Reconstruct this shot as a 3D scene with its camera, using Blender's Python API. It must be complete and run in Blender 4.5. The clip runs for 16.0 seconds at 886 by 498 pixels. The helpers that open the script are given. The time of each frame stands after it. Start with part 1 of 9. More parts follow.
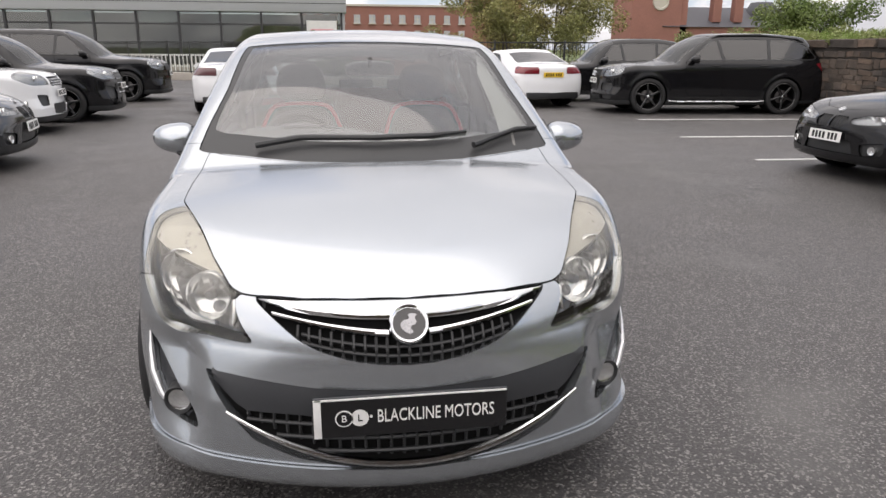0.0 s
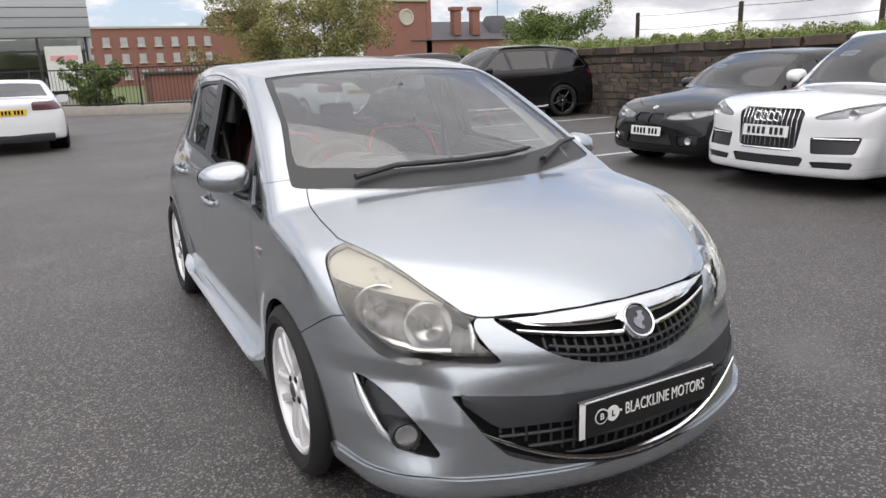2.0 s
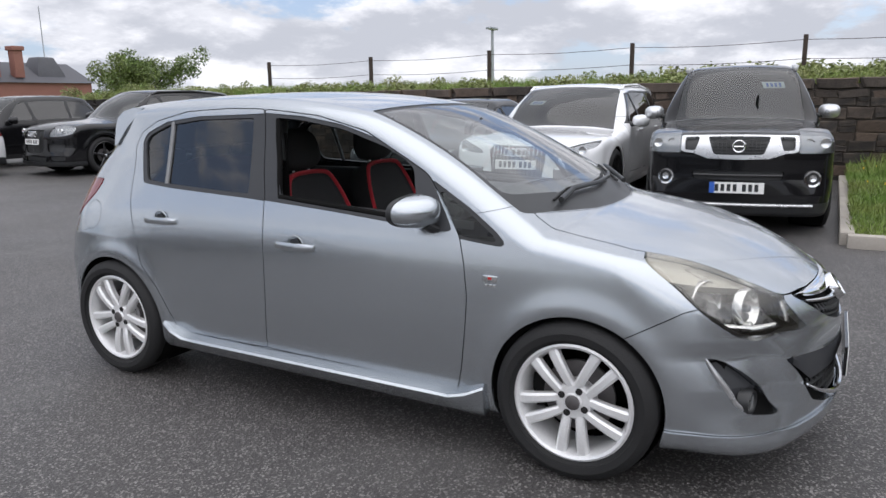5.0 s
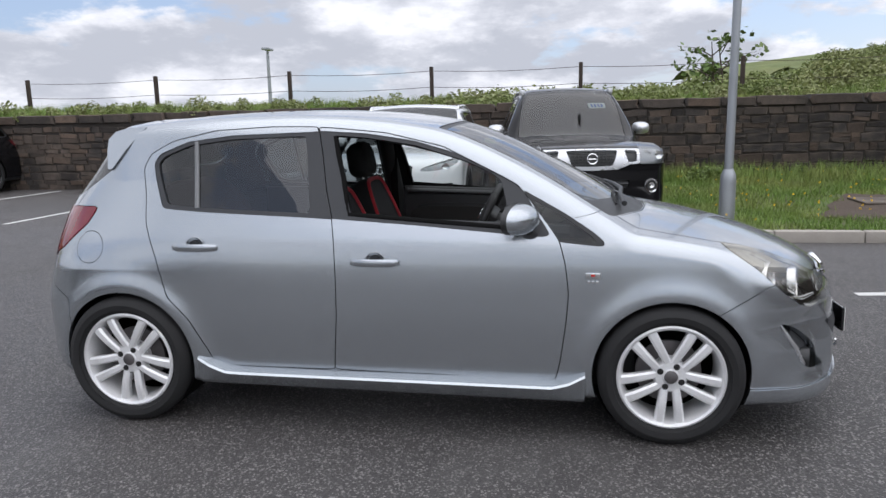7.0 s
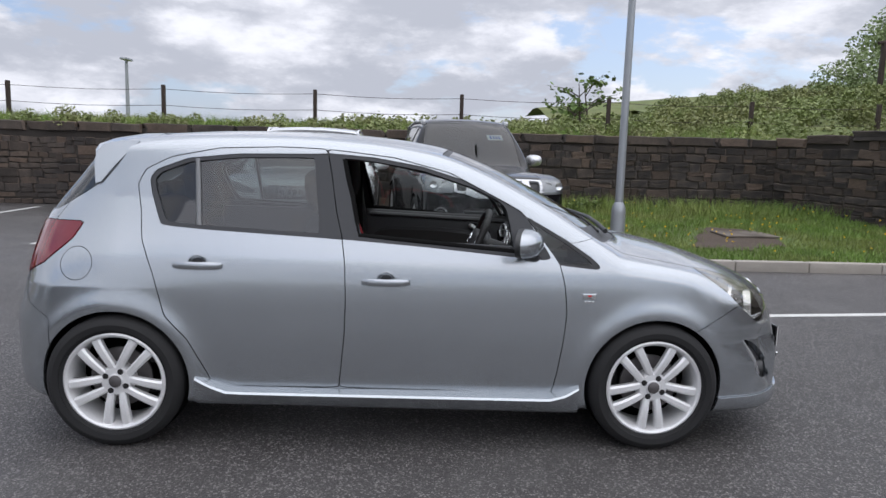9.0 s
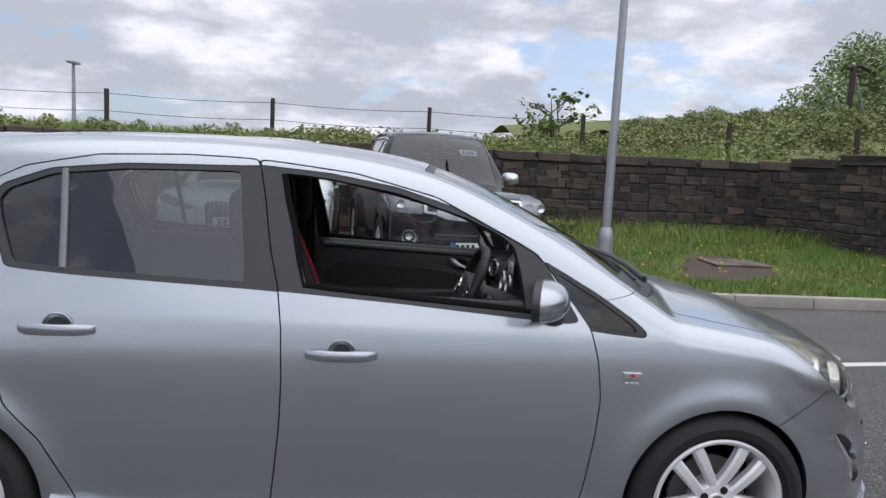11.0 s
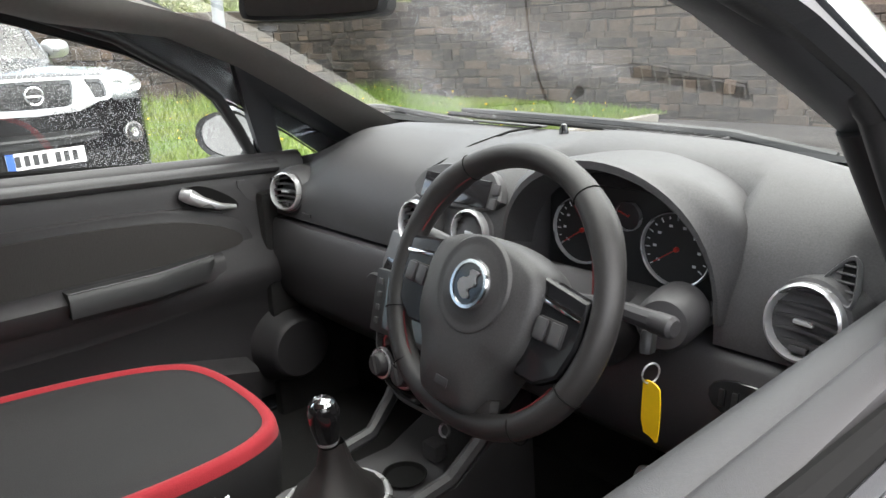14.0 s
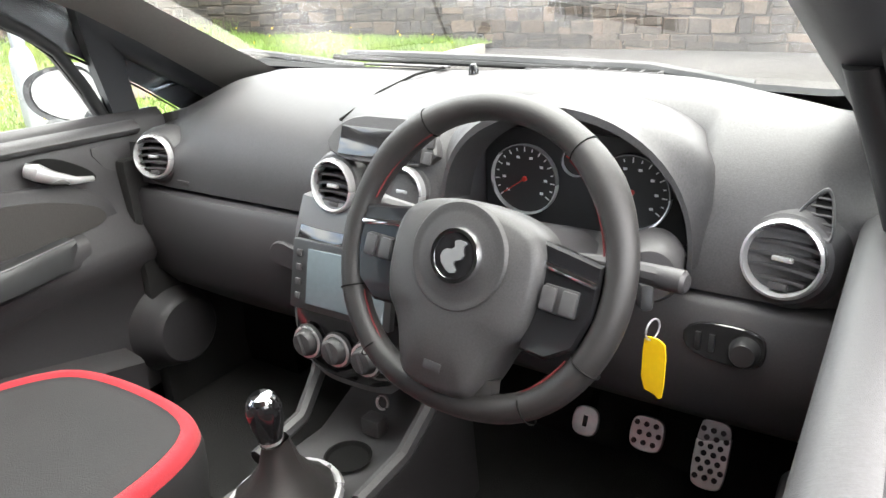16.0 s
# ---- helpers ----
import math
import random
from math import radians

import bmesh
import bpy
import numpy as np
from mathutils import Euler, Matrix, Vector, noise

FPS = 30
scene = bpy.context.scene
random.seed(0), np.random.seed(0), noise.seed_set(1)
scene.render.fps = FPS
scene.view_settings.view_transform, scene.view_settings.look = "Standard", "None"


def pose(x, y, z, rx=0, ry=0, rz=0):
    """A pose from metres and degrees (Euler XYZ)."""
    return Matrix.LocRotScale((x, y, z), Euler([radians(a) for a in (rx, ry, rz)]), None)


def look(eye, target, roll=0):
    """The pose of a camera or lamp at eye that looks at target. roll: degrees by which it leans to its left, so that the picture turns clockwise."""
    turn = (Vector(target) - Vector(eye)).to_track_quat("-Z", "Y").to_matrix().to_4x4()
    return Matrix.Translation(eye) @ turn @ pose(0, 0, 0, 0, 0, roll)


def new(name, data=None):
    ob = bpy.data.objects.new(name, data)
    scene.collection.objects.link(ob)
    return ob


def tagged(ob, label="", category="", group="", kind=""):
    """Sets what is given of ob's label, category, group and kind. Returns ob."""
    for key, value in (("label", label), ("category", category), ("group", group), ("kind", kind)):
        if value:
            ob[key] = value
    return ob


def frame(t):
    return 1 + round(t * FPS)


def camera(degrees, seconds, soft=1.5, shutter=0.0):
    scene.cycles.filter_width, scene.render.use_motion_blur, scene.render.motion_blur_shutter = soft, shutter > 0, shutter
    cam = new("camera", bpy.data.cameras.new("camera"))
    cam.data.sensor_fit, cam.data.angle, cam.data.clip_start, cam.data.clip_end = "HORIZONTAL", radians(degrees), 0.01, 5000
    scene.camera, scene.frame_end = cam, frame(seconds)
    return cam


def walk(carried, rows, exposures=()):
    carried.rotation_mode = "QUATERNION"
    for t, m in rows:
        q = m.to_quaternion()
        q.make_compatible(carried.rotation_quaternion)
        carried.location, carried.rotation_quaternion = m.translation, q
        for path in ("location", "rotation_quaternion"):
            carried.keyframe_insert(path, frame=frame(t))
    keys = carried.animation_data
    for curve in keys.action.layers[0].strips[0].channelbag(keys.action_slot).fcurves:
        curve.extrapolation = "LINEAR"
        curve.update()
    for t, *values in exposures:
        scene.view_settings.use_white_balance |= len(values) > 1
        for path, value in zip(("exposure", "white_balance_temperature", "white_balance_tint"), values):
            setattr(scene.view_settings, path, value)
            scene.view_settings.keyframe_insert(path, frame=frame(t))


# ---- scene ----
cam = camera(63.2, 16.0)
PATH = [
    (0, (-0.191, -2.635, 1.373), (0.107, -0.731, 0.836), 0.3),
    (0.5, (-0.423, -2.576, 1.386), (-0.003, -0.695, 0.852), -0.7),
    (1, (-0.782, -2.575, 1.403), (-0.208, -0.733, 0.877), -1.2),
    (1.5, (-1.128, -2.486, 1.393), (-0.380, -0.702, 0.887), -1.6),
    (2, (-1.439, -2.347, 1.424), (-0.540, -0.633, 0.919), -2.1),
    (2.5, (-1.816, -2.276, 1.440), (-0.743, -0.661, 0.951), -1.8),
    (3, (-2.137, -2.050, 1.421), (-0.901, -0.550, 0.948), -1.4),
    (3.5, (-2.476, -1.776, 1.412), (-1.093, -0.405, 0.957), -1.0),
    (4, (-2.776, -1.503, 1.420), (-1.263, -0.270, 0.983), -0.8),
    (4.5, (-3.017, -1.124, 1.415), (-1.391, -0.039, 0.993), -0.8),
    (5, (-3.259, -0.773, 1.424), (-1.536, 0.156, 1.016), -0.9),
    (7.5, (-4.007, 0.754, 1.432), (-2.044, 0.919, 1.084), -0.6),
    (8, (-4.114, 0.951, 1.439), (-2.142, 1.000, 1.111), 0.3),
    (10.5, (-3.507, 1.317, 1.437), (-1.534, 1.113, 1.181), 2.8),
    (11, (-3.040, 1.220, 1.419), (-1.066, 1.006, 1.174), 3.0),
    (11.5, (-2.569, 1.140, 1.390), (-0.600, 0.895, 1.141), 3.1),
    (12, (-2.124, 1.167, 1.352), (-0.172, 0.827, 1.076), 3.1),
    (12.5, (-1.742, 1.231, 1.321), (0.162, 0.718, 0.992), 2.2),
    (13, (-1.405, 1.292, 1.284), (0.399, 0.524, 0.888), 2.1),
    (13.5, (-1.086, 1.392, 1.255), (0.534, 0.323, 0.772), 0.2),
    (14, (-0.883, 1.418, 1.225), (0.528, 0.119, 0.656), -1.7),
    (14.5, (-0.741, 1.420, 1.227), (0.476, -0.032, 0.585), -2.8),
    (15, (-0.695, 1.438, 1.229), (0.387, -0.094, 0.535), -3.4),
    (15.5, (-0.688, 1.441, 1.232), (0.335, -0.116, 0.506), -3.3),
    (16, (-0.691, 1.442, 1.234), (0.333, -0.104, 0.485), -2.7),
]
walk(cam, [(t, look(e, a, r)) for t, e, a, r in PATH], [(0, 0.6, 6850, 15), (3, 0.48, 6500, 13), (5, 0.42, 6300, 13), (11, 0.22, 6150, 14), (12.4, 0.3, 6150, 13), (13, 0.65, 6150, 12), (13.5, 1.75, 6500, 12), (14, 2.65, 6750, 11), (14.5, 3.25, 6900, 11), (16, 3.7, 6850, 11)])

# ---- sky and sun ----
def make_sky():
    w = bpy.data.worlds.new("sky")
    scene.world = w
    w.use_nodes = True
    n, l = w.node_tree.nodes, w.node_tree.links
    bg = n["Background"]
    sky = n.new("ShaderNodeTexSky")
    sky.sky_type, sky.sun_disc = "NISHITA", False
    sky.sun_elevation, sky.sun_rotation = radians(48), radians(140)
    tc, sep = n.new("ShaderNodeTexCoord"), n.new("ShaderNodeSeparateXYZ")
    l.new(tc.outputs["Generated"], sep.inputs[0])

    def m(op, a, b, c=None):
        t = n.new("ShaderNodeMath")
        t.operation = op
        for i, v in enumerate((a, b, c)):
            if v is None:
                continue
            if isinstance(v, (int, float)):
                t.inputs[i].default_value = v
            else:
                l.new(v, t.inputs[i])
        return t.outputs[0]

    up = m("ADD", m("MAXIMUM", sep.outputs["Z"], 0.0), 0.42)
    flat = n.new("ShaderNodeCombineXYZ")
    l.new(m("DIVIDE", sep.outputs["X"], up), flat.inputs[0])
    l.new(m("DIVIDE", sep.outputs["Y"], up), flat.inputs[1])
    l.new(m("MULTIPLY", sep.outputs["Z"], 3.2), flat.inputs[2])

    def cloud(scale, detail, rough, off):
        mp, t = n.new("ShaderNodeMapping"), n.new("ShaderNodeTexNoise")
        mp.inputs["Location"].default_value = off
        l.new(flat.outputs[0], mp.inputs[0])
        t.inputs["Scale"].default_value, t.inputs["Detail"].default_value, t.inputs["Roughness"].default_value = scale, detail, rough
        t.inputs["Distortion"].default_value = 0.15
        l.new(mp.outputs[0], t.inputs["Vector"])
        return t.outputs["Fac"]

    def ramp(v, a, b):
        t = n.new("ShaderNodeMapRange")
        t.interpolation_type = "SMOOTHSTEP"
        t.inputs["From Min"].default_value, t.inputs["From Max"].default_value = a, b
        l.new(v, t.inputs["Value"])
        return t.outputs[0]

    def billow(scale, off):
        """Rounded heaps, bent by noise."""
        mp, t, add = n.new("ShaderNodeMapping"), n.new("ShaderNodeTexVoronoi"), n.new("ShaderNodeVectorMath")
        bend, sc = n.new("ShaderNodeTexNoise"), n.new("ShaderNodeVectorMath")
        mp.inputs["Location"].default_value = off
        l.new(flat.outputs[0], mp.inputs[0])
        bend.inputs["Scale"].default_value, bend.inputs["Detail"].default_value, bend.inputs["Roughness"].default_value = scale * 1.3, 8.0, 0.62
        l.new(mp.outputs[0], bend.inputs["Vector"])
        sc.operation, add.operation = "SCALE", "ADD"
        sc.inputs["Scale"].default_value = 0.55
        l.new(bend.outputs["Color"], sc.inputs[0])
        l.new(mp.outputs[0], add.inputs[0])
        l.new(sc.outputs[0], add.inputs[1])
        t.feature = "SMOOTH_F1"
        t.inputs["Scale"].default_value, t.inputs["Smoothness"].default_value = scale, 0.35
        l.new(add.outputs[0], t.inputs["Vector"])
        return t.outputs["Distance"]

    cover = ramp(cloud(1.9, 10.0, 0.60, (3.1, 1.7, 0.4)), 0.40, 0.48)
    shade = ramp(m("ADD", m("MULTIPLY", cloud(2.2, 10.0, 0.60, (7.3, 2.2, 1.1)), 0.6), m("MULTIPLY", billow(3.4, (1.3, 0.2, 0.6)), 0.55)), 0.36, 0.74)
    white = n.new("ShaderNodeMix")
    white.data_type = "RGBA"
    white.inputs["A"].default_value, white.inputs["B"].default_value = (9.2, 9.25, 9.4, 1), (5.0, 5.2, 5.6, 1)
    l.new(shade, white.inputs["Factor"])
    calm = ramp(sep.outputs["Z"], 0.30, 0.70)
    even = n.new("ShaderNodeMix")
    even.data_type = "RGBA"
    even.inputs["B"].default_value = (6.3, 6.45, 6.7, 1)
    l.new(m("MULTIPLY", calm, 0.8), even.inputs["Factor"])
    l.new(white.outputs["Result"], even.inputs["A"])
    both = n.new("ShaderNodeMix")
    both.data_type = "RGBA"
    l.new(m("MAXIMUM", cover, m("MULTIPLY", calm, 0.9)), both.inputs["Factor"])
    blue = n.new("ShaderNodeMix")
    blue.data_type = "RGBA"
    blue.inputs["Factor"].default_value = 0.45
    blue.inputs["B"].default_value = (5.0, 6.2, 8.6, 1)
    l.new(sky.outputs[0], blue.inputs["A"])
    l.new(blue.outputs["Result"], both.inputs["A"])
    l.new(even.outputs["Result"], both.inputs["B"])
    # the overcast is brighter overhead than along the horizon
    high = n.new("ShaderNodeVectorMath")
    high.operation = "SCALE"
    l.new(both.outputs["Result"], high.inputs[0])
    l.new(m("MULTIPLY_ADD", m("POWER", m("MAXIMUM", sep.outputs["Z"], 0.0), 2.0), 0.75, 1.0), high.inputs["Scale"])
    l.new(high.outputs[0], bg.inputs["Color"])
    bg.inputs["Strength"].default_value = 0.09


make_sky()
sun = new("sun", bpy.data.lights.new("sun", "SUN"))
sun.data.energy, sun.data.angle, sun.data.color = 1.35, radians(110), (1.0, 0.96, 0.9)
sun.matrix_world = look((-3.2, -3.4, 9.0), (0, 0, 0))


# ---- materials ----
def mat(name, color, rough=0.5, metal=0.0, var=0.12, scale=6.0, fine=0.08, fine_scale=120.0, bump=0.0, bump_scale=150.0,
        coat=0.0, spec=0.5, per_object=0.0, island=0.0, color2=None, mix_scale=2.0, rough_var=0.08, emit=0.0, sheen=0.0, third=None):
    m = bpy.data.materials.new(name)
    m.use_nodes = True
    nt = m.node_tree
    n, l = nt.nodes, nt.links
    b = n["Principled BSDF"]
    tc = n.new("ShaderNodeTexCoord")

    def noise_node(sc, detail=3.0):
        t = n.new("ShaderNodeTexNoise")
        t.inputs["Scale"].default_value, t.inputs["Detail"].default_value = sc, detail
        l.new(tc.outputs["Object"], t.inputs["Vector"])
        return t

    def math_node(op, a, c):
        t = n.new("ShaderNodeMath")
        t.operation = op
        for i, v in enumerate((a, c)):
            if isinstance(v, (int, float)):
                t.inputs[i].default_value = v
            else:
                l.new(v, t.inputs[i])
        return t.outputs[0]

    big, small = noise_node(scale), noise_node(fine_scale, 2.0)
    v = math_node("MULTIPLY_ADD", big.outputs["Fac"], 2 * var)
    v.node.inputs[2].default_value = 1 - var
    w = math_node("MULTIPLY_ADD", small.outputs["Fac"], 2 * fine)
    w.node.inputs[2].default_value = 1 - fine
    f = math_node("MULTIPLY", v, w)
    for amount, kind, socket in ((per_object, "ShaderNodeObjectInfo", "Random"), (island, "ShaderNodeNewGeometry", "Random Per Island")):
        if amount:
            o = n.new(kind)
            r = math_node("MULTIPLY_ADD", o.outputs[socket], 2 * amount)
            r.node.inputs[2].default_value = 1 - amount
            f = math_node("MULTIPLY", f, r)
    col = n.new("ShaderNodeMix")
    col.data_type = "RGBA"
    col.inputs["A"].default_value = (*color, 1)
    col.inputs["B"].default_value = (*(color2 or color), 1)
    if color2:
        t = noise_node(mix_scale, 4.0)
        ramp = n.new("ShaderNodeMapRange")
        ramp.inputs["From Min"].default_value, ramp.inputs["From Max"].default_value = 0.4, 0.62
        l.new(t.outputs["Fac"], ramp.inputs["Value"])
        l.new(ramp.outputs[0], col.inputs["Factor"])
    else:
        col.inputs["Factor"].default_value = 0.0
    hsv = n.new("ShaderNodeHueSaturation")
    l.new(col.outputs["Result"], hsv.inputs["Color"])
    if third:
        # now and then a piece of another tone
        kind, socket = ("ShaderNodeObjectInfo", "Random") if per_object else ("ShaderNodeNewGeometry", "Random Per Island")
        o, rr, mx = n.new(kind), n.new("ShaderNodeMapRange"), n.new("ShaderNodeMix")
        wrap = math_node("FRACT", math_node("MULTIPLY", o.outputs[socket], 7.0), 0.0)
        rr.inputs["From Min"].default_value, rr.inputs["From Max"].default_value, rr.inputs["To Max"].default_value = 0.55, 0.95, 0.9
        l.new(wrap, rr.inputs["Value"])
        mx.data_type = "RGBA"
        l.new(rr.outputs[0], mx.inputs["Factor"])
        l.new(col.outputs["Result"], mx.inputs["A"])
        mx.inputs["B"].default_value = (*third, 1)
        l.new(mx.outputs["Result"], hsv.inputs["Color"])
    l.new(f, hsv.inputs["Value"])
    l.new(hsv.outputs[0], b.inputs["Base Color"])
    r = math_node("MULTIPLY_ADD", big.outputs["Fac"], 2 * rough_var)
    r.node.inputs[2].default_value = max(rough - rough_var, 0.02)
    l.new(r, b.inputs["Roughness"])
    b.inputs["Metallic"].default_value = metal
    b.inputs["Specular IOR Level"].default_value = spec
    if coat:
        b.inputs["Coat Weight"].default_value, b.inputs["Coat Roughness"].default_value = coat, 0.04
    if sheen:
        b.inputs["Sheen Weight"].default_value = sheen
    if bump:
        t = noise_node(bump_scale, 4.0)
        bn = n.new("ShaderNodeBump")
        bn.inputs["Strength"].default_value, bn.inputs["Distance"].default_value = bump, 0.01
        l.new(t.outputs["Fac"], bn.inputs["Height"])
        l.new(bn.outputs[0], b.inputs["Normal"])
    if emit:
        b.inputs["Emission Color"].default_value, b.inputs["Emission Strength"].default_value = (*color, 1), emit
    return m


def glass(name, tint=(0.85, 0.9, 0.88), rough=0.0, drops=0.0, base=0.07, haze=0.0, haze_z=None):
    """A thin pane: part clear, part mirror."""
    m = bpy.data.materials.new(name)
    m.use_nodes = True
    n, l = m.node_tree.nodes, m.node_tree.links
    n.remove(n["Principled BSDF"])
    clear, shine, mix = n.new("ShaderNodeBsdfTransparent"), n.new("ShaderNodeBsdfGlossy"), n.new("ShaderNodeMixShader")
    clear.inputs[0].default_value = (*tint, 1)
    shine.inputs["Roughness"].default_value = rough
    fr, p5, ma = n.new("ShaderNodeLayerWeight"), n.new("ShaderNodeMath"), n.new("ShaderNodeMath")
    fr.inputs[0].default_value = 0.5
    p5.operation, ma.operation = "POWER", "MULTIPLY_ADD"
    p5.inputs[1].default_value, ma.inputs[1].default_value, ma.inputs[2].default_value = 4.0, 0.9, base
    l.new(fr.outputs["Facing"], p5.inputs[0])
    l.new(p5.outputs[0], ma.inputs[0])
    l.new(ma.outputs[0], mix.inputs[0])
    l.new(clear.outputs[0], mix.inputs[1])
    l.new(shine.outputs[0], mix.inputs[2])
    last = mix
    if drops:
        tc, vo, mr = n.new("ShaderNodeTexCoord"), n.new("ShaderNodeTexVoronoi"), n.new("ShaderNodeMapRange")
        no, gate = n.new("ShaderNodeTexNoise"), n.new("ShaderNodeMapRange")
        vo.inputs["Scale"].default_value = 330
        no.inputs["Scale"].default_value = 2.6
        l.new(tc.outputs["Object"], vo.inputs["Vector"])
        l.new(tc.outputs["Object"], no.inputs["Vector"])
        mr.inputs["From Min"].default_value, mr.inputs["From Max"].default_value = 0.34, 0.24
        gate.inputs["From Min"].default_value, gate.inputs["From Max"].default_value = 0.50, 0.62
        l.new(vo.outputs["Distance"], mr.inputs["Value"])
        side, lean = n.new("ShaderNodeSeparateXYZ"), n.new("ShaderNodeMath")
        lean.operation = "MULTIPLY_ADD"
        lean.inputs[1].default_value = 0.12
        l.new(tc.outputs["Object"], side.inputs[0])
        l.new(side.outputs["X"], lean.inputs[0])
        l.new(no.outputs["Fac"], lean.inputs[2])
        l.new(lean.outputs[0], gate.inputs["Value"])
        mul = n.new("ShaderNodeMath")
        mul.operation = "MULTIPLY"
        l.new(mr.outputs[0], mul.inputs[0])
        l.new(gate.outputs[0], mul.inputs[1])
        mul2 = n.new("ShaderNodeMath")
        mul2.operation = "MULTIPLY"
        mul2.inputs[1].default_value = drops
        l.new(mul.outputs[0], mul2.inputs[0])
        wet, mix2 = n.new("ShaderNodeBsdfTranslucent"), n.new("ShaderNodeMixShader")
        wet.inputs[0].default_value = (0.8, 0.82, 0.84, 1)
        l.new(mul2.outputs[0], mix2.inputs[0])
        l.new(mix.outputs[0], mix2.inputs[1])
        l.new(wet.outputs[0], mix2.inputs[2])
        last = mix2
    if haze:
        tc, no, mr = n.new("ShaderNodeTexCoord"), n.new("ShaderNodeTexNoise"), n.new("ShaderNodeMapRange")
        no.inputs["Scale"].default_value, no.inputs["Detail"].default_value = 5.0, 5.0
        l.new(tc.outputs["Object"], no.inputs["Vector"])
        mr.inputs["From Min"].default_value, mr.inputs["From Max"].default_value = 0.3, 0.7
        mr.inputs["To Min"].default_value, mr.inputs["To Max"].default_value = haze * 0.4, haze * 1.5
        l.new(no.outputs["Fac"], mr.inputs["Value"])
        milk, mix3 = n.new("ShaderNodeBsdfDiffuse"), n.new("ShaderNodeMixShader")
        milk.inputs[0].default_value = (0.80, 0.76, 0.66, 1)
        amount = mr.outputs[0]
        if haze_z:
            # sun-yellowed plastic, worst on the upper edge
            up, worn, grow = n.new("ShaderNodeSeparateXYZ"), n.new("ShaderNodeMapRange"), n.new("ShaderNodeMath")
            worn.inputs["From Min"].default_value, worn.inputs["From Max"].default_value = haze_z
            worn.inputs["To Min"].default_value, worn.inputs["To Max"].default_value = 0.35, 3.2
            grow.operation = "MULTIPLY"
            l.new(tc.outputs["Object"], up.inputs[0])
            l.new(up.outputs["Z"], worn.inputs["Value"])
            l.new(worn.outputs[0], grow.inputs[0])
            l.new(amount, grow.inputs[1])
            amount = grow.outputs[0]
        l.new(amount, mix3.inputs[0])
        l.new(last.outputs[0], mix3.inputs[1])
        l.new(milk.outputs[0], mix3.inputs[2])
        last = mix3
    l.new(last.outputs[0], n["Material Output"].inputs[0])
    return m


# ---- building tools ----
class Geo:
    """Points and faces of one part, gathered from simple shaped pieces."""

    def __init__(self):
        self.v, self.f = [], []

    def add(self, v, f, m=None):
        k = len(self.v)
        self.v += [tuple(m @ Vector(p)) if m else tuple(p) for p in v]
        self.f += [tuple(i + k for i in q) for q in f]
        return self

    def box(self, c, s, bevel=0.0, m=None, seg=2):
        bm = bmesh.new()
        bmesh.ops.create_cube(bm, size=1.0)
        for p in bm.verts:
            p.co = Vector((p.co.x * s[0], p.co.y * s[1], p.co.z * s[2]))
        if bevel:
            bmesh.ops.bevel(bm, geom=bm.edges[:], offset=min(bevel, min(s) * 0.49), segments=seg, affect="EDGES", profile=0.6)
        bm.verts.index_update()
        mm = (m or Matrix.Identity(4)) @ Matrix.Translation(c)
        self.add([p.co for p in bm.verts], [[p.index for p in q.verts] for q in bm.faces], mm)
        bm.free()
        return self

    def loft(self, rings, closed=True, caps=True, loop=False):
        n = len(rings[0])
        v = [p for r in rings for p in r]
        f = []
        k = len(rings)
        for i in range(k if loop else k - 1):
            for j in range(n if closed else n - 1):
                a, b = i * n + j, i * n + (j + 1) % n
                c, d = ((i + 1) % k) * n + (j + 1) % n, ((i + 1) % k) * n + j
                f.append((a, b, c, d))
        if caps and not loop and closed:
            f.append(tuple(range(n))[::-1])
            f.append(tuple((k - 1) * n + j for j in range(n)))
        return self.add(v, f)

    def lathe(self, profile, m=None, n=32, part=1.0):
        """profile: (radius, height) along the local z axis."""
        rings = []
        for i in range(n if part == 1.0 else n + 1):
            a = 2 * math.pi * part * i / n
            rings.append([Vector((r * math.cos(a), r * math.sin(a), h)) for r, h in profile])
        if m:
            rings = [[m @ p for p in r] for r in rings]
        return self.loft(rings, closed=False, caps=False, loop=part == 1.0)

    def tube(self, path, r, n=8, caps=True, flat=1.0, up=(0, 0, 1)):
        """A round bar along a path; r may be a list; flat squashes it."""
        path = [Vector(p) for p in path]
        rr = r if isinstance(r, (list, tuple)) else [r] * len(path)
        rings = []
        for i, p in enumerate(path):
            d = (path[min(i + 1, len(path) - 1)] - path[max(i - 1, 0)]).normalized()
            u = Vector(up)
            if abs(d.dot(u)) > 0.95:
                u = Vector((1, 0, 0))
            s = d.cross(u).normalized()
            u = s.cross(d).normalized()
            rings.append([p + (s * math.cos(2 * math.pi * j / n) + u * flat * math.sin(2 * math.pi * j / n)) * rr[i] for j in range(n)])
        return self.loft(rings, caps=caps)

    def prism(self, poly, h, m=None, bevel=0.0):
        """A flat outline (x, y) raised by h along z, its upper edge drawn in by bevel."""
        p = [Vector((a, b)) for a, b in poly]
        c = sum(p, Vector((0, 0))) / len(p)
        rings = [[Vector((q.x, q.y, 0)) for q in p]]
        if bevel:
            rings.append([Vector((q.x, q.y, h - bevel)) for q in p])
            rings.append([Vector((*(q + (c - q).normalized() * bevel), h)) for q in p])
        else:
            rings.append([Vector((q.x, q.y, h)) for q in p])
        if m:
            rings = [[m @ q for q in r] for r in rings]
        return self.loft(rings)


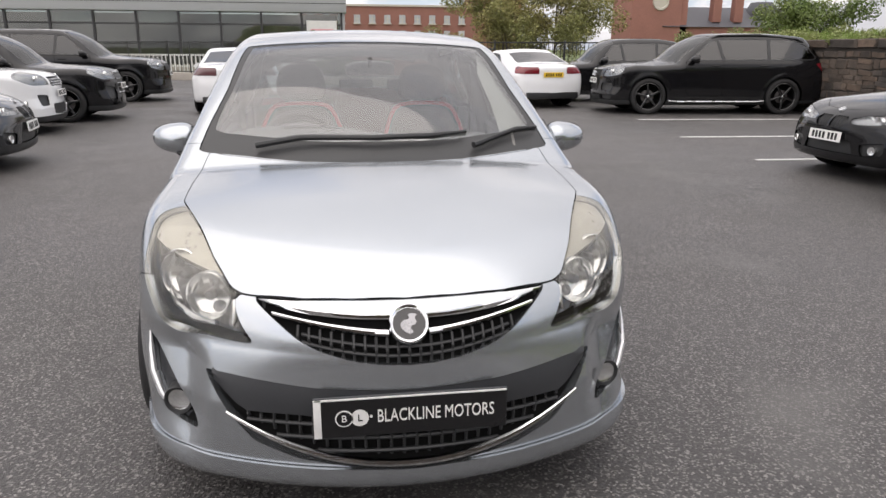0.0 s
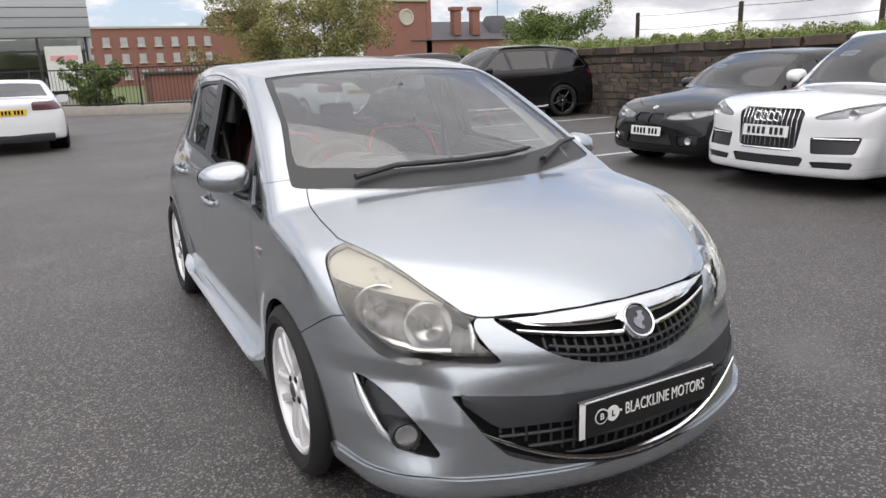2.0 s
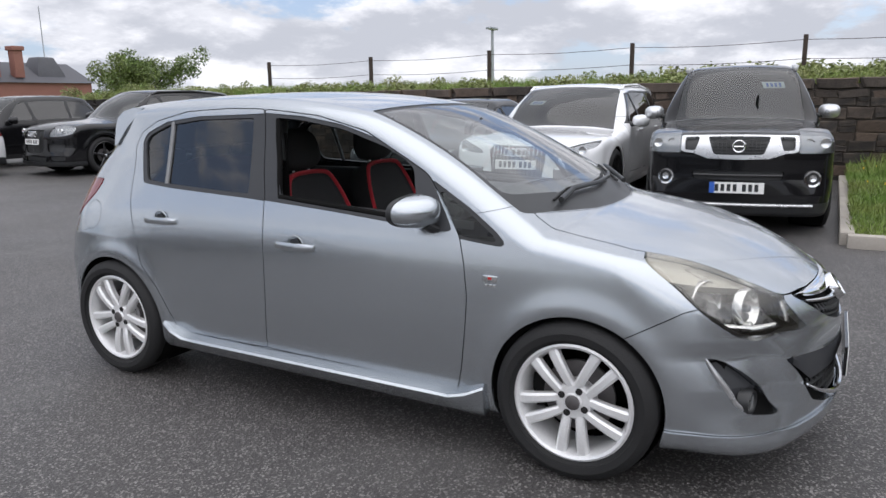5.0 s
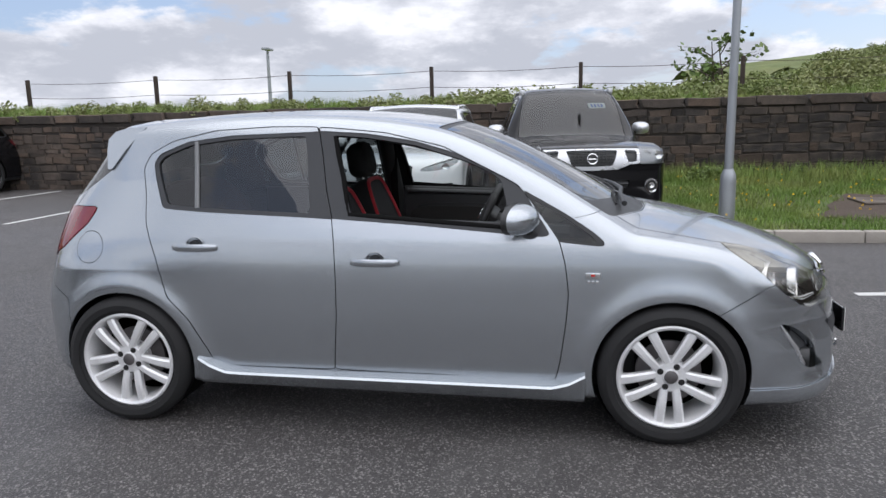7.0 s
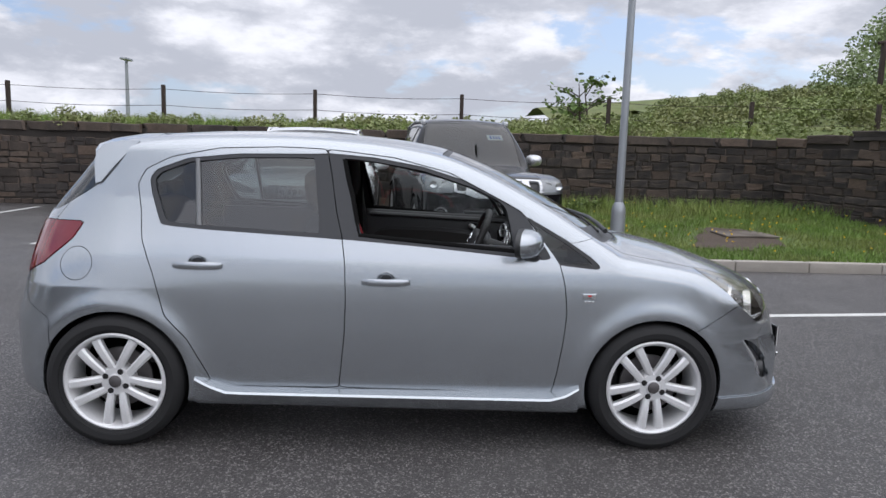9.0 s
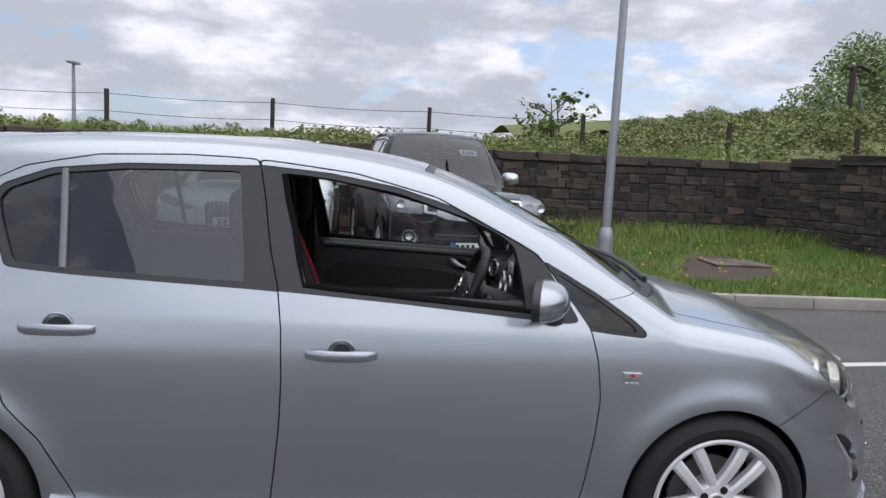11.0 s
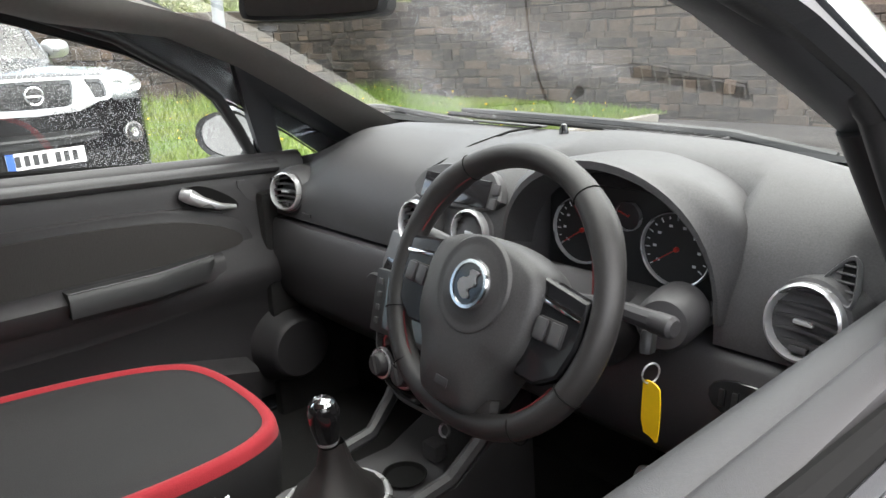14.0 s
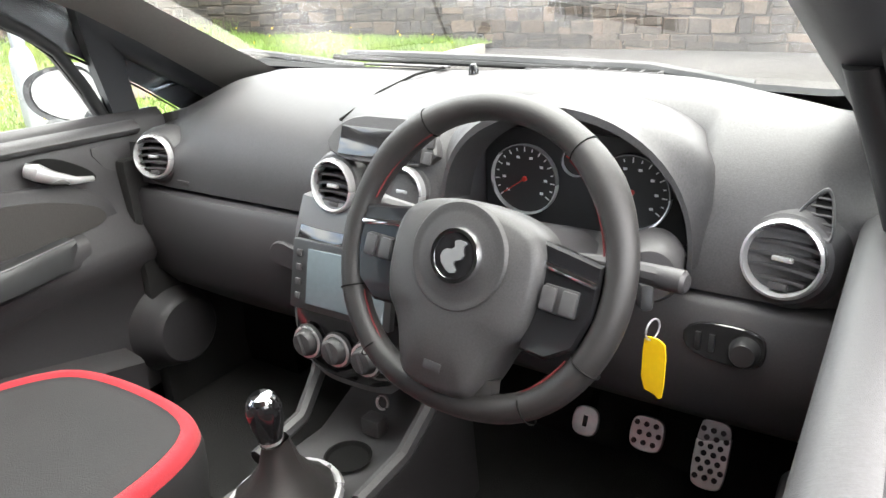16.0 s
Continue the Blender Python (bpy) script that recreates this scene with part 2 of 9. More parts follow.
def part(name, g, material, parent=None, label="", angle=35.0, normals=None):
    """One mesh object from a Geo, or from points and triangles."""
    v, f = (g.v, g.f) if isinstance(g, Geo) else g
    me = bpy.data.meshes.new(name)
    me.from_pydata([tuple(map(float, p)) for p in v], [], [tuple(map(int, q)) for q in f])
    me.validate()
    for p in me.polygons:
        p.use_smooth = True
    if normals is not None and len(me.vertices) == len(normals):
        me.normals_split_custom_set_from_vertices([tuple(map(float, q)) for q in normals])
    else:
        me.set_sharp_from_angle(angle=radians(angle))
    me.materials.append(material)
    ob = new(name, me)
    if parent:
        ob.parent = parent
    if label:
        tagged(ob, label)
    return ob


def thing(name, label, category, group="", m=None):
    ob = tagged(new(name), label, category, group)
    ob.empty_display_size = 0.1
    if m is not None:
        ob.matrix_basis = m
    return ob


def writing(name, text, size, material, parent, m, depth=0.001, squeeze=1.0):
    """Raised letters as a mesh, centred on m."""
    cu = bpy.data.curves.new(name, "FONT")
    cu.body, cu.size, cu.extrude, cu.align_x, cu.align_y = text, size, depth, "CENTER", "CENTER"
    cu.resolution_u = 3
    tmp = bpy.data.objects.new(name, cu)
    me = bpy.data.meshes.new_from_object(tmp)
    bpy.data.objects.remove(tmp)
    me.transform(m @ Matrix.Diagonal((squeeze, 1, 1, 1)))
    me.materials.append(material)
    ob = new(name, me)
    ob.parent = parent
    return ob


def circle(r, n=24, c=(0, 0)):
    return [(c[0] + r * math.cos(2 * math.pi * i / n), c[1] + r * math.sin(2 * math.pi * i / n)) for i in range(n)]


def rim_edges(t):
    """The open border edges of a triangle list, in winding order."""
    e = np.concatenate([t[:, [0, 1]], t[:, [1, 2]], t[:, [2, 0]]])
    k = np.sort(e, axis=1)
    _, first, count = np.unique(k, axis=0, return_index=True, return_counts=True)
    return e[first[count == 1]]


def panel(name, mesh, shell, material, parent, label="", mirror=0, depth=0.012, lift=0.0):
    """A sheet cut from a car's surface, with turned-in edges. mirror 0: this half, 1: the other half, 2: both joined."""
    v, t = mesh
    if len(t) == 0:
        return None
    if mirror == 2 and np.abs(v[:, 0]).min() > 0.004:
        panel(name, mesh, shell, material, parent, label, 0, depth, lift)
        mirror = 1
    nv = shell.normal(v)
    v = v + nv * lift
    if mirror == 2:
        flip = np.array([-1, 1, 1])
        a, b = v * flip, t[:, ::-1] + len(v)
        v, nv, t = np.concatenate([v, a]), np.concatenate([nv, nv * flip]), np.concatenate([t, b])
        key = np.round(v * 20000).astype(np.int64)
        _, first, back = np.unique(key, axis=0, return_index=True, return_inverse=True)
        v, nv, t = v[first], nv[first], back.ravel()[t]
        nv = np.where(np.abs(v[:, :1]) < 1e-5, nv * np.array([0, 1, 1]), nv)
    elif mirror == 1:
        flip = np.array([-1, 1, 1])
        v, nv, t = v * flip, nv * flip, t[:, ::-1]
    if depth:
        e = rim_edges(t)
        ids, inv = np.unique(e, return_inverse=True)
        inv = inv.reshape(-1, 2)
        n0, m = len(v), len(ids)
        c = v[ids]
        low = c - nv[ids] * depth
        face = np.cross(c[inv[:, 0]] - c[inv[:, 1]], nv[ids][inv[:, 0]])
        out = np.zeros_like(c)
        for col in (0, 1):
            np.add.at(out, inv[:, col], face)
        out = -out / np.maximum(np.linalg.norm(out, axis=1, keepdims=True), 1e-9)
        v = np.concatenate([v, c, low])
        nv = np.concatenate([nv, out, out])
        a, b = inv[:, 0] + n0, inv[:, 1] + n0
        t = np.concatenate([t, np.stack([b, a, a + m], 1), np.stack([b, a + m, b + m], 1)])
    return part(name, (v, t), material, parent, label, normals=nv)


PAINT = mat("silver_paint", (0.450, 0.480, 0.508), 0.26, 0.87, var=0.03, scale=3, fine=0.10, fine_scale=900, coat=0.8, rough_var=0.03)
BLACK_TRIM = mat("black_trim", (0.022, 0.023, 0.024), 0.42, 0, var=0.15, bump=0.05, bump_scale=400)
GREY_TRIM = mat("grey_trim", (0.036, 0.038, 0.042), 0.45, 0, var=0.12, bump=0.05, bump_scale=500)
DARK_CHROME = mat("dark_chrome", (0.30, 0.30, 0.31), 0.28, 1.0, var=0.2, scale=30)
BAR_GREY = mat("bar_grey", (0.20, 0.205, 0.21), 0.4, 0.2, var=0.05)
SATIN = mat("satin_silver", (0.62, 0.63, 0.64), 0.28, 0.7, var=0.04)
GLOSS_BLACK = mat("gloss_black", (0.012, 0.012, 0.013), 0.1, 0, var=0.1, coat=0.6)
RUBBER = mat("tyre_rubber", (0.013, 0.013, 0.0135), 0.75, 0, var=0.2, scale=9, bump=0.25, bump_scale=160)
ALLOY = mat("alloy_silver", (0.80, 0.80, 0.80), 0.38, 0.35, var=0.05, coat=0.4)
CHROME = mat("chrome", (0.82, 0.83, 0.84), 0.08, 1.0, var=0.03, rough_var=0.03)
BOLT_DARK = mat("bolt_recess", (0.035, 0.034, 0.034), 0.5, 0.5, var=0.2)
DARK_METAL = mat("brake_metal", (0.16, 0.15, 0.15), 0.5, 0.8, var=0.3, scale=20)
UNDER = mat("underbody_black", (0.01, 0.01, 0.01), 0.9, 0, spec=0.05)
CLEAR = glass("window_glass", (0.80, 0.86, 0.84))
WET_GLASS = glass("rain_spotted_glass", (0.86, 0.91, 0.89), drops=0.32, base=0.17)
TINT = glass("tinted_glass", (0.30, 0.34, 0.34), base=0.10)
QUARTER_TINT = glass("quarter_glass", (0.45, 0.49, 0.48), base=0.05)
LAMP_GLASS = glass("lamp_lens", (0.96, 0.95, 0.92), 0.03, base=0.08, haze=0.05, haze_z=(0.68, 0.85))
CLEAR_LENS = glass("clear_lamp_lens", (0.95, 0.96, 0.96), 0.02, base=0.07)
LAMP_INSIDE = mat("lamp_inside", (0.22, 0.23, 0.24), 0.22, 0.6, var=0.4, scale=14)
LAMP_BOWL = mat("lamp_reflector", (0.75, 0.76, 0.76), 0.16, 0.9, var=0.15, scale=30)
LAMP_HAZE = mat("lamp_housing", (0.36, 0.35, 0.31), 0.3, 0.5, var=0.2, scale=18)
LAMP_DARK = mat("lamp_dark_bezel", (0.17, 0.172, 0.178), 0.28, 0.5, var=0.15, scale=20)
RED_LENS = mat("red_lens", (0.17, 0.007, 0.014), 0.12, 0, var=0.15, scale=25, coat=0.8)
ORANGE_LENS = mat("amber_lens", (0.7, 0.25, 0.03), 0.15, 0, var=0.1)
PLATE_BLACK = mat("plate_black", (0.008, 0.008, 0.009), 0.25, 0, var=0.1, coat=0.3)
PLATE_WHITE = mat("plate_white", (0.78, 0.78, 0.76), 0.35, 0, var=0.05)
PLATE_YELLOW = mat("plate_yellow", (0.8, 0.52, 0.03), 0.35, 0, var=0.05)
PLATE_BLUE = mat("plate_blue", (0.02, 0.1, 0.45), 0.35, 0)
BADGE_RED = mat("badge_red", (0.5, 0.02, 0.02), 0.3, 0)
WHITE_PAINT = mat("white_car_paint", (0.78, 0.79, 0.80), 0.22, 0, var=0.02, coat=1.0)
BLACK_PAINT = mat("black_car_paint", (0.007, 0.007, 0.008), 0.14, 0, var=0.15, coat=0.45, spec=0.2)
DARK_PAINT = mat("dark_grey_car_paint", (0.022, 0.024, 0.028), 0.22, 0.5, var=0.1, coat=1.0)
LINE_WHITE = mat("road_line_paint", (0.62, 0.62, 0.6), 0.7, 0, var=0.25, scale=4, fine=0.3, fine_scale=60, bump=0.3)
KERB = mat("kerb_concrete", (0.36, 0.33, 0.29), 0.85, 0, var=0.2, scale=5, fine=0.2, bump=0.35, bump_scale=80, per_object=0.1)
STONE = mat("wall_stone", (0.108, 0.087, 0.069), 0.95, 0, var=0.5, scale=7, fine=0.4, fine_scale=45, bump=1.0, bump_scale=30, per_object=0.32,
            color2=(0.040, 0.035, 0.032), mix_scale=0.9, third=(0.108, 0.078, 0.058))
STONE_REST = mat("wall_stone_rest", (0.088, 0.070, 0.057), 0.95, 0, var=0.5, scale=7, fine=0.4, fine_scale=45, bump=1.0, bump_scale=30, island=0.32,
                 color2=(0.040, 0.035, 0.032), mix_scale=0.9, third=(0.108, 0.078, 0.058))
MORTAR = mat("wall_mortar", (0.040, 0.034, 0.029), 0.95, 0, var=0.3, scale=5, bump=0.6, bump_scale=40)
GRASS = mat("grass_blades", (0.145, 0.235, 0.042), 0.6, 0, var=0.3, scale=1.5, island=0.35, color2=(0.20, 0.24, 0.06), mix_scale=0.9)
SOIL = mat("grass_turf", (0.09, 0.135, 0.031), 0.9, 0, var=0.4, scale=2, fine=0.35, fine_scale=50, bump=0.8, bump_scale=30, color2=(0.095, 0.105, 0.037), mix_scale=1.1)
BANK_GRASS = mat("bank_grass", (0.12, 0.155, 0.048), 0.9, 0, var=0.35, scale=1.2, fine=0.3, fine_scale=30, bump=0.8, bump_scale=20, color2=(0.15, 0.165, 0.06), mix_scale=0.5)
LEAF = mat("leaves", (0.10, 0.16, 0.035), 0.55, 0, var=0.3, scale=0.8, island=0.4, color2=(0.14, 0.18, 0.045), mix_scale=0.5)
LEAF_BROWN = mat("spring_leaves", (0.25, 0.225, 0.075), 0.6, 0, var=0.3, scale=0.8, island=0.4, color2=(0.18, 0.19, 0.06), mix_scale=0.5)
BRAMBLE = mat("bramble_leaves", (0.19, 0.235, 0.075), 0.6, 0, var=0.3, scale=0.8, island=0.3, color2=(0.22, 0.235, 0.09), mix_scale=0.6)
FAR_LEAF = mat("hillside_leaves", (0.22, 0.29, 0.12), 0.7, 0, var=0.2, scale=0.4, island=0.2, color2=(0.25, 0.31, 0.14), mix_scale=0.25)
BARK = mat("bark", (0.07, 0.055, 0.042), 0.9, 0, var=0.3, scale=10, bump=0.6, bump_scale=40)
STEEL = mat("galvanised_steel", (0.36, 0.38, 0.40), 0.45, 0.6, var=0.15, scale=3, fine=0.1)
FENCE_BLACK = mat("fence_black", (0.012, 0.013, 0.013), 0.5, 0, var=0.2)
RUST = mat("rusty_post", (0.045, 0.032, 0.026), 0.85, 0, var=0.3, scale=12, bump=0.3)


def asphalt():
    m = mat("asphalt", (0.062, 0.0575, 0.0565), 0.52, 0, var=0.26, scale=0.55, fine=0.75, fine_scale=85, bump=1.0, bump_scale=80,
            color2=(0.046, 0.0435, 0.0425), mix_scale=0.22, rough_var=0.22)
    n, l = m.node_tree.nodes, m.node_tree.links
    tc, vo, mr, mix = n.new("ShaderNodeTexCoord"), n.new("ShaderNodeTexVoronoi"), n.new("ShaderNodeMapRange"), n.new("ShaderNodeMix")
    vo.inputs["Scale"].default_value = 130
    l.new(tc.outputs["Object"], vo.inputs["Vector"])
    mix.data_type = "RGBA"
    b = n["Principled BSDF"]
    old = b.inputs["Base Color"].links[0].from_socket
    sep = n.new("ShaderNodeSeparateColor")
    l.new(vo.outputs["Color"], sep.inputs[0])
    mr.inputs["From Min"].default_value, mr.inputs["From Max"].default_value = 0.74, 0.97
    l.new(sep.outputs[0], mr.inputs["Value"])
    mul = n.new("ShaderNodeMath")
    mul.operation = "MULTIPLY"
    mul.inputs[1].default_value = 0.68
    l.new(mr.outputs[0], mul.inputs[0])
    l.new(mul.outputs[0], mix.inputs["Factor"])
    l.new(old, mix.inputs["A"])
    mix.inputs["B"].default_value = (0.33, 0.315, 0.30, 1)
    # pale worn patches
    no, mr2, mix2 = n.new("ShaderNodeTexNoise"), n.new("ShaderNodeMapRange"), n.new("ShaderNodeMix")
    no.inputs["Scale"].default_value, no.inputs["Detail"].default_value = 0.9, 6.0
    l.new(tc.outputs["Object"], no.inputs["Vector"])
    mr2.inputs["From Min"].default_value, mr2.inputs["From Max"].default_value = 0.57, 0.74
    mr2.inputs["To Max"].default_value = 0.6
    l.new(no.outputs["Fac"], mr2.inputs["Value"])
    mix2.data_type = "RGBA"
    l.new(mr2.outputs[0], mix2.inputs["Factor"])
    l.new(mix.outputs["Result"], mix2.inputs["A"])
    mix2.inputs["B"].default_value = (0.135, 0.13, 0.125, 1)
    l.new(mix2.outputs["Result"], b.inputs["Base Color"])
    return m


ASPHALT = asphalt()


# ---- the yard ----
def sheet(name, label, x0, x1, y0, y1, nx, ny, height, material, kind="structure"):
    g = Geo()
    xs, ys = np.linspace(x0, x1, nx), np.linspace(y0, y1, ny)
    v = [(x, y, height(x, y)) for x in xs for y in ys]
    f = [(i * ny + j, (i + 1) * ny + j, (i + 1) * ny + j + 1, i * ny + j + 1) for i in range(nx - 1) for j in range(ny - 1)]
    g.add(v, f)
    return tagged(part(name, g, material, angle=60), label, name, kind=kind)


ground = sheet("ground", "rough green and brown land round the yard", -1500, 1500, -1500, 1500, 2, 2, lambda x, y: -0.6, SOIL)
yard = sheet("road", "worn dark grey damp asphalt yard with pale patches", -40, 11.5, -40, 36.0, 40, 50, lambda x, y: 0.0, ASPHALT)

WALL_X, WALL_TOP = 10.4, 1.62
CORNER_Y = -6.4


def wall_x(y):
    return WALL_X + 0.02 * (y - 2)


def turf_height(x, y):
    s = min(max((x - 4.4) / 5.5, 0), 1)
    return 0.085 + 0.18 * s + 0.03 * math.sin(x * 2.3 + y) * math.sin(y * 1.7) * min(1, (x - 4.4))


grass = sheet("grass_verge", "rough green grass verge with bare patches", 4.45, 10.6, -8.4, -1.02, 60, 80, turf_height, SOIL)

# kerb stones along the verge, each a piece
kerb = tagged(new("kerb"), "pale concrete kerb stones edging the grass verge", "kerb", kind="structure")
stone_mesh = None
for i in range(7):
    a = Vector((4.38, -0.97 - 0.92 * i, 0))
    g = Geo().box((0, 0, 0.03), (0.13, 0.912, 0.19), 0.022)
    if stone_mesh is None:
        ob = part("kerb_stone", g, KERB, kerb)
        stone_mesh = ob.data
    else:
        ob = new("kerb_stone", stone_mesh)
        ob.parent = kerb
    ob.location = a + Vector((0, -0.456, 0))
for i in range(6):
    ob = new("kerb_stone", stone_mesh)
    ob.parent = kerb
    ob.matrix_basis = pose(4.46 + 0.46 + 0.92 * i, -0.97, 0, 0, 0, 90)

for k, (x0, y0, x1, y1) in enumerate([(6.0, 11.35, 10.2, 11.0), (5.44, 8.40, 9.9, 8.15), (5.25, 5.92, 9.9, 5.75), (1.98, -1.83, 2.35, -5.2), (5.9, 3.25, 9.5, 3.0)]):
    d = Vector((x1 - x0, y1 - y0, 0))
    g = Geo().box((0, 0, 0), (d.length, 0.09, 0.004))
    ob = part("bay_line", g, LINE_WHITE)
    ob.matrix_basis = pose((x0 + x1) / 2, (y0 + y1) / 2, 0.004, 0, 0, math.degrees(math.atan2(d.y, d.x)))
    tagged(ob, "faded white painted parking bay line on the asphalt", "road marking", "parking bay lines", "structure")


# ---- car body surfaces ----
def smax(a, b, k):
    h = np.maximum(k - np.abs(a - b), 0.0) / k
    return np.maximum(a, b) + h * h * k * 0.25


def curve(xs, ys):
    """A smooth monotone-ish curve through points, for arrays."""
    xs, ys = np.array(xs, float), np.array(ys, float)
    d = np.diff(ys) / np.diff(xs)
    m = np.concatenate([[d[0]], (d[:-1] + d[1:]) / 2, [d[-1]]])
    m[1:-1] = np.where(d[:-1] * d[1:] <= 0, 0, m[1:-1])

    def f(x):
        x = np.clip(x, xs[0], xs[-1])
        i = np.clip(np.searchsorted(xs, x) - 1, 0, len(xs) - 2)
        h = xs[i + 1] - xs[i]
        s = (x - xs[i]) / h
        return ((2 * s**3 - 3 * s**2 + 1) * ys[i] + (s**3 - 2 * s**2 + s) * h * m[i]
                + (3 * s**2 - 2 * s**3) * ys[i + 1] + (s**3 - s**2) * h * m[i + 1])
    return f


class Shell:
    """A car's outer surface: top, side, nose, tail and floor blended into one."""

    def __init__(self, top, side, tumble, nose, tail, floor, bow=0.5, crown=0.12, nose_bow=0.6, tail_bow=0.28,
                 k_side=0.09, k_nose=0.1, k_tail=0.1, taper=(1.9, 0.12), axis_z=0.6, k_corner=0.16, calm=0.5, tuck=0.0):
        self.top, self.side, self.tumble = curve(*top), curve(*side), curve(*tumble)
        self.nose, self.tail, self.floor = curve(*nose), curve(*tail), curve(*floor)
        self.bow, self.crown, self.nose_bow, self.tail_bow = bow, crown, nose_bow, tail_bow
        self.ks, self.kn, self.kt, self.kc, self.taper, self.axis_z = k_side, k_nose, k_tail, k_corner, taper, axis_z
        self.arches, self.calm, self.tuck = [], calm, tuck

    def f(self, p):
        x, y, z = np.abs(p[:, 0]), p[:, 1], p[:, 2]
        mid = np.clip((y - 1.2) / 0.8, 0, 1)
        ahead = 1 - np.clip((y + 0.25) / 0.4, 0, 1)
        t = z - (self.top(y - self.bow * x * x * (1 - mid) * (1 - self.calm * ahead)) - self.crown * (1 - 0.5 * ahead) * x * x)
        w = self.side(y) + self.tumble(z)
        w = w - self.taper[1] * np.clip(y - self.taper[0], 0, 2) ** 2 * np.clip((z - 0.75) / 0.4, 0, 1)
        for y0, z0, r, lip in self.arches:
            d = np.hypot(y - y0, z - z0)
            w = w + lip * np.exp(-((d - r) / 0.06) ** 2)
        s = x - w
        bow = self.nose_bow * (0.74 + 0.26 * np.clip((z - 0.42) / 0.16, 0, 1))
        n = (self.nose(z) + bow * x * x) - y
        if self.tuck:
            # the bumper corners draw in round the fog lamps
            k = np.clip((x - 0.54) / 0.09, 0, 1) * np.clip((0.60 - z) / 0.08, 0, 1) * np.clip((z - 0.21) / 0.14, 0, 1)
            n = n + self.tuck * k * k * (3 - 2 * k)
        r = y - (self.tail(z) - self.tail_bow * x * x)
        b = self.floor(y) - z
        v = smax(t, s, self.ks)
        turn = 1 / (1 + np.exp(np.clip((t - s) / 0.05, -30, 30)))
        v = smax(v, n, self.kn + (self.kc - self.kn) * turn)
        v = smax(v, r, self.kt + (self.kc - self.kt) * turn)
        return smax(v, b, 0.05)

    def normal(self, p):
        e = 0.004
        g = np.stack([self.f(p + np.array(d) * e) - self.f(p - np.array(d) * e) for d in ((1, 0, 0), (0, 1, 0), (0, 0, 1))], 1)
        return g / np.maximum(np.linalg.norm(g, axis=1, keepdims=True), 1e-9)

    def cast(self, o, d, far=1.8):
        lo, hi = np.zeros(len(o)), np.full(len(o), far)
        for _ in range(30):
            m = (lo + hi) / 2
            inside = self.f(o + d * m[:, None]) < 0
            lo, hi = np.where(inside, m, lo), np.where(inside, hi, m)
        return o + d * hi[:, None]

    def grid(self, y0, y1, step):
        """The half with x < 0: points and triangles."""
        ny = int((y1 - y0) / step)
        ang = np.radians(np.linspace(-90, 90, int(3.2 / step) + 1))
        fan = np.radians(np.linspace(0, 90, int(1.15 / step) + 1)[1:])
        rows = [(y0, -a) for a in fan[::-1]] + [(y, 0.0) for y in np.linspace(y0, y1, ny)] + [(y1, a) for a in fan]
        yy, ph = np.array(rows).T
        Y, A = np.meshgrid(yy, ang, indexing="ij")
        P, _ = np.meshgrid(ph, ang, indexing="ij")
        o = np.stack([0 * Y, Y, 0 * Y + self.axis_z], -1).reshape(-1, 3)
        d = np.stack([-np.cos(A) * np.cos(P), np.sin(P), np.sin(A) * np.cos(P)], -1).reshape(-1, 3)
        v = self.cast(o, d)
        v[:, 0] = np.minimum(v[:, 0], 0)
        n, m = len(rows), len(ang)
        v.reshape(n, m, 3)[:, 0, 0] = 0
        v.reshape(n, m, 3)[:, -1, 0] = 0
        i = (np.arange(n - 1)[:, None] * m + np.arange(m - 1)[None, :]).ravel()
        q = np.stack([i, i + 1, i + m + 1, i + m], 1)
        return v, np.concatenate([q[:, [0, 1, 2]], q[:, [0, 2, 3]]])


def clip(mesh, g):
    """The part of a triangle mesh where the field g (one value a point) is below zero."""
    v, t = mesh
    inside = g < 0
    c = inside[t].sum(1)
    whole = t[c == 3]
    out, pts, n = [whole], [v], len(v)
    for count in (1, 2):
        tt = t[c == count]
        if not len(tt):
            continue
        odd = inside[tt] if count == 1 else ~inside[tt]
        k = odd.argmax(1)
        r = np.arange(len(tt))
        a, b, d = tt[r, k], tt[r, (k + 1) % 3], tt[r, (k + 2) % 3]
        sb = (g[a] / (g[a] - g[b]))[:, None]
        sd = (g[a] / (g[a] - g[d]))[:, None]
        pts += [v[a] + (v[b] - v[a]) * sb, v[a] + (v[d] - v[a]) * sd]
        ib, id_ = n + r, n + len(tt) + r
        n += 2 * len(tt)
        if count == 1:
            out.append(np.stack([a, ib, id_], 1))
        else:
            out += [np.stack([ib, b, d], 1), np.stack([ib, d, id_], 1)]
    v, t = np.concatenate(pts), np.concatenate(out)
    # weld and drop what is not used
    key = np.round(v * 20000).astype(np.int64)
    _, first, back = np.unique(key, axis=0, return_index=True, return_inverse=True)
    v, t = v[first], back.ravel()[t]
    t = t[(t[:, 0] != t[:, 1]) & (t[:, 1] != t[:, 2]) & (t[:, 0] != t[:, 2])]
    used, t = np.unique(t, return_inverse=True)
    return v[used], t.reshape(-1, 3)


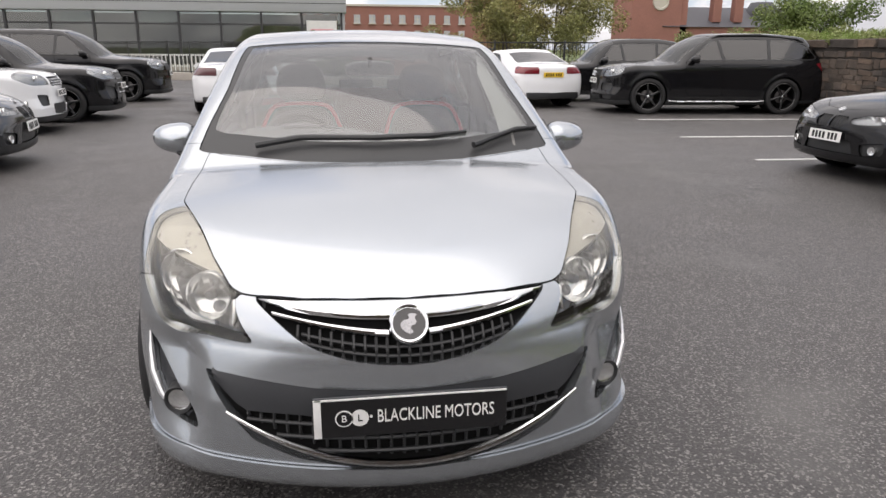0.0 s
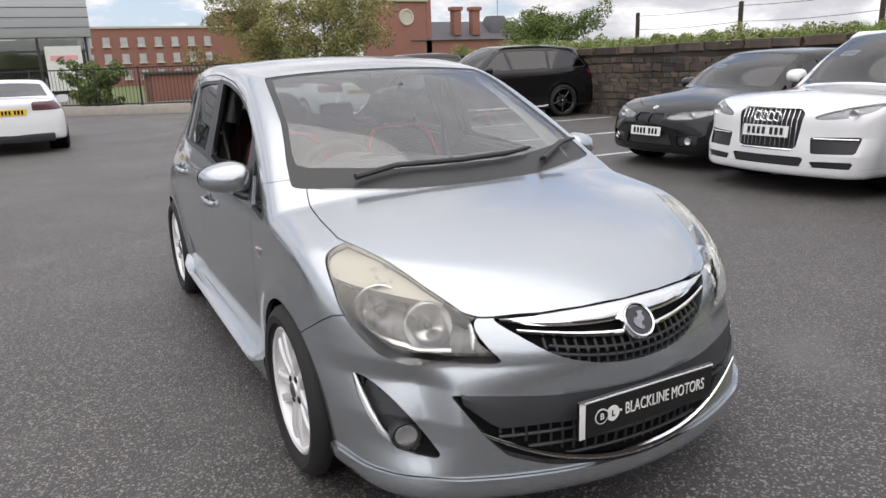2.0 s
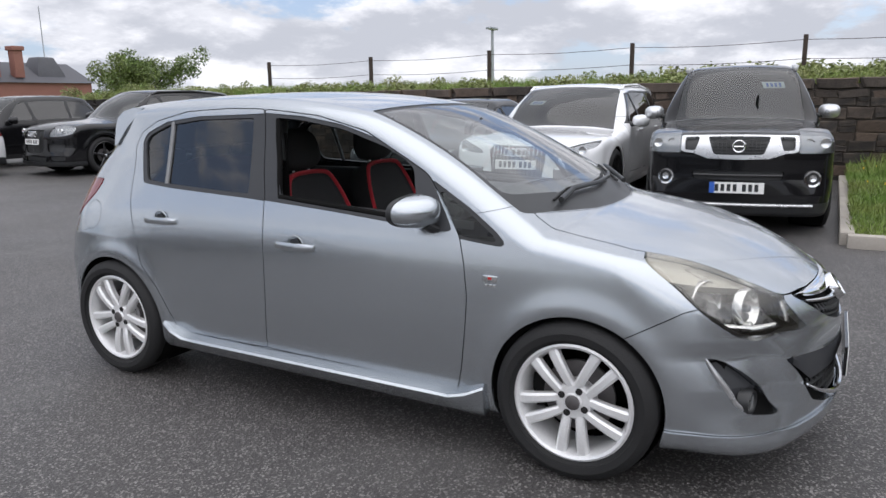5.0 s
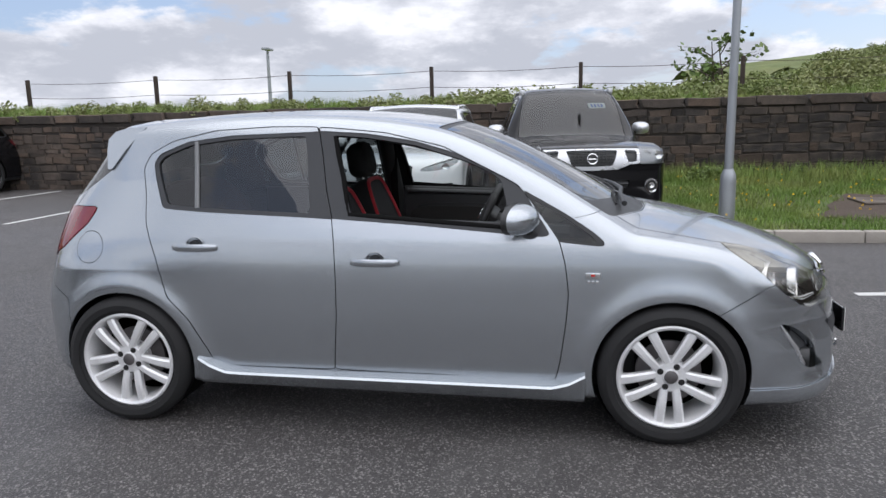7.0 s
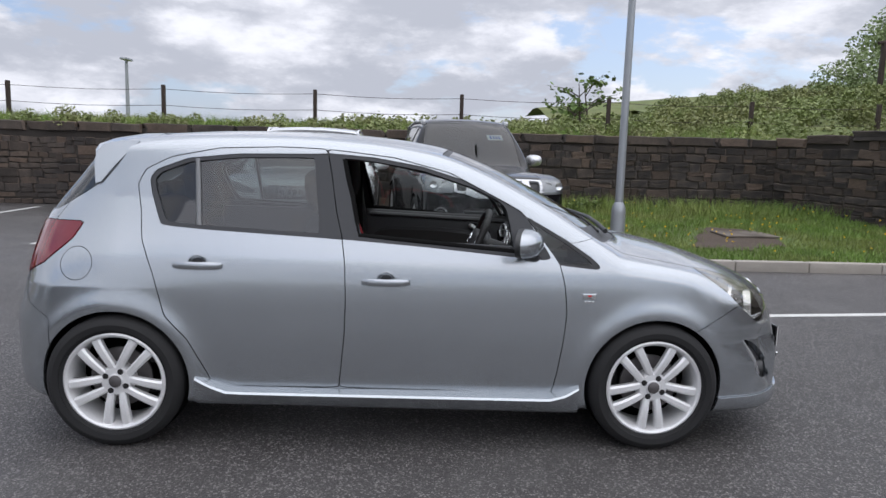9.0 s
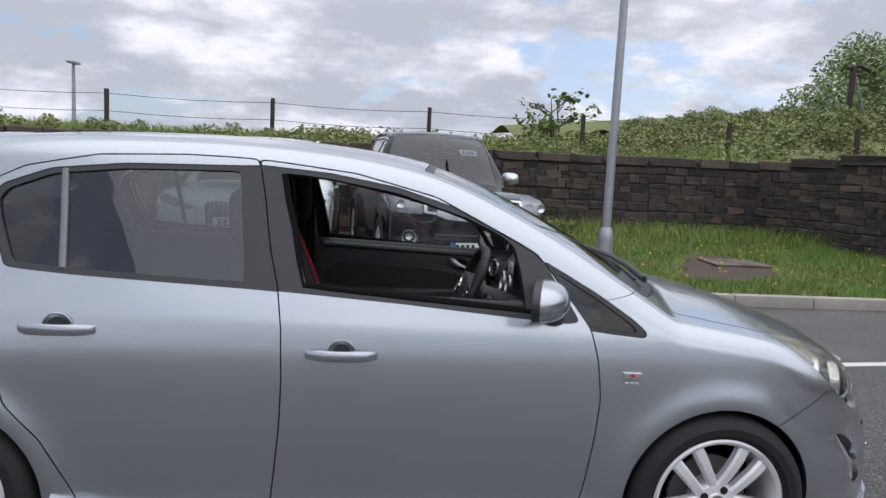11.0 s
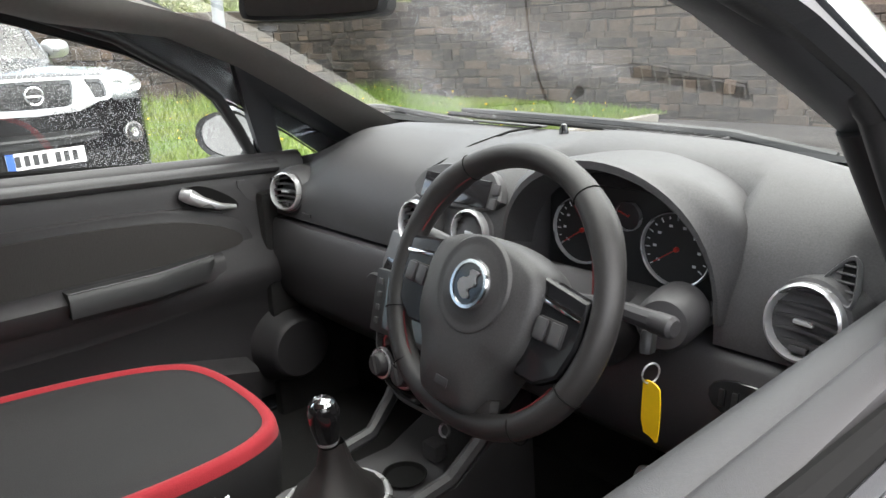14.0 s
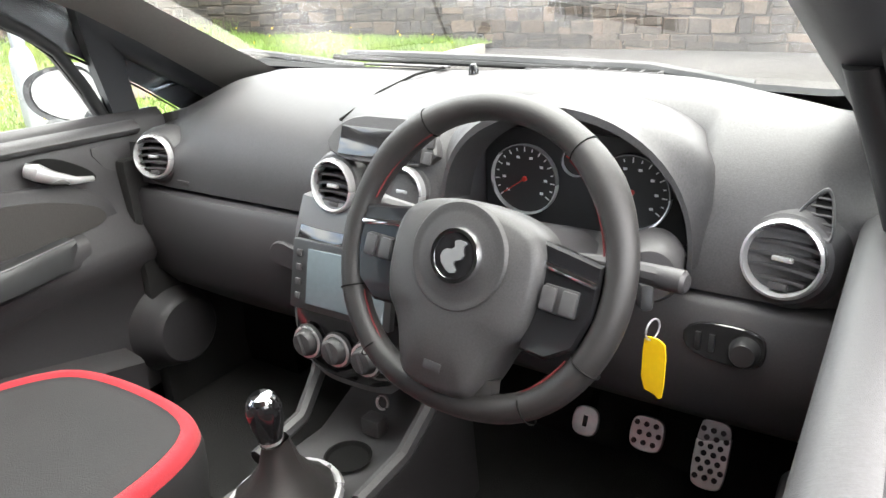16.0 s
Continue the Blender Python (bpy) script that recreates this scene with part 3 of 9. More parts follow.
def sd_poly(q, poly):
    """Signed distance to a closed outline, below zero inside."""
    poly = np.array(poly, float)
    nxt = np.roll(poly, -1, axis=0)
    best, sign = np.full(len(q), 1e9), np.zeros(len(q), bool)
    for a, b in zip(poly, nxt):
        e = b - a
        w = q - a
        s = np.clip((w @ e) / max(e @ e, 1e-12), 0, 1)
        best = np.minimum(best, np.linalg.norm(w - s[:, None] * e, axis=1))
        up = (a[1] <= q[:, 1]) != (b[1] <= q[:, 1])
        if abs(e[1]) > 1e-12:
            sign ^= up & (q[:, 0] < a[0] + (q[:, 1] - a[1]) / e[1] * e[0])
    return np.where(sign, -best, best)


def rounded(poly, n=4, r=0.5):
    """Corner cutting (Chaikin) of a closed outline."""
    p = np.array(poly, float)
    for _ in range(n):
        q = np.roll(p, -1, axis=0)
        p = np.stack([p * 0.75 + q * 0.25, p * 0.25 + q * 0.75], 1).reshape(-1, 2)
    return p


def fillet(poly, r=0.022, n=2):
    """An outline with its corners rounded off by about r."""
    p = np.array(poly, float)
    a, b = np.roll(p, 1, axis=0) - p, np.roll(p, -1, axis=0) - p
    la, lb = np.linalg.norm(a, axis=1, keepdims=True), np.linalg.norm(b, axis=1, keepdims=True)
    q = np.stack([p + a / la * np.minimum(r, 0.4 * la), p + b / lb * np.minimum(r, 0.4 * lb)], 1).reshape(-1, 2)
    return rounded(q, n)


def hatchback_shell():
    s = Shell(
        top=([-0.95, -0.78, -0.70, -0.52, -0.29, 0.0, 0.06, 0.12, 0.45, 0.75, 0.92, 1.05, 1.31, 1.76, 2.2, 2.62, 2.9, 3.2],
             [0.64, 0.722, 0.76, 0.83, 0.897, 0.955, 0.967, 0.998, 1.182, 1.325, 1.388, 1.418, 1.452, 1.472, 1.462, 1.425, 1.385, 1.33]),
        side=([-0.9, -0.4, 0.0, 0.5, 1.2, 2.0, 2.5, 2.8, 3.2], [0.75, 0.802, 0.825, 0.822, 0.824, 0.827, 0.827, 0.805, 0.75]),
        tumble=([0.1, 0.25, 0.45, 0.6, 0.72, 0.80, 0.88, 0.93, 0.97, 1.05, 1.25, 1.40, 1.6],
                [-0.05, -0.02, 0.0, 0.006, 0.005, -0.001, -0.016, -0.032, -0.046, -0.074, -0.142, -0.192, -0.27]),
        nose=([0.05, 0.13, 0.2, 0.38, 0.5, 0.57, 0.655, 0.715, 0.8, 0.95], [-0.80, -0.845, -0.862, -0.868, -0.866, -0.858, -0.83, -0.795, -0.70, -0.5]),
        tail=([0.1, 0.22, 0.35, 0.55, 0.75, 0.9, 1.05, 1.25, 1.4, 1.6], [3.05, 3.12, 3.14, 3.14, 3.09, 3.05, 2.99, 2.83, 2.71, 2.55]),
        floor=([-0.95, -0.6, -0.4, 0.3, 2.1, 2.7, 3.1], [0.176, 0.176, 0.18, 0.18, 0.2, 0.2, 0.22]),
        bow=0.18, crown=0.08, calm=-0.4, k_side=0.06, tuck=0.055)
    s.arches = [(0.0, 0.31, 0.35, 0.014), (2.511, 0.31, 0.35, 0.016)]
    return s


# ---- the silver hatchback ----
corsa = thing("car", "silver five-door hatchback with an open driver's window on the yard", "car")
HS = hatchback_shell()
HUB_Y, HUB_Z = (0.0, 2.511), 0.31


def cut(mesh, inside, gap=0.0):
    """Splits a mesh by a field: what lies inside, what is left, with a gap between."""
    g = inside(mesh[0])
    return clip(mesh, g + gap), clip(mesh, gap - g)


def side_poly(poly, n=3, far=None):
    p = fillet(poly, 0.008, n) if n else np.array(poly)
    if far is None:
        return lambda v: sd_poly(v[:, 1:3], p)
    return lambda v: np.maximum(sd_poly(v[:, 1:3], p), v[:, 0] + far)


def top_poly(poly, n=3):
    p = fillet(poly, 0.008, n) if n else np.array(poly)
    return lambda v: np.maximum(sd_poly(v[:, 0:2], p), 0.55 - v[:, 2])


def front_poly(poly, n=3):
    p = fillet(poly, 0.008, n) if n else np.array(poly)
    return lambda v: np.maximum(sd_poly(v[:, [0, 2]], p), v[:, 1] + 0.3)


B_LINE = [(1.571, 1.392), (1.545, 1.27), (1.52, 1.112), (1.49, 0.998), (1.472, 0.869), (1.466, 0.712), (1.470, 0.552), (1.490, 0.334), (1.494, 0.288)]
FRONT_DOOR = B_LINE + [(1.0, 0.28), (0.52, 0.268), (0.487, 0.275), (0.467, 0.373), (0.446, 0.536), (0.436, 0.668), (0.451, 0.795), (0.476, 0.893),
                       (0.505, 0.935), (0.60, 1.06), (0.655, 1.127), (0.728, 1.166), (0.991, 1.296), (1.256, 1.360)]
REAR_DOOR = B_LINE[::-1] + [(1.796, 1.395), (2.07, 1.382), (2.292, 1.336), (2.406, 1.277), (2.439, 1.208), (2.411, 1.091), (2.394, 0.963),
                            (2.331, 0.811), (2.281, 0.627), (2.18, 0.517), (2.099, 0.361), (2.077, 0.305), (2.0, 0.292)]
FRONT_BLACK = [(1.345, 1.358), (1.12, 1.322), (0.85, 1.242), (0.70, 1.172), (0.635, 1.105), (0.58, 1.02), (0.513, 0.918), (0.55, 0.910), (0.70, 0.922), (1.10, 0.957), (1.485, 0.984), (1.62, 0.993), (1.64, 1.378)]
FRONT_OPEN = [(1.495, 1.353), (1.345, 1.340), (1.12, 1.304), (0.89, 1.234), (0.775, 1.182), (0.728, 1.145), (0.707, 1.06), (0.690, 0.940), (1.05, 0.967), (1.40, 0.995), (1.452, 1.19)]
QUARTER_BLACK = [(0.638, 1.110), (0.45, 1.006), (0.33, 0.928), (0.280, 0.884), (0.30, 0.872), (0.50, 0.892), (0.525, 0.935)]
QUARTER_GLASS_FAR = [(0.626, 1.096), (0.45, 0.999), (0.335, 0.925), (0.293, 0.888), (0.31, 0.880), (0.492, 0.899), (0.52, 0.95)]
QUARTER_GLASS = [(0.600, 1.075), (0.45, 0.988), (0.345, 0.918), (0.315, 0.889), (0.36, 0.888), (0.485, 0.902), (0.53, 0.965)]
FAR_OPEN = [(1.495, 1.353), (1.345, 1.337), (1.12, 1.290), (0.85, 1.210), (0.71, 1.140), (0.652, 1.095), (0.598, 1.020), (0.550, 0.945), (0.545, 0.925), (1.05, 0.967), (1.40, 0.995), (1.452, 1.19)]
REAR_BLACK = [(1.42, 1.378), (1.63, 1.368), (1.98, 1.359), (2.21, 1.333), (2.355, 1.278), (2.385, 1.235), (2.368, 1.165), (2.315, 1.028), (2.12, 1.014), (1.58, 0.988), (1.38, 0.975)]
REAR_GLASS = [(1.63, 1.352), (1.98, 1.342), (2.203, 1.316), (2.335, 1.265), (2.362, 1.232), (2.345, 1.169), (2.292, 1.046), (2.12, 1.034), (1.592, 1.008)]
BONNET = [(0.06, 0.038), (0, 0.038), (-0.15, 0.048), (-0.30, 0.078), (-0.45, 0.133), (-0.59, 0.195), (-0.650, 0.236), (-0.668, 0.15), (-0.68, 0.0), (-0.682, -0.17), (-0.655, -0.24),
          (-0.60, -0.37), (-0.545, -0.515), (-0.487, -0.632), (-0.45, -0.665), (-0.41, -0.684), (-0.28, -0.731), (-0.15, -0.757), (0, -0.768), (0.06, -0.768)]
SCREEN_BLACK = [(0.06, 0.045), (-0.15, 0.055), (-0.30, 0.085), (-0.45, 0.140), (-0.59, 0.202), (-0.66, 0.235), (-0.697, 0.262), (-0.672, 0.39), (-0.645, 0.49), (-0.615, 0.62), (-0.60, 0.75), (-0.582, 0.90), (-0.560, 1.03), (-0.25, 0.985), (0.06, 0.965)]
SCREEN_GLASS = [(0.06, 0.17), (-0.15, 0.178), (-0.30, 0.205), (-0.45, 0.262), (-0.60, 0.325), (-0.645, 0.365), (-0.632, 0.45), (-0.598, 0.58), (-0.575, 0.73), (-0.555, 0.88), (-0.535, 0.995), (-0.25, 0.955), (0.06, 0.935)]
HEADLIGHT = [(-0.205, 0.872), (-0.205, 1.0), (-0.66, 1.0), (-0.66, 0.70), (-0.705, 0.645), (-0.748, 0.590), (-0.663, 0.596), (-0.599, 0.583), (-0.532, 0.613), (-0.434, 0.690), (-0.34, 0.775), (-0.235, 0.848)]
TAIL_LIGHT = [(2.67, 1.035), (2.95, 1.025), (3.12, 0.95), (3.12, 0.80), (2.97, 0.775), (2.84, 0.845), (2.715, 0.955)]
NOSE_GRILLE = [(0.06, 0.714), (-0.2, 0.709), (-0.405, 0.708), (-0.418, 0.700), (-0.356, 0.655), (-0.297, 0.613), (-0.239, 0.587), (-0.151, 0.565), (-0.07, 0.555), (0.06, 0.551)]
LOW_INTAKE = [(0.06, 0.482), (-0.26, 0.487), (-0.565, 0.508), (-0.55, 0.480), (-0.497, 0.392), (-0.43, 0.318), (-0.31, 0.275), (-0.16, 0.253), (0.06, 0.245)]
FOG_POCKET = [(-0.765, 0.535), (-0.745, 0.530), (-0.722, 0.513), (-0.690, 0.475), (-0.660, 0.432), (-0.620, 0.368), (-0.594, 0.318), (-0.616, 0.308), (-0.690, 0.325), (-0.732, 0.372), (-0.752, 0.425), (-0.762, 0.470)]


def build_hatchback_body():
    body = HS.grid(-0.25, 2.6, 0.0165)
    # wheel openings
    for hy in HUB_Y:
        body = clip(body, -np.maximum(np.hypot(body[0][:, 1] - hy, body[0][:, 2] - HUB_Z) - 0.333, body[0][:, 0] + 0.5))
    body = clip(body, 0.16 - body[0][:, 2] - np.clip(np.abs(body[0][:, 1] - 1.15) - 1.2, 0, 1))
    # doors and their windows, both sides
    for outline, black, opening, name in ((FRONT_DOOR, FRONT_BLACK, FRONT_OPEN, "front_door"), (REAR_DOOR, REAR_BLACK, REAR_GLASS, "rear_door")):
        door, body = cut(body, side_poly(outline, 2, 0.35), 0.0022)
        frame_, skin = cut(door, side_poly(black, 2), 0.0006)
        whole = frame_
        for side in (0, 1):
            hole, frame_ = cut(whole, side_poly(FAR_OPEN if side and name == "front_door" else opening, 2), 0.0006)
            d = panel(name, skin, HS, PAINT, corsa, mirror=side, depth=0.02)
            panel("window_surround", frame_, HS, GREY_TRIM if side == 0 else BLACK_TRIM, d, "black plastic window surround", side, 0.018, lift=-0.003)
            if name == "front_door":
                line = [(0.676, 0.942) if side == 0 else (0.55, 0.930), (0.80, 0.952), (1.05, 0.972), (1.25, 0.988), (1.41, 1.000), (1.425, 1.06), (1.448, 1.17), (1.474, 1.26), (1.492, 1.345)]
                q = HS.cast(np.array([[0, y, z] for y, z in line]), np.array([[-1.0, 0, 0]] * len(line)))
                part("belt_seal", Geo().tube([((p[0] + 0.013) * (1 if side == 0 else -1), p[1], p[2]) for p in q], 0.013, 10), UNDER, d, "black rubber window seal")
            if name == "rear_door":
                panel("window_pane", hole, HS, TINT, d, "tinted side glass", side, 0.0, lift=-0.012)
                g = Geo()
                bar = HS.cast(np.array([[0, 2.142 + 0.028 * k / 6, 1.03 + 0.30 * k / 6] for k in range(7)]), np.array([[-1.0, 0, 0]] * 7))
                flip = 1 if side == 0 else -1
                g.tube([((p[0] + 0.008) * flip, p[1], p[2]) for p in bar], 0.0115, 8)
                part("divider_bar", g, BAR_GREY, d, "pale grey divider bar")
            elif side == 1:
                ob = panel("window_pane", hole, HS, WET_GLASS, d, "rain-spotted side glass", side, 0.0, lift=-0.012)
                ob.visible_shadow = False
    # front quarter lights
    black, body = cut(body, side_poly(QUARTER_BLACK, 2, 0.35), 0.001)
    whole = black
    for side in (0, 1):
        pane, black = cut(whole, side_poly(QUARTER_GLASS if side == 0 else QUARTER_GLASS_FAR, 2), 0.0005)
        q = panel("quarter_light", black, HS, BLACK_TRIM, corsa, "black framed triangular quarter window", side, 0.012)
        panel("pane", pane, HS, QUARTER_TINT if side == 0 else CLEAR, q, "", side, 0.0, lift=-0.006)
    # bonnet, windscreen
    bonnet, body = cut(body, top_poly(BONNET, 2), 0.002)
    panel("bonnet", bonnet, HS, PAINT, corsa, "smooth silver bonnet", 2, 0.02, lift=0.001)
    black, body = cut(body, top_poly(SCREEN_BLACK, 2), 0.001)
    pane, black = cut(black, top_poly(SCREEN_GLASS, 2), 0.0)
    ws = panel("windscreen", pane, HS, WET_GLASS, corsa, "curved windscreen dotted with rain", 2, 0.0, lift=-0.004)
    ws.visible_shadow = False
    panel("screen_border", black, HS, BLACK_TRIM, ws, "black windscreen border and cowl", 2, 0.01, lift=-0.004)
    # headlights
    lamp, body = cut(body, side_poly(HEADLIGHT, 2, 0.38), 0.002)
    # grille, bumper
    bump, body = cut(body, side_poly([(-0.148, -0.1), (-0.148, 0.568), (-0.375, 0.695), (-0.6, 0.75), (-1.3, 0.80), (-1.3, -0.1)], 0), 0.0018)
    grille, bump = cut(bump, front_poly(NOSE_GRILLE, 2), 0.001)
    intake, bump = cut(bump, front_poly(LOW_INTAKE, 2), 0.001)
    fog, bump = cut(bump, front_poly(FOG_POCKET, 2), 0.001)
    lip, bump = cut(bump, lambda v: v[:, 2] - 0.250 - 0.01 * np.abs(v[:, 0]), 0.0012)
    bumper = panel("front_bumper", bump, HS, PAINT, corsa, "silver front bumper with dark air intakes", 2, 0.03)
    panel("lip_spoiler", lip, HS, PAINT, bumper, "silver lip spoiler", 2, 0.02, lift=0.012)
    panel("grille_recess", grille, HS, BLACK_TRIM, bumper, "", 2, 0.0, lift=-0.035)
    panel("intake_recess", intake, HS, BLACK_TRIM, bumper, "", 2, 0.0, lift=-0.045)
    for side in (0, 1):
        panel("fog_recess", fog, HS, GREY_TRIM, bumper, "", side, 0.0, lift=-0.030)
    rear, body = cut(body, side_poly([(2.80, -0.1), (2.80, 0.60), (2.90, 0.66), (2.97, 0.775), (3.4, 0.775), (3.4, -0.1)], 0), 0.0018)
    panel("rear_bumper", rear, HS, PAINT, corsa, "silver rear bumper", 2, 0.02)
    tail, body = cut(body, side_poly(TAIL_LIGHT, 2, 0.42), 0.002)
    for side in (0, 1):
        panel("tail_light", tail, HS, RED_LENS, corsa, "dark red tail light", side, 0.015, lift=0.003)
    wedge, body = cut(body, side_poly([(2.66, 1.31), (2.618, 1.208), (2.70, 1.155), (2.84, 1.072), (3.2, 1.072), (3.2, 1.31)], 1, 0.44), 0.001)
    gate, body = cut(body, side_poly([(2.52, 1.6), (2.54, 1.42), (2.72, 1.19), (2.82, 1.04), (3.0, 0.77), (3.4, 0.77), (3.4, 1.6)], 0), 0.002)
    glass_, gate = cut(gate, lambda v: np.maximum(sd_poly(v[:, [0, 2]], rounded([(0.6, 1.33), (-0.5, 1.32), (-0.56, 1.10), (-0.45, 1.05), (0.6, 1.04)], 2)), 2.6 - v[:, 1]), 0.001)
    g = panel("tailgate", gate, HS, PAINT, corsa, "silver tailgate", 2, 0.02)
    panel("rear_window", glass_, HS, TINT, g, "dark rear window", 2, 0.0, lift=-0.004)
    for side in (0, 1):
        panel("rear_window_end", wedge, HS, TINT, g, "", side, 0.0, lift=-0.004)
    cap, body = cut(body, lambda v: np.maximum(np.hypot(v[:, 1] - 2.68, v[:, 2] - 0.85) - 0.073, v[:, 0] + 0.4), 0.0015)
    panel("fuel_flap", cap, HS, PAINT, corsa, "round silver fuel flap", 0, 0.01)
    panel("fuel_flap_blank", cap, HS, PAINT, corsa, "", 1, 0.0)
    wing, body = cut(body, lambda v: np.maximum(v[:, 1] - 0.60, np.maximum(v[:, 2] - 1.012 + 0.2 * (v[:, 1] - 0.3), v[:, 0] + 0.36)), 0.001)
    for side in (0, 1):
        panel("front_wing", wing, HS, PAINT, corsa, "", side, 0.02)
    panel("body_shell", body, HS, PAINT, corsa, "silver roof, pillars and rear quarters", 2, 0.012)
    return lamp


lamp_mesh = build_hatchback_body()


def inner_shell():
    """Dark shell under the panels, below the windows, and the floor pan."""
    v, t = HS.grid(-0.25, 2.6, 0.05)
    n = HS.normal(v)
    v = v - n * 0.03
    for hy in HUB_Y:
        v2, t2 = clip((v, t), -np.maximum(np.hypot(v[:, 1] - hy, v[:, 2] - HUB_Z) - 0.34, v[:, 0] + 0.45))
        v, t = v2, t2
    v, t = clip((v, t), -side_poly(HEADLIGHT, 0, 0.36)(v))
    belt = 0.90 + 0.035 * np.clip(v[:, 1] - 0.6, 0, 2)
    v, t = clip((v, t), np.where(v[:, 1] < 0.25, v[:, 2] - 0.93, v[:, 2] - belt))
    panel("inner_shell", (v, t), HS, UNDER, corsa, "", 2, 0.0)
    # wheel wells
    for hy in HUB_Y:
        for s in (-1, 1):
            g = Geo()
            g.lathe([(0.34, 0.0), (0.34, 0.30), (0.0, 0.30)], pose(0.80 * s, hy, HUB_Z + 0.036, 0, -90 * s, 0), 28)
            part("wheel_well", g, UNDER, corsa)


inner_shell()


def lathe_x(g, prof, x, y, z, s, n=48):
    """Turns a profile (radius, outwards) about an axle that points to side s."""
    return g.lathe(prof, pose(x, y, z, 0, 90 * s, 0), n)


def alloy_wheel(parent, x, y, z, s, r=0.31, rim_r=0.226, turn=0.0, rim_mat=None, spokes=5, twin=True, w=0.2, tyre_mat=None):
    """A wheel whose outer face lies at x, on side s (-1 or 1)."""
    rim_mat = rim_mat or ALLOY
    wheel = new("wheel")
    wheel.parent = parent
    wheel.location = (x, y, z)
    g = Geo()
    k = r - rim_r
    lathe_x(g, [(rim_r - 0.002, -w + 0.02), (rim_r + 0.3 * k, -w), (r - 0.02, -w + 0.015), (r, -w + 0.05), (r, -0.03), (r - 0.004, -0.005), (r - 0.02, 0.012),
                (rim_r + 0.55 * k, 0.022), (rim_r + 0.25 * k, 0.018), (rim_r + 0.02, 0.008), (rim_r - 0.002, -0.006)], 0, 0, 0, s, 56)
    part("tyre", g, tyre_mat or RUBBER, wheel, "black road tyre")
    g = Geo()
    lathe_x(g, [(rim_r - 0.02, -w + 0.02), (rim_r - 0.03, -0.06), (rim_r - 0.022, -0.02), (rim_r - 0.014, 0.0), (rim_r - 0.004, 0.006), (rim_r + 0.004, 0.002), (rim_r + 0.002, -0.012)], 0, 0, 0, s, 56)
    lathe_x(g, [(0.0, -0.004), (0.032, -0.004), (0.036, -0.010), (0.064, -0.012), (0.074, -0.026), (0.076, -0.09)], 0, 0, 0, s, 32)
    part("rim", g, rim_mat, wheel, "silver alloy rim")
    for i in range(spokes):
        for d in ((-1, 1) if twin else (0,)):
            a0 = 2 * math.pi * i / spokes + turn
            g = Geo()
            rings = []
            for q in range(7):
                u = q / 6
                rad = 0.045 + (rim_r - 0.058) * u
                off = d * (0.0235 + 0.0215 * u)
                half = (0.0165 + 0.0055 * u) if twin else (0.030 - 0.012 * u)
                dep = -0.018 + 0.016 * math.sin(u * 2.4) - 0.004 * u
                ring = []
                for tt, dd in ((-half, -0.028), (-half, -0.004), (-half * 0.55, 0.004), (half * 0.55, 0.004), (half, -0.004), (half, -0.028)):
                    px, py = rad, off + tt
                    ring.append(Vector((s * (dep + dd), px * math.cos(a0) - py * math.sin(a0), px * math.sin(a0) + py * math.cos(a0))))
                rings.append(ring if s > 0 else ring[::-1])
            g.loft(rings)
            part("spoke", g, rim_mat, wheel)
    for i in range(4):
        a = 2 * math.pi * (i + 0.5) / 4 + turn
        g = Geo()
        g.lathe([(0.0, 0.004), (0.007, 0.004), (0.008, -0.001), (0.012, -0.001), (0.0135, 0.001), (0.0135, -0.02)], pose(s * -0.009, 0.05 * math.cos(a), 0.05 * math.sin(a), 0, 90 * s, 0), 12)
        part("wheel_bolt", g, BOLT_DARK, wheel)
    g = Geo()
    lathe_x(g, [(0.0, 0.004), (0.02, 0.003), (0.027, 0.0), (0.03, -0.006)], 0, 0, 0, s, 24)
    part("centre_cap", g, DARK_METAL if twin else CHROME, wheel, "small round centre cap")
    g = Geo()
    lathe_x(g, [(0.0, -0.10), (0.14, -0.10), (0.14, -0.085), (0.075, -0.08), (0.075, -0.06), (0.0, -0.06)], 0, 0, 0, s, 40)
    part("brake_disc", g, DARK_METAL, wheel)
    return wheel


for hy in HUB_Y:
    for s in (-1, 1):
        alloy_wheel(corsa, 0.835 * s, hy, HUB_Z, s, turn=-0.314)


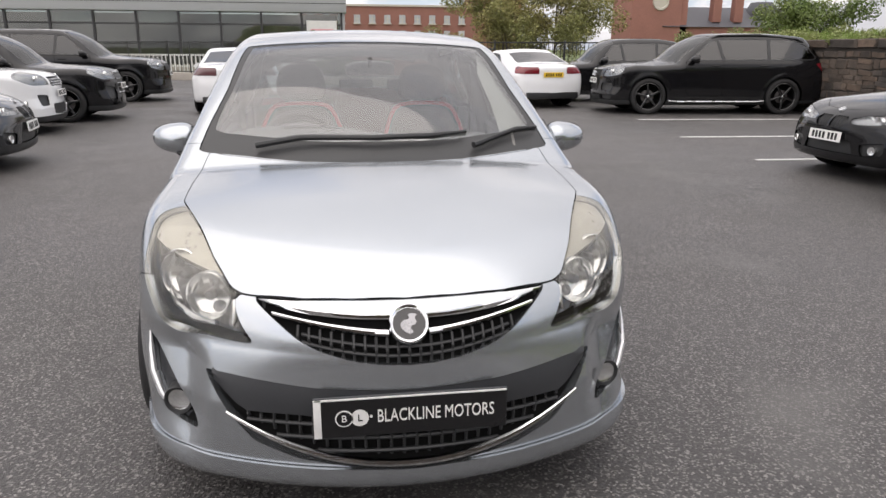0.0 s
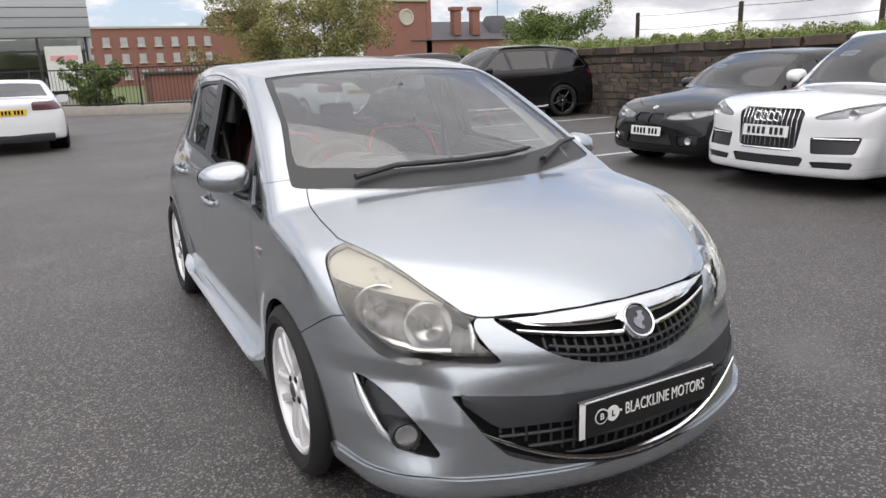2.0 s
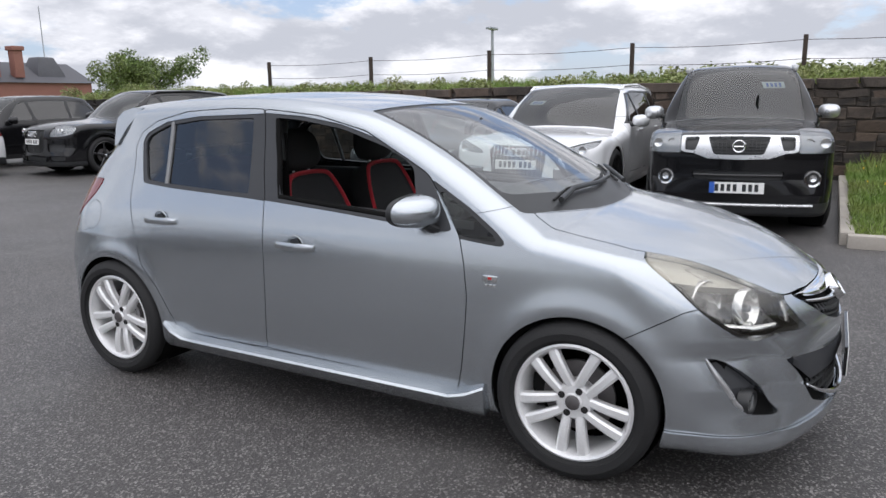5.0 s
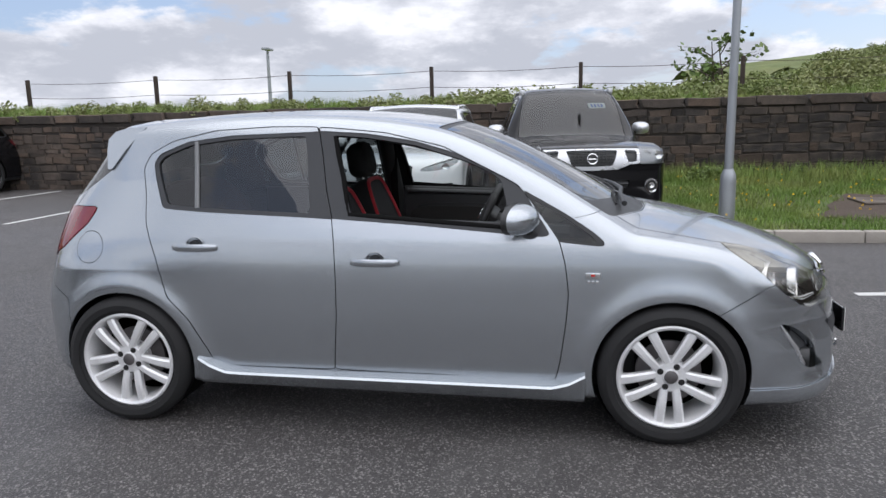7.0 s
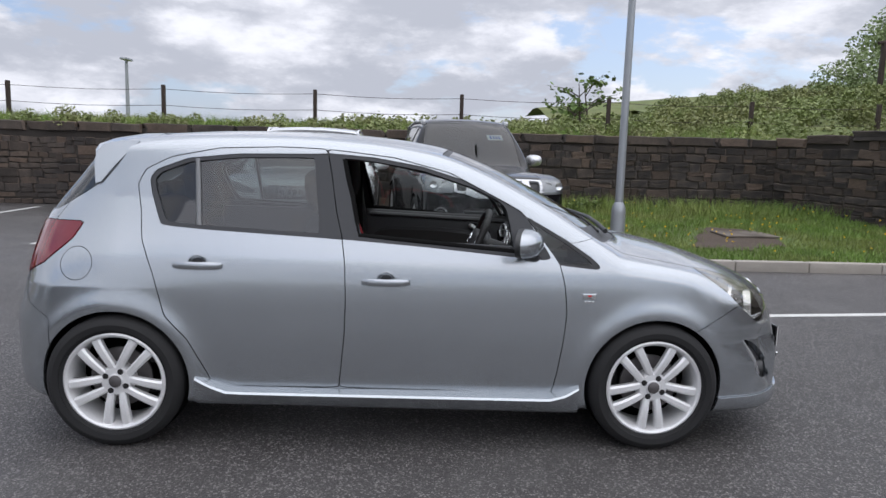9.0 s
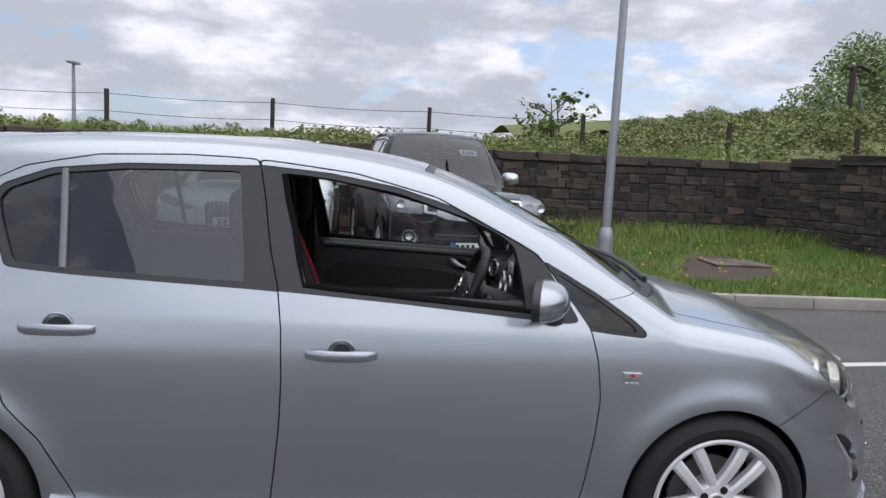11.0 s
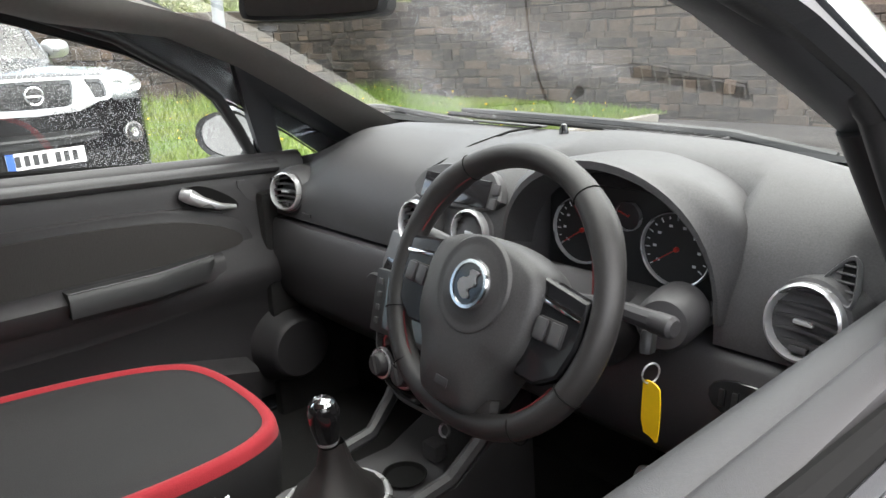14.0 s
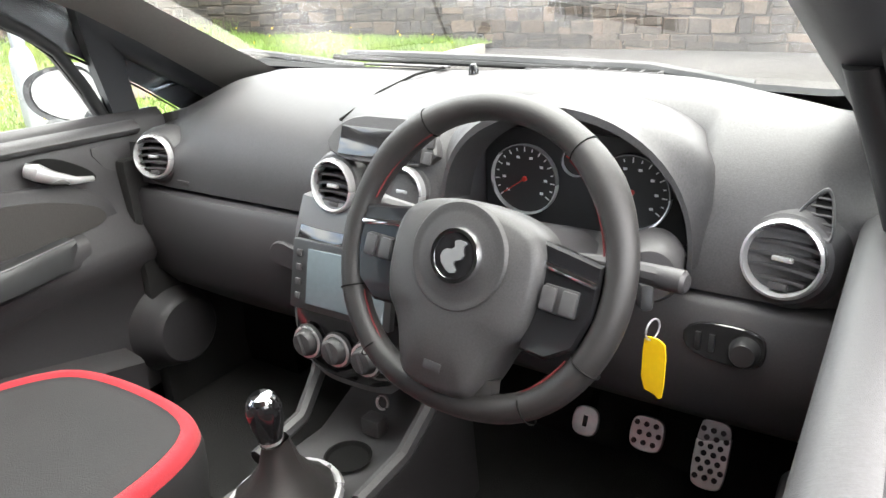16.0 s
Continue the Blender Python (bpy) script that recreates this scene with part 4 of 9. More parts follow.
def headlights():
    """Clear lens over a dark bezel, a pale upper reflector and two bowls."""
    top, field = cut(lamp_mesh, lambda v: 0.782 - v[:, 2] + 0.20 * (v[:, 1] + 0.40), 0.002)
    for side in (0, 1):
        flip = 1 if side == 0 else -1
        h = panel("headlight", field, HS, LAMP_DARK, corsa, "large clouded swept-back headlight", side, 0.03, lift=-0.095)
        panel("upper_reflector", top, HS, LAMP_HAZE, h, "pale upper reflector", side, 0.03, lift=-0.020)
        lens = panel("lens", lamp_mesh, HS, LAMP_GLASS, h, "clear lens, clouded along the top", side, 0.014, lift=0.001)
        lens.visible_shadow = False
        for (x, y, z), r, out in (((-0.655, -0.425, 0.700), 0.074, 0.55), ((-0.560, -0.560, 0.672), 0.066, 0.35)):
            m = look((x * flip, y, z), (x * flip + out * flip * -1.0, y - 1.0, z + 0.10)) @ pose(0, 0, 0, 180, 0, 0)
            g = Geo()
            prof = [(r * math.sin(a), -r * 0.62 * math.cos(a)) for a in np.linspace(0.15, 1.5, 9)]
            g.lathe(prof + [(r * 1.06, 0.004), (r * 1.10, 0.0), (r * 1.10, -0.03)], m, 32)
            bowl = part("reflector", g, LAMP_BOWL, h, "silver reflector bowl")
            part("bulb", Geo().lathe([(0.0, 0.004), (0.012, 0.001), (0.016, -0.010), (0.016, -0.05)], m, 14), LAMP_DARK, bowl)
            for k in range(3):
                u = (k - 1) * r * 0.5
                part("facet", Geo().box((u, -r * 0.60, -r * 0.30), (0.003, r * 0.6, r * 0.34), 0.001, m), LAMP_BOWL, bowl)
        # slim bright edge between the bowls and the grey inner tip
        part("bezel", Geo().tube([(-0.475 * flip, -0.655, 0.690), (-0.470 * flip, -0.668, 0.655), (-0.478 * flip, -0.680, 0.620)], [0.006, 0.011, 0.006], 8), LAMP_BOWL, h)
        part("bezel", Geo().tube([(-0.70 * flip, -0.40, 0.645), (-0.665 * flip, -0.485, 0.625), (-0.60 * flip, -0.575, 0.612), (-0.53 * flip, -0.645, 0.618)], [0.005, 0.009, 0.010, 0.006], 8), LAMP_BOWL, h)


headlights()


def nose_details():
    n = HS.normal
    def at(x, z, off=0.0):
        p = HS.cast(np.array([[x, 0.0, z]]), np.array([[0, -1.0, 0]]))
        q = n(p)
        return Vector(p[0] + q[0] * off)

    def strip(name, line, half, off, material, label=""):
        """A bar laid along the nose; line: (x, z) from side to side."""
        g = Geo()
        rings = []
        for (x, z), h in zip(line, half):
            top, mid, low, back = at(x, z + h, off), at(x, z, off + 0.010), at(x, z - h, off), at(x, z, off - 0.03)
            rings.append([top, at(x, z + h * 0.6, off + 0.008), mid, at(x, z - h * 0.6, off + 0.008), low, back])
        g.loft(rings)
        return part(name, g, material, corsa, label)

    xs = np.linspace(-0.40, 0.40, 33)
    w = lambda x: np.clip(1 - (abs(x) / 0.41) ** 3, 0.08, 1)
    strip("chrome_bar", [(x, 0.688 + 0.012 * (1 - w(x))) for x in xs], [0.021 * w(x) for x in xs], -0.002, CHROME, "polished chrome bar under the bonnet edge")
    for s in (-1, 1):
        xs2 = np.linspace(0.055, 0.365, 16) * s
        strip("chrome_wing", [(x, 0.636 + 0.17 * max(abs(x) - 0.05, 0) ** 1.35) for x in xs2], [0.0105 * (1 - 0.5 * abs(x) / 0.4) for x in xs2], -0.004, CHROME, "slim chrome grille bar")
    # grille bars
    for x in np.arange(-0.30, 0.301, 0.03):
        lo = 0.556 + 0.42 * abs(x) ** 2.0
        hi = 0.625 + 0.17 * max(abs(x) - 0.05, 0) ** 1.35
        if hi - lo > 0.012:
            g = Geo()
            g.tube([at(x, lo, -0.012), at(x, (lo + hi) / 2, -0.006), at(x, hi, -0.012)], 0.0045, 6)
            part("grille_bar", g, BLACK_TRIM, corsa)
    for k in (0.3, 0.65):
        g = Geo()
        pts = []
        for x in np.linspace(-0.29, 0.29, 21):
            lo = 0.556 + 0.42 * x * x
            hi = 0.625 + 0.17 * max(abs(x) - 0.05, 0) ** 1.35
            pts.append(at(x, lo + (hi - lo) * k, -0.010))
        g.tube(pts, 0.005, 6)
        part("grille_bar", g, BLACK_TRIM, corsa)
    # lower intake
    def low(x):
        return 0.268 + 0.60 * abs(x) ** 2.2
    xs = np.linspace(-0.50, 0.50, 35)
    g = Geo()
    g.tube([at(x, low(x) + 0.002, 0.010) for x in xs], [0.012 - 0.008 * (abs(x) / 0.5) ** 2 for x in xs], 8)
    part("chrome_lip", g, CHROME, corsa, "bright chrome strip along the lower intake")
    for x in np.arange(-0.45, 0.451, 0.036):
        lo = low(x) + 0.012
        if 0.40 - lo > 0.01:
            g = Geo()
            g.tube([at(x, lo, -0.02), at(x, (lo + 0.40) / 2, -0.014), at(x, 0.40, -0.02)], 0.005, 6)
            part("intake_bar", g, BLACK_TRIM, corsa)
    for z in (0.295, 0.335, 0.375):
        half = ((z - 0.262) / 0.60) ** (1 / 2.2) * 0.97
        g = Geo()
        g.tube([at(x, z, -0.016) for x in np.linspace(-half, half, 25)], 0.006, 6)
        part("intake_bar", g, BLACK_TRIM, corsa)
    # smooth dark band behind the plate
    g = Geo()
    rings = []
    for x in np.linspace(-0.54, 0.54, 37):
        t = 0.487 + 0.036 * (abs(x) / 0.55) ** 2
        b = max(0.405, 0.39 + (abs(x) - 0.44) * 0.9) if abs(x) > 0.3 else 0.402
        b = min(b, t - 0.006)
        rings.append([at(x, t, -0.003), at(x, (t + b) / 2, 0.004), at(x, b, -0.006), at(x, (t + b) / 2, -0.04)])
    g.loft(rings)
    part("intake_band", g, GREY_TRIM, corsa, "smooth dark grey bumper band")
    # badge
    c = at(0.0, 0.652, 0.012)
    d = Vector(n(np.array([tuple(c)]))[0])
    m = look(c, c - d)
    g = Geo()
    g.lathe([(0.0, 0.004), (0.040, 0.004), (0.045, 0.002), (0.046, 0.008), (0.051, 0.010), (0.055, 0.004), (0.055, -0.02)], m, 40)
    b = part("badge", g, CHROME, corsa, "round chrome bonnet badge")
    g = Geo()
    g.lathe([(0.0, 0.0055), (0.044, 0.0055), (0.044, 0.001)], m, 36)
    part("badge_field", g, GLOSS_BLACK, b)
    g = Geo()
    g.prism(rounded([(-0.026, -0.010), (-0.004, -0.030), (0.012, -0.026), (0.000, -0.010), (0.022, 0.000), (0.014, 0.016), (0.024, 0.026), (-0.004, 0.028), (0.002, 0.012), (-0.020, 0.008)], 1), 0.007, m @ pose(0, 0, 0.001))
    part("badge_emblem", g, DARK_CHROME, b)
    # plate
    plate = new("number_plate")
    plate.parent = corsa
    tagged(plate, "black dealer plate with white lettering and a white edge")
    m = Matrix.Translation((0.0, -0.885, 0.424)) @ pose(0, 0, 0, 90, 0, 0)
    part("backing", Geo().prism(rounded([(-0.262, -0.057), (0.262, -0.057), (0.262, 0.057), (-0.262, 0.057)], 0), 0.012, m @ pose(0, 0, -0.006), 0.002), PLATE_BLACK, plate)
    part("white_edge", Geo().box((-0.252, 0, 0.007), (0.02, 0.112, 0.003), 0.001, m), PLATE_WHITE, plate)
    part("white_rule", Geo().box((0.0, 0.0535, 0.007), (0.52, 0.005, 0.003), 0.001, m), PLATE_WHITE, plate)
    writing("lettering", "BLACKLINE MOTORS", 0.053, PLATE_WHITE, plate, m @ pose(0.066, -0.002, 0.0072), squeeze=0.64)
    for k, x in enumerate((-0.182, -0.140)):
        part("roundel", Geo().prism(circle(0.024, 24), 0.0016, m @ pose(x, -0.002, 0.006)), PLATE_WHITE, plate)
        if k == 0:
            part("roundel_field", Geo().prism(circle(0.0205, 24), 0.0026, m @ pose(x, -0.002, 0.006)), PLATE_BLACK, plate)
        writing("letter", "BL"[k], 0.028, PLATE_WHITE if k == 0 else PLATE_BLACK, plate, m @ pose(x, -0.002, 0.0088))
    part("roundel", Geo().prism(circle(0.004, 12), 0.0016, m @ pose(-0.110, 0.0, 0.006)), PLATE_WHITE, plate)
    # fog lamps
    for s in (-1, 1):
        c = Vector((0.664 * s, -0.592, 0.362))
        m = look(c, c + Vector((-0.25 * s, 1.0, 0)))
        g = Geo()
        g.lathe([(0.0, -0.012), (0.026, -0.008), (0.032, 0.0), (0.036, 0.008), (0.043, 0.010), (0.047, 0.0), (0.050, -0.03)], m, 28)
        f = part("fog_lamp", g, BLACK_TRIM, corsa, "round fog lamp in a black pocket")
        g = Geo()
        g.lathe([(0.0, -0.002), (0.028, 0.0), (0.033, 0.002), (0.034, -0.004)], m, 24)
        part("fog_lens", g, LAMP_BOWL, f, "small clear lens")
        g = Geo()
        pts = [at(0.760, 0.532), at(0.754, 0.480), at(0.745, 0.430), at(0.724, 0.374), at(0.690, 0.332)]
        g.tube([(x * s, y + 0.006, z) for x, y, z in pts], [0.004, 0.010, 0.012, 0.010, 0.004], 8)
        part("fog_trim", g, SATIN, corsa, "bright fog lamp trim")


nose_details()


def side_details():
    for s in (-1, 1):
        # sills
        g = Geo()
        rings = []
        for y in np.linspace(0.362, 2.15, 26):
            k = min(1, (y - 0.36) / 0.09 + 0.3) * min(1, (2.16 - y) / 0.10 + 0.3)
            lift = 0.05 * max(0, 1 - (y - 0.36) / 0.12) + 0.055 * max(0, (y - 2.0) / 0.15)
            zb = 0.180 + 0.016 * (y - 0.4)
            z0 = 0.262 + 0.02 * (y - 0.4) / 1.6 + lift
            rings.append([Vector((0.80 * s, y, z0 + 0.012)), Vector((0.824 * s, y, z0 + 0.009)), Vector(((0.830 + 0.034 * k) * s, y, z0 - 0.003)), Vector(((0.834 + 0.038 * k) * s, y, z0 - 0.012)),
                          Vector(((0.832 + 0.008 * k) * s, y, zb + 0.02)), Vector(((0.82) * s, y, zb)), Vector((0.74 * s, y, zb)), Vector((0.74 * s, y, z0))])
        g.loft([r if s < 0 else r[::-1] for r in rings])
        part("sill", g, PAINT, corsa, "silver side skirt", angle=25)
        # door handles with their cups
        for hy, hz in ((1.282, 0.798), (2.132, 0.858)):
            x = float(HS.cast(np.array([[0, hy, hz]]), np.array([[-1.0, 0, 0]]))[0, 0])
            h = new("door_handle")
            h.parent = corsa
            h.location = (abs(x) * s, hy, hz)
            g = Geo()
            rings = []
            for yy, o in [(-0.112, 0.002), (-0.104, 0.014), (-0.075, 0.026), (-0.02, 0.032), (0.03, 0.032), (0.080, 0.026), (0.104, 0.015), (0.113, 0.003)]:
                hh = 0.0170 if abs(yy) < 0.1 else 0.013
                rings.append([Vector((s * (o + 0.003), yy, hh * 0.5)), Vector((s * (o - 0.002), yy, hh)), Vector((s * (o - 0.012), yy, hh)), Vector((s * (o - 0.012), yy, -hh)), Vector((s * (o - 0.002), yy, -hh)), Vector((s * (o + 0.003), yy, -hh * 0.5))])
            g.loft([r if s < 0 else r[::-1] for r in rings])
            part("grip", g, PAINT, h)
            g = Geo()
            g.lathe([(0.0, -0.004), (0.03, -0.003), (0.042, 0.0), (0.045, 0.0015)], pose(0, 0.0, 0.002, 0, 90 * s, 0), 28)
            part("cup", g, PAINT, h, "silver hand cup")
            # grey half disc that paints the shade inside the silver cup
            g = Geo()
            g.lathe([(0.0, 0.0006), (0.020, 0.0010), (0.030, 0.0018)], pose(0, 0.0, 0.002, 0, 0, 0) @ pose(0, 0, 0, 90, 0, 90 if s > 0 else -90), 20, part=0.5)
            part("cup_hollow", g, GREY_TRIM, h, "dark half disc for the cup's shade above the grip")
            g = Geo()
            g.lathe([(0.0430, 0.001), (0.0448, 0.0026), (0.0466, 0.001)], pose(0, 0.0, 0.002, 0, 90 * s, 0), 28)
            part("cup_rim", g, PAINT, h)
        # small side badge
        if s < 0:
            x = float(HS.cast(np.array([[0, 0.335, 0.745]]), np.array([[-1.0, 0, 0]]))[0, 0])
            b = part("side_badge", Geo().box((x - 0.003, 0.335, 0.75), (0.008, 0.062, 0.024), 0.003), CHROME, corsa, "small chrome wing badge")
            part("badge_field", Geo().box((x - 0.0065, 0.335, 0.752), (0.003, 0.016, 0.010), 0.001), BADGE_RED, b)
            for k in range(3):
                part("badge_mark", Geo().box((x - 0.002, 0.318 + 0.017 * k, 0.722), (0.005, 0.012, 0.012), 0.002), CHROME, b)
        # door mirrors
        mir = new("door_mirror")
        mir.parent = corsa
        tagged(mir, "silver door mirror on a black foot")
        g = Geo()
        rings = []
        cx, cy, cz = 0.860 if s > 0 else -0.860, 0.635 if s < 0 else 0.515, 0.992
        for k in range(17):
            u = math.sin(math.pi / 2 * k / 16) * 0.9995
            yy = 0.03 - 0.098 * u
            r = max(1 - u ** 2.6, 0) ** 0.5
            ring = []
            for j in range(40):
                a = 2 * math.pi * j / 40
                ex, ez = math.cos(a), math.sin(a)
                ex, ez = math.copysign(abs(ex) ** 0.75, ex), math.copysign(abs(ez) ** 0.8, ez)
                ring.append(Vector((cx + s * (-0.01 * u) + 0.098 * r * ex * s, cy + yy + 0.03 * ex * r, cz + 0.064 * r * ez * (1 - 0.22 * ex) - 0.004 * u)))
            rings.append(ring if s < 0 else ring)
        g.loft(rings, caps=False)
        g.f = [q if s < 0 else q[::-1] for q in g.f]
        g.f.append(tuple(range(len(g.v) - 40, len(g.v))))
        part("mirror_shell", g, PAINT, mir)
        g = Geo()
        ring0, ring1, ring2 = [], [], []
        for j in range(40):
            a = 2 * math.pi * j / 40
            ex, ez = math.cos(a), math.sin(a)
            ex, ez = math.copysign(abs(ex) ** 0.75, ex), math.copysign(abs(ez) ** 0.8, ez)
            for ring, k, dy in ((ring0, 1.015, 0.028), (ring1, 1.0, 0.052), (ring2, 0.86, 0.046)):
                ring.append(Vector((cx + 0.098 * k * ex * s, cy + dy + 0.03 * ex, cz + 0.064 * k * ez * (1 - 0.22 * ex))))
        g.loft([ring0, ring1, ring2], caps=False)
        part("mirror_rim", g, BLACK_TRIM, mir)
        g = Geo()
        g.add([(p.x, p.y - 0.004, p.z) for p in ring2], [tuple(range(40))])
        part("mirror_glass", g, MIRROR, mir, "mirror glass")
        g = Geo()
        g.tube([(0.76 * s, 0.60, 0.915), (0.80 * s, 0.605, 0.922), (0.835 * s, 0.615, 0.940)], [0.042, 0.036, 0.03], 10, flat=0.55)
        part("mirror_foot", g, BLACK_TRIM, mir)


MIRROR = mat("mirror_glass", (0.85, 0.86, 0.87), 0.02, 1.0, var=0.02, rough_var=0.01)
side_details()


def roof_end():
    """Spoiler over the rear window, and wipers."""
    g = Geo()
    rings = []
    mid = ((2.45, 1.446), (2.56, 1.442), (2.66, 1.425), (2.73, 1.398), (2.744, 1.374), (2.725, 1.350), (2.64, 1.32), (2.50, 1.36))
    end = ((2.455, 1.403, 0.588), (2.54, 1.404, 0.578), (2.62, 1.385, 0.580), (2.650, 1.350, 0.598), (2.655, 1.295, 0.612), (2.643, 1.205, 0.640), (2.618, 1.210, 0.642), (2.548, 1.298, 0.628))
    for u in np.linspace(-1, 1, 33):
        e = min(1, max(0, (abs(u) - 0.70) / 0.30))
        e = e * e * (3 - 2 * e)
        rings.append([Vector((u * q[2], (1 - e) * (p[0] - 0.05 * u * u) + e * q[0], (1 - e) * (p[1] - 0.03 * u * u) + e * q[1])) for p, q in zip(mid, end)])
    g.loft(rings)
    part("spoiler", g, PAINT, corsa, "silver roof spoiler over the rear window", angle=30)

    def on(x, y, off):
        p = HS.cast(np.array([[x, y, 0.7]]), np.array([[0, 0, 1.0]]))
        return Vector(p[0] + HS.normal(p)[0] * off)
    for line, r in (([(-0.47, 0.190), (-0.30, 0.195), (-0.02, 0.165), (0.20, 0.185), (0.34, 0.225)], 0.011), ([(0.36, 0.15), (0.46, 0.22), (0.56, 0.29), (0.66, 0.335)], 0.010)):
        pts = [on(x, y, 0.022) for x, y in line]
        w = part("wiper", Geo().tube(pts, [r * 1.2] + [r] * (len(pts) - 2) + [r * 0.6], 8), BLACK_TRIM, corsa, "black windscreen wiper")
        part("blade", Geo().tube([p + Vector((0.01, 0.035, -0.004)) for p in pts], 0.006, 6), RUBBER, w)


roof_end()


# ---- cabin ----
DASH = mat("dash_plastic", (0.046, 0.0455, 0.0475), 0.52, 0, var=0.10, scale=4, fine=0.50, fine_scale=430, bump=0.12, bump_scale=800)
DASH_LOW = mat("lower_dash_plastic", (0.032, 0.031, 0.033), 0.5, 0, var=0.12, scale=4, fine=0.35, fine_scale=450, bump=0.10, bump_scale=800)
LEATHER = mat("wheel_leather", (0.021, 0.020, 0.0198), 0.46, 0, var=0.28, scale=14, fine=0.25, fine_scale=420, bump=0.14, bump_scale=900)
FABRIC = mat("black_seat_fabric", (0.025, 0.025, 0.026), 0.9, 0, var=0.12, scale=8, fine=0.3, fine_scale=420, bump=0.35, bump_scale=500)
FABRIC_SIDE = mat("black_seat_side", (0.012, 0.012, 0.013), 0.85, 0, var=0.12, scale=8, fine=0.2, fine_scale=420, bump=0.3, bump_scale=500)
FABRIC_RED = mat("red_seat_fabric", (0.36, 0.014, 0.024), 0.85, 0, var=0.08, scale=8, fine=0.2, fine_scale=420, bump=0.3, bump_scale=500, sheen=0.1)
FABRIC_DEEP = mat("deep_red_fabric", (0.055, 0.008, 0.011), 0.9, 0, var=0.12, scale=8, fine=0.2, fine_scale=420, bump=0.3, bump_scale=500)
DOOR_CLOTH = mat("door_cloth", (0.030, 0.028, 0.027), 0.9, 0, var=0.1, scale=6, fine=0.2, fine_scale=400, bump=0.25, bump_scale=450)
CARPET = mat("carpet", (0.010, 0.010, 0.010), 0.95, 0, var=0.25, scale=15, fine=0.4, fine_scale=300, bump=0.5, bump_scale=300)
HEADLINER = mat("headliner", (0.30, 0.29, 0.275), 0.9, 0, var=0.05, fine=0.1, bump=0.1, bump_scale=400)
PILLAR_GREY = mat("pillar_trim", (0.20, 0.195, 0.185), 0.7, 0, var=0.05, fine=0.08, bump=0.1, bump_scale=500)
SCREEN = mat("screen_glass", (0.12, 0.15, 0.165), 0.08, 0, var=0.05, coat=0.6)
TAG_YELLOW = mat("yellow_tag", (0.85, 0.55, 0.01), 0.4, 0, var=0.05)
DIAL_RED = mat("dial_red", (0.5, 0.03, 0.02), 0.4, 0)
DIAL_WHITE = mat("dial_white", (0.75, 0.76, 0.78), 0.5, 0)
BUTTON_GREY = mat("button_grey", (0.07, 0.07, 0.072), 0.4, 0.2, var=0.05)
STACK_GREY = mat("stack_grey", (0.085, 0.086, 0.089), 0.42, 0.1, var=0.06, fine=0.1, fine_scale=500, bump=0.05, bump_scale=700)
DOOR_TOP = mat("door_top_plastic", (0.036, 0.036, 0.038), 0.50, 0, var=0.12, scale=6, fine=0.45, fine_scale=400, bump=0.14, bump_scale=700)
WHEEL_PAD = mat("airbag_cover", (0.040, 0.0395, 0.0400), 0.48, 0, var=0.09, scale=6, fine=0.45, fine_scale=480, bump=0.10, bump_scale=850)
STITCH = mat("red_stitching", (0.12, 0.012, 0.014), 0.8, 0)


def pillow(outline, profile, m=None):
    """Rings of an outline (x, y), scaled and lifted: (scale, height) rows."""
    o = [Vector((a, b)) for a, b in outline]
    c = sum(o, Vector((0, 0))) / len(o)
    g = Geo()
    rings = []
    for s, h in profile:
        rings.append([(m or Matrix.Identity(4)) @ Vector((c.x + (p.x - c.x) * s, c.y + (p.y - c.y) * s, h)) for p in o])
    g.loft(rings, caps=False)
    if profile[-1][0] < 0.5:
        g.f.append(tuple(range(len(g.v) - len(o), len(g.v))))
    return g


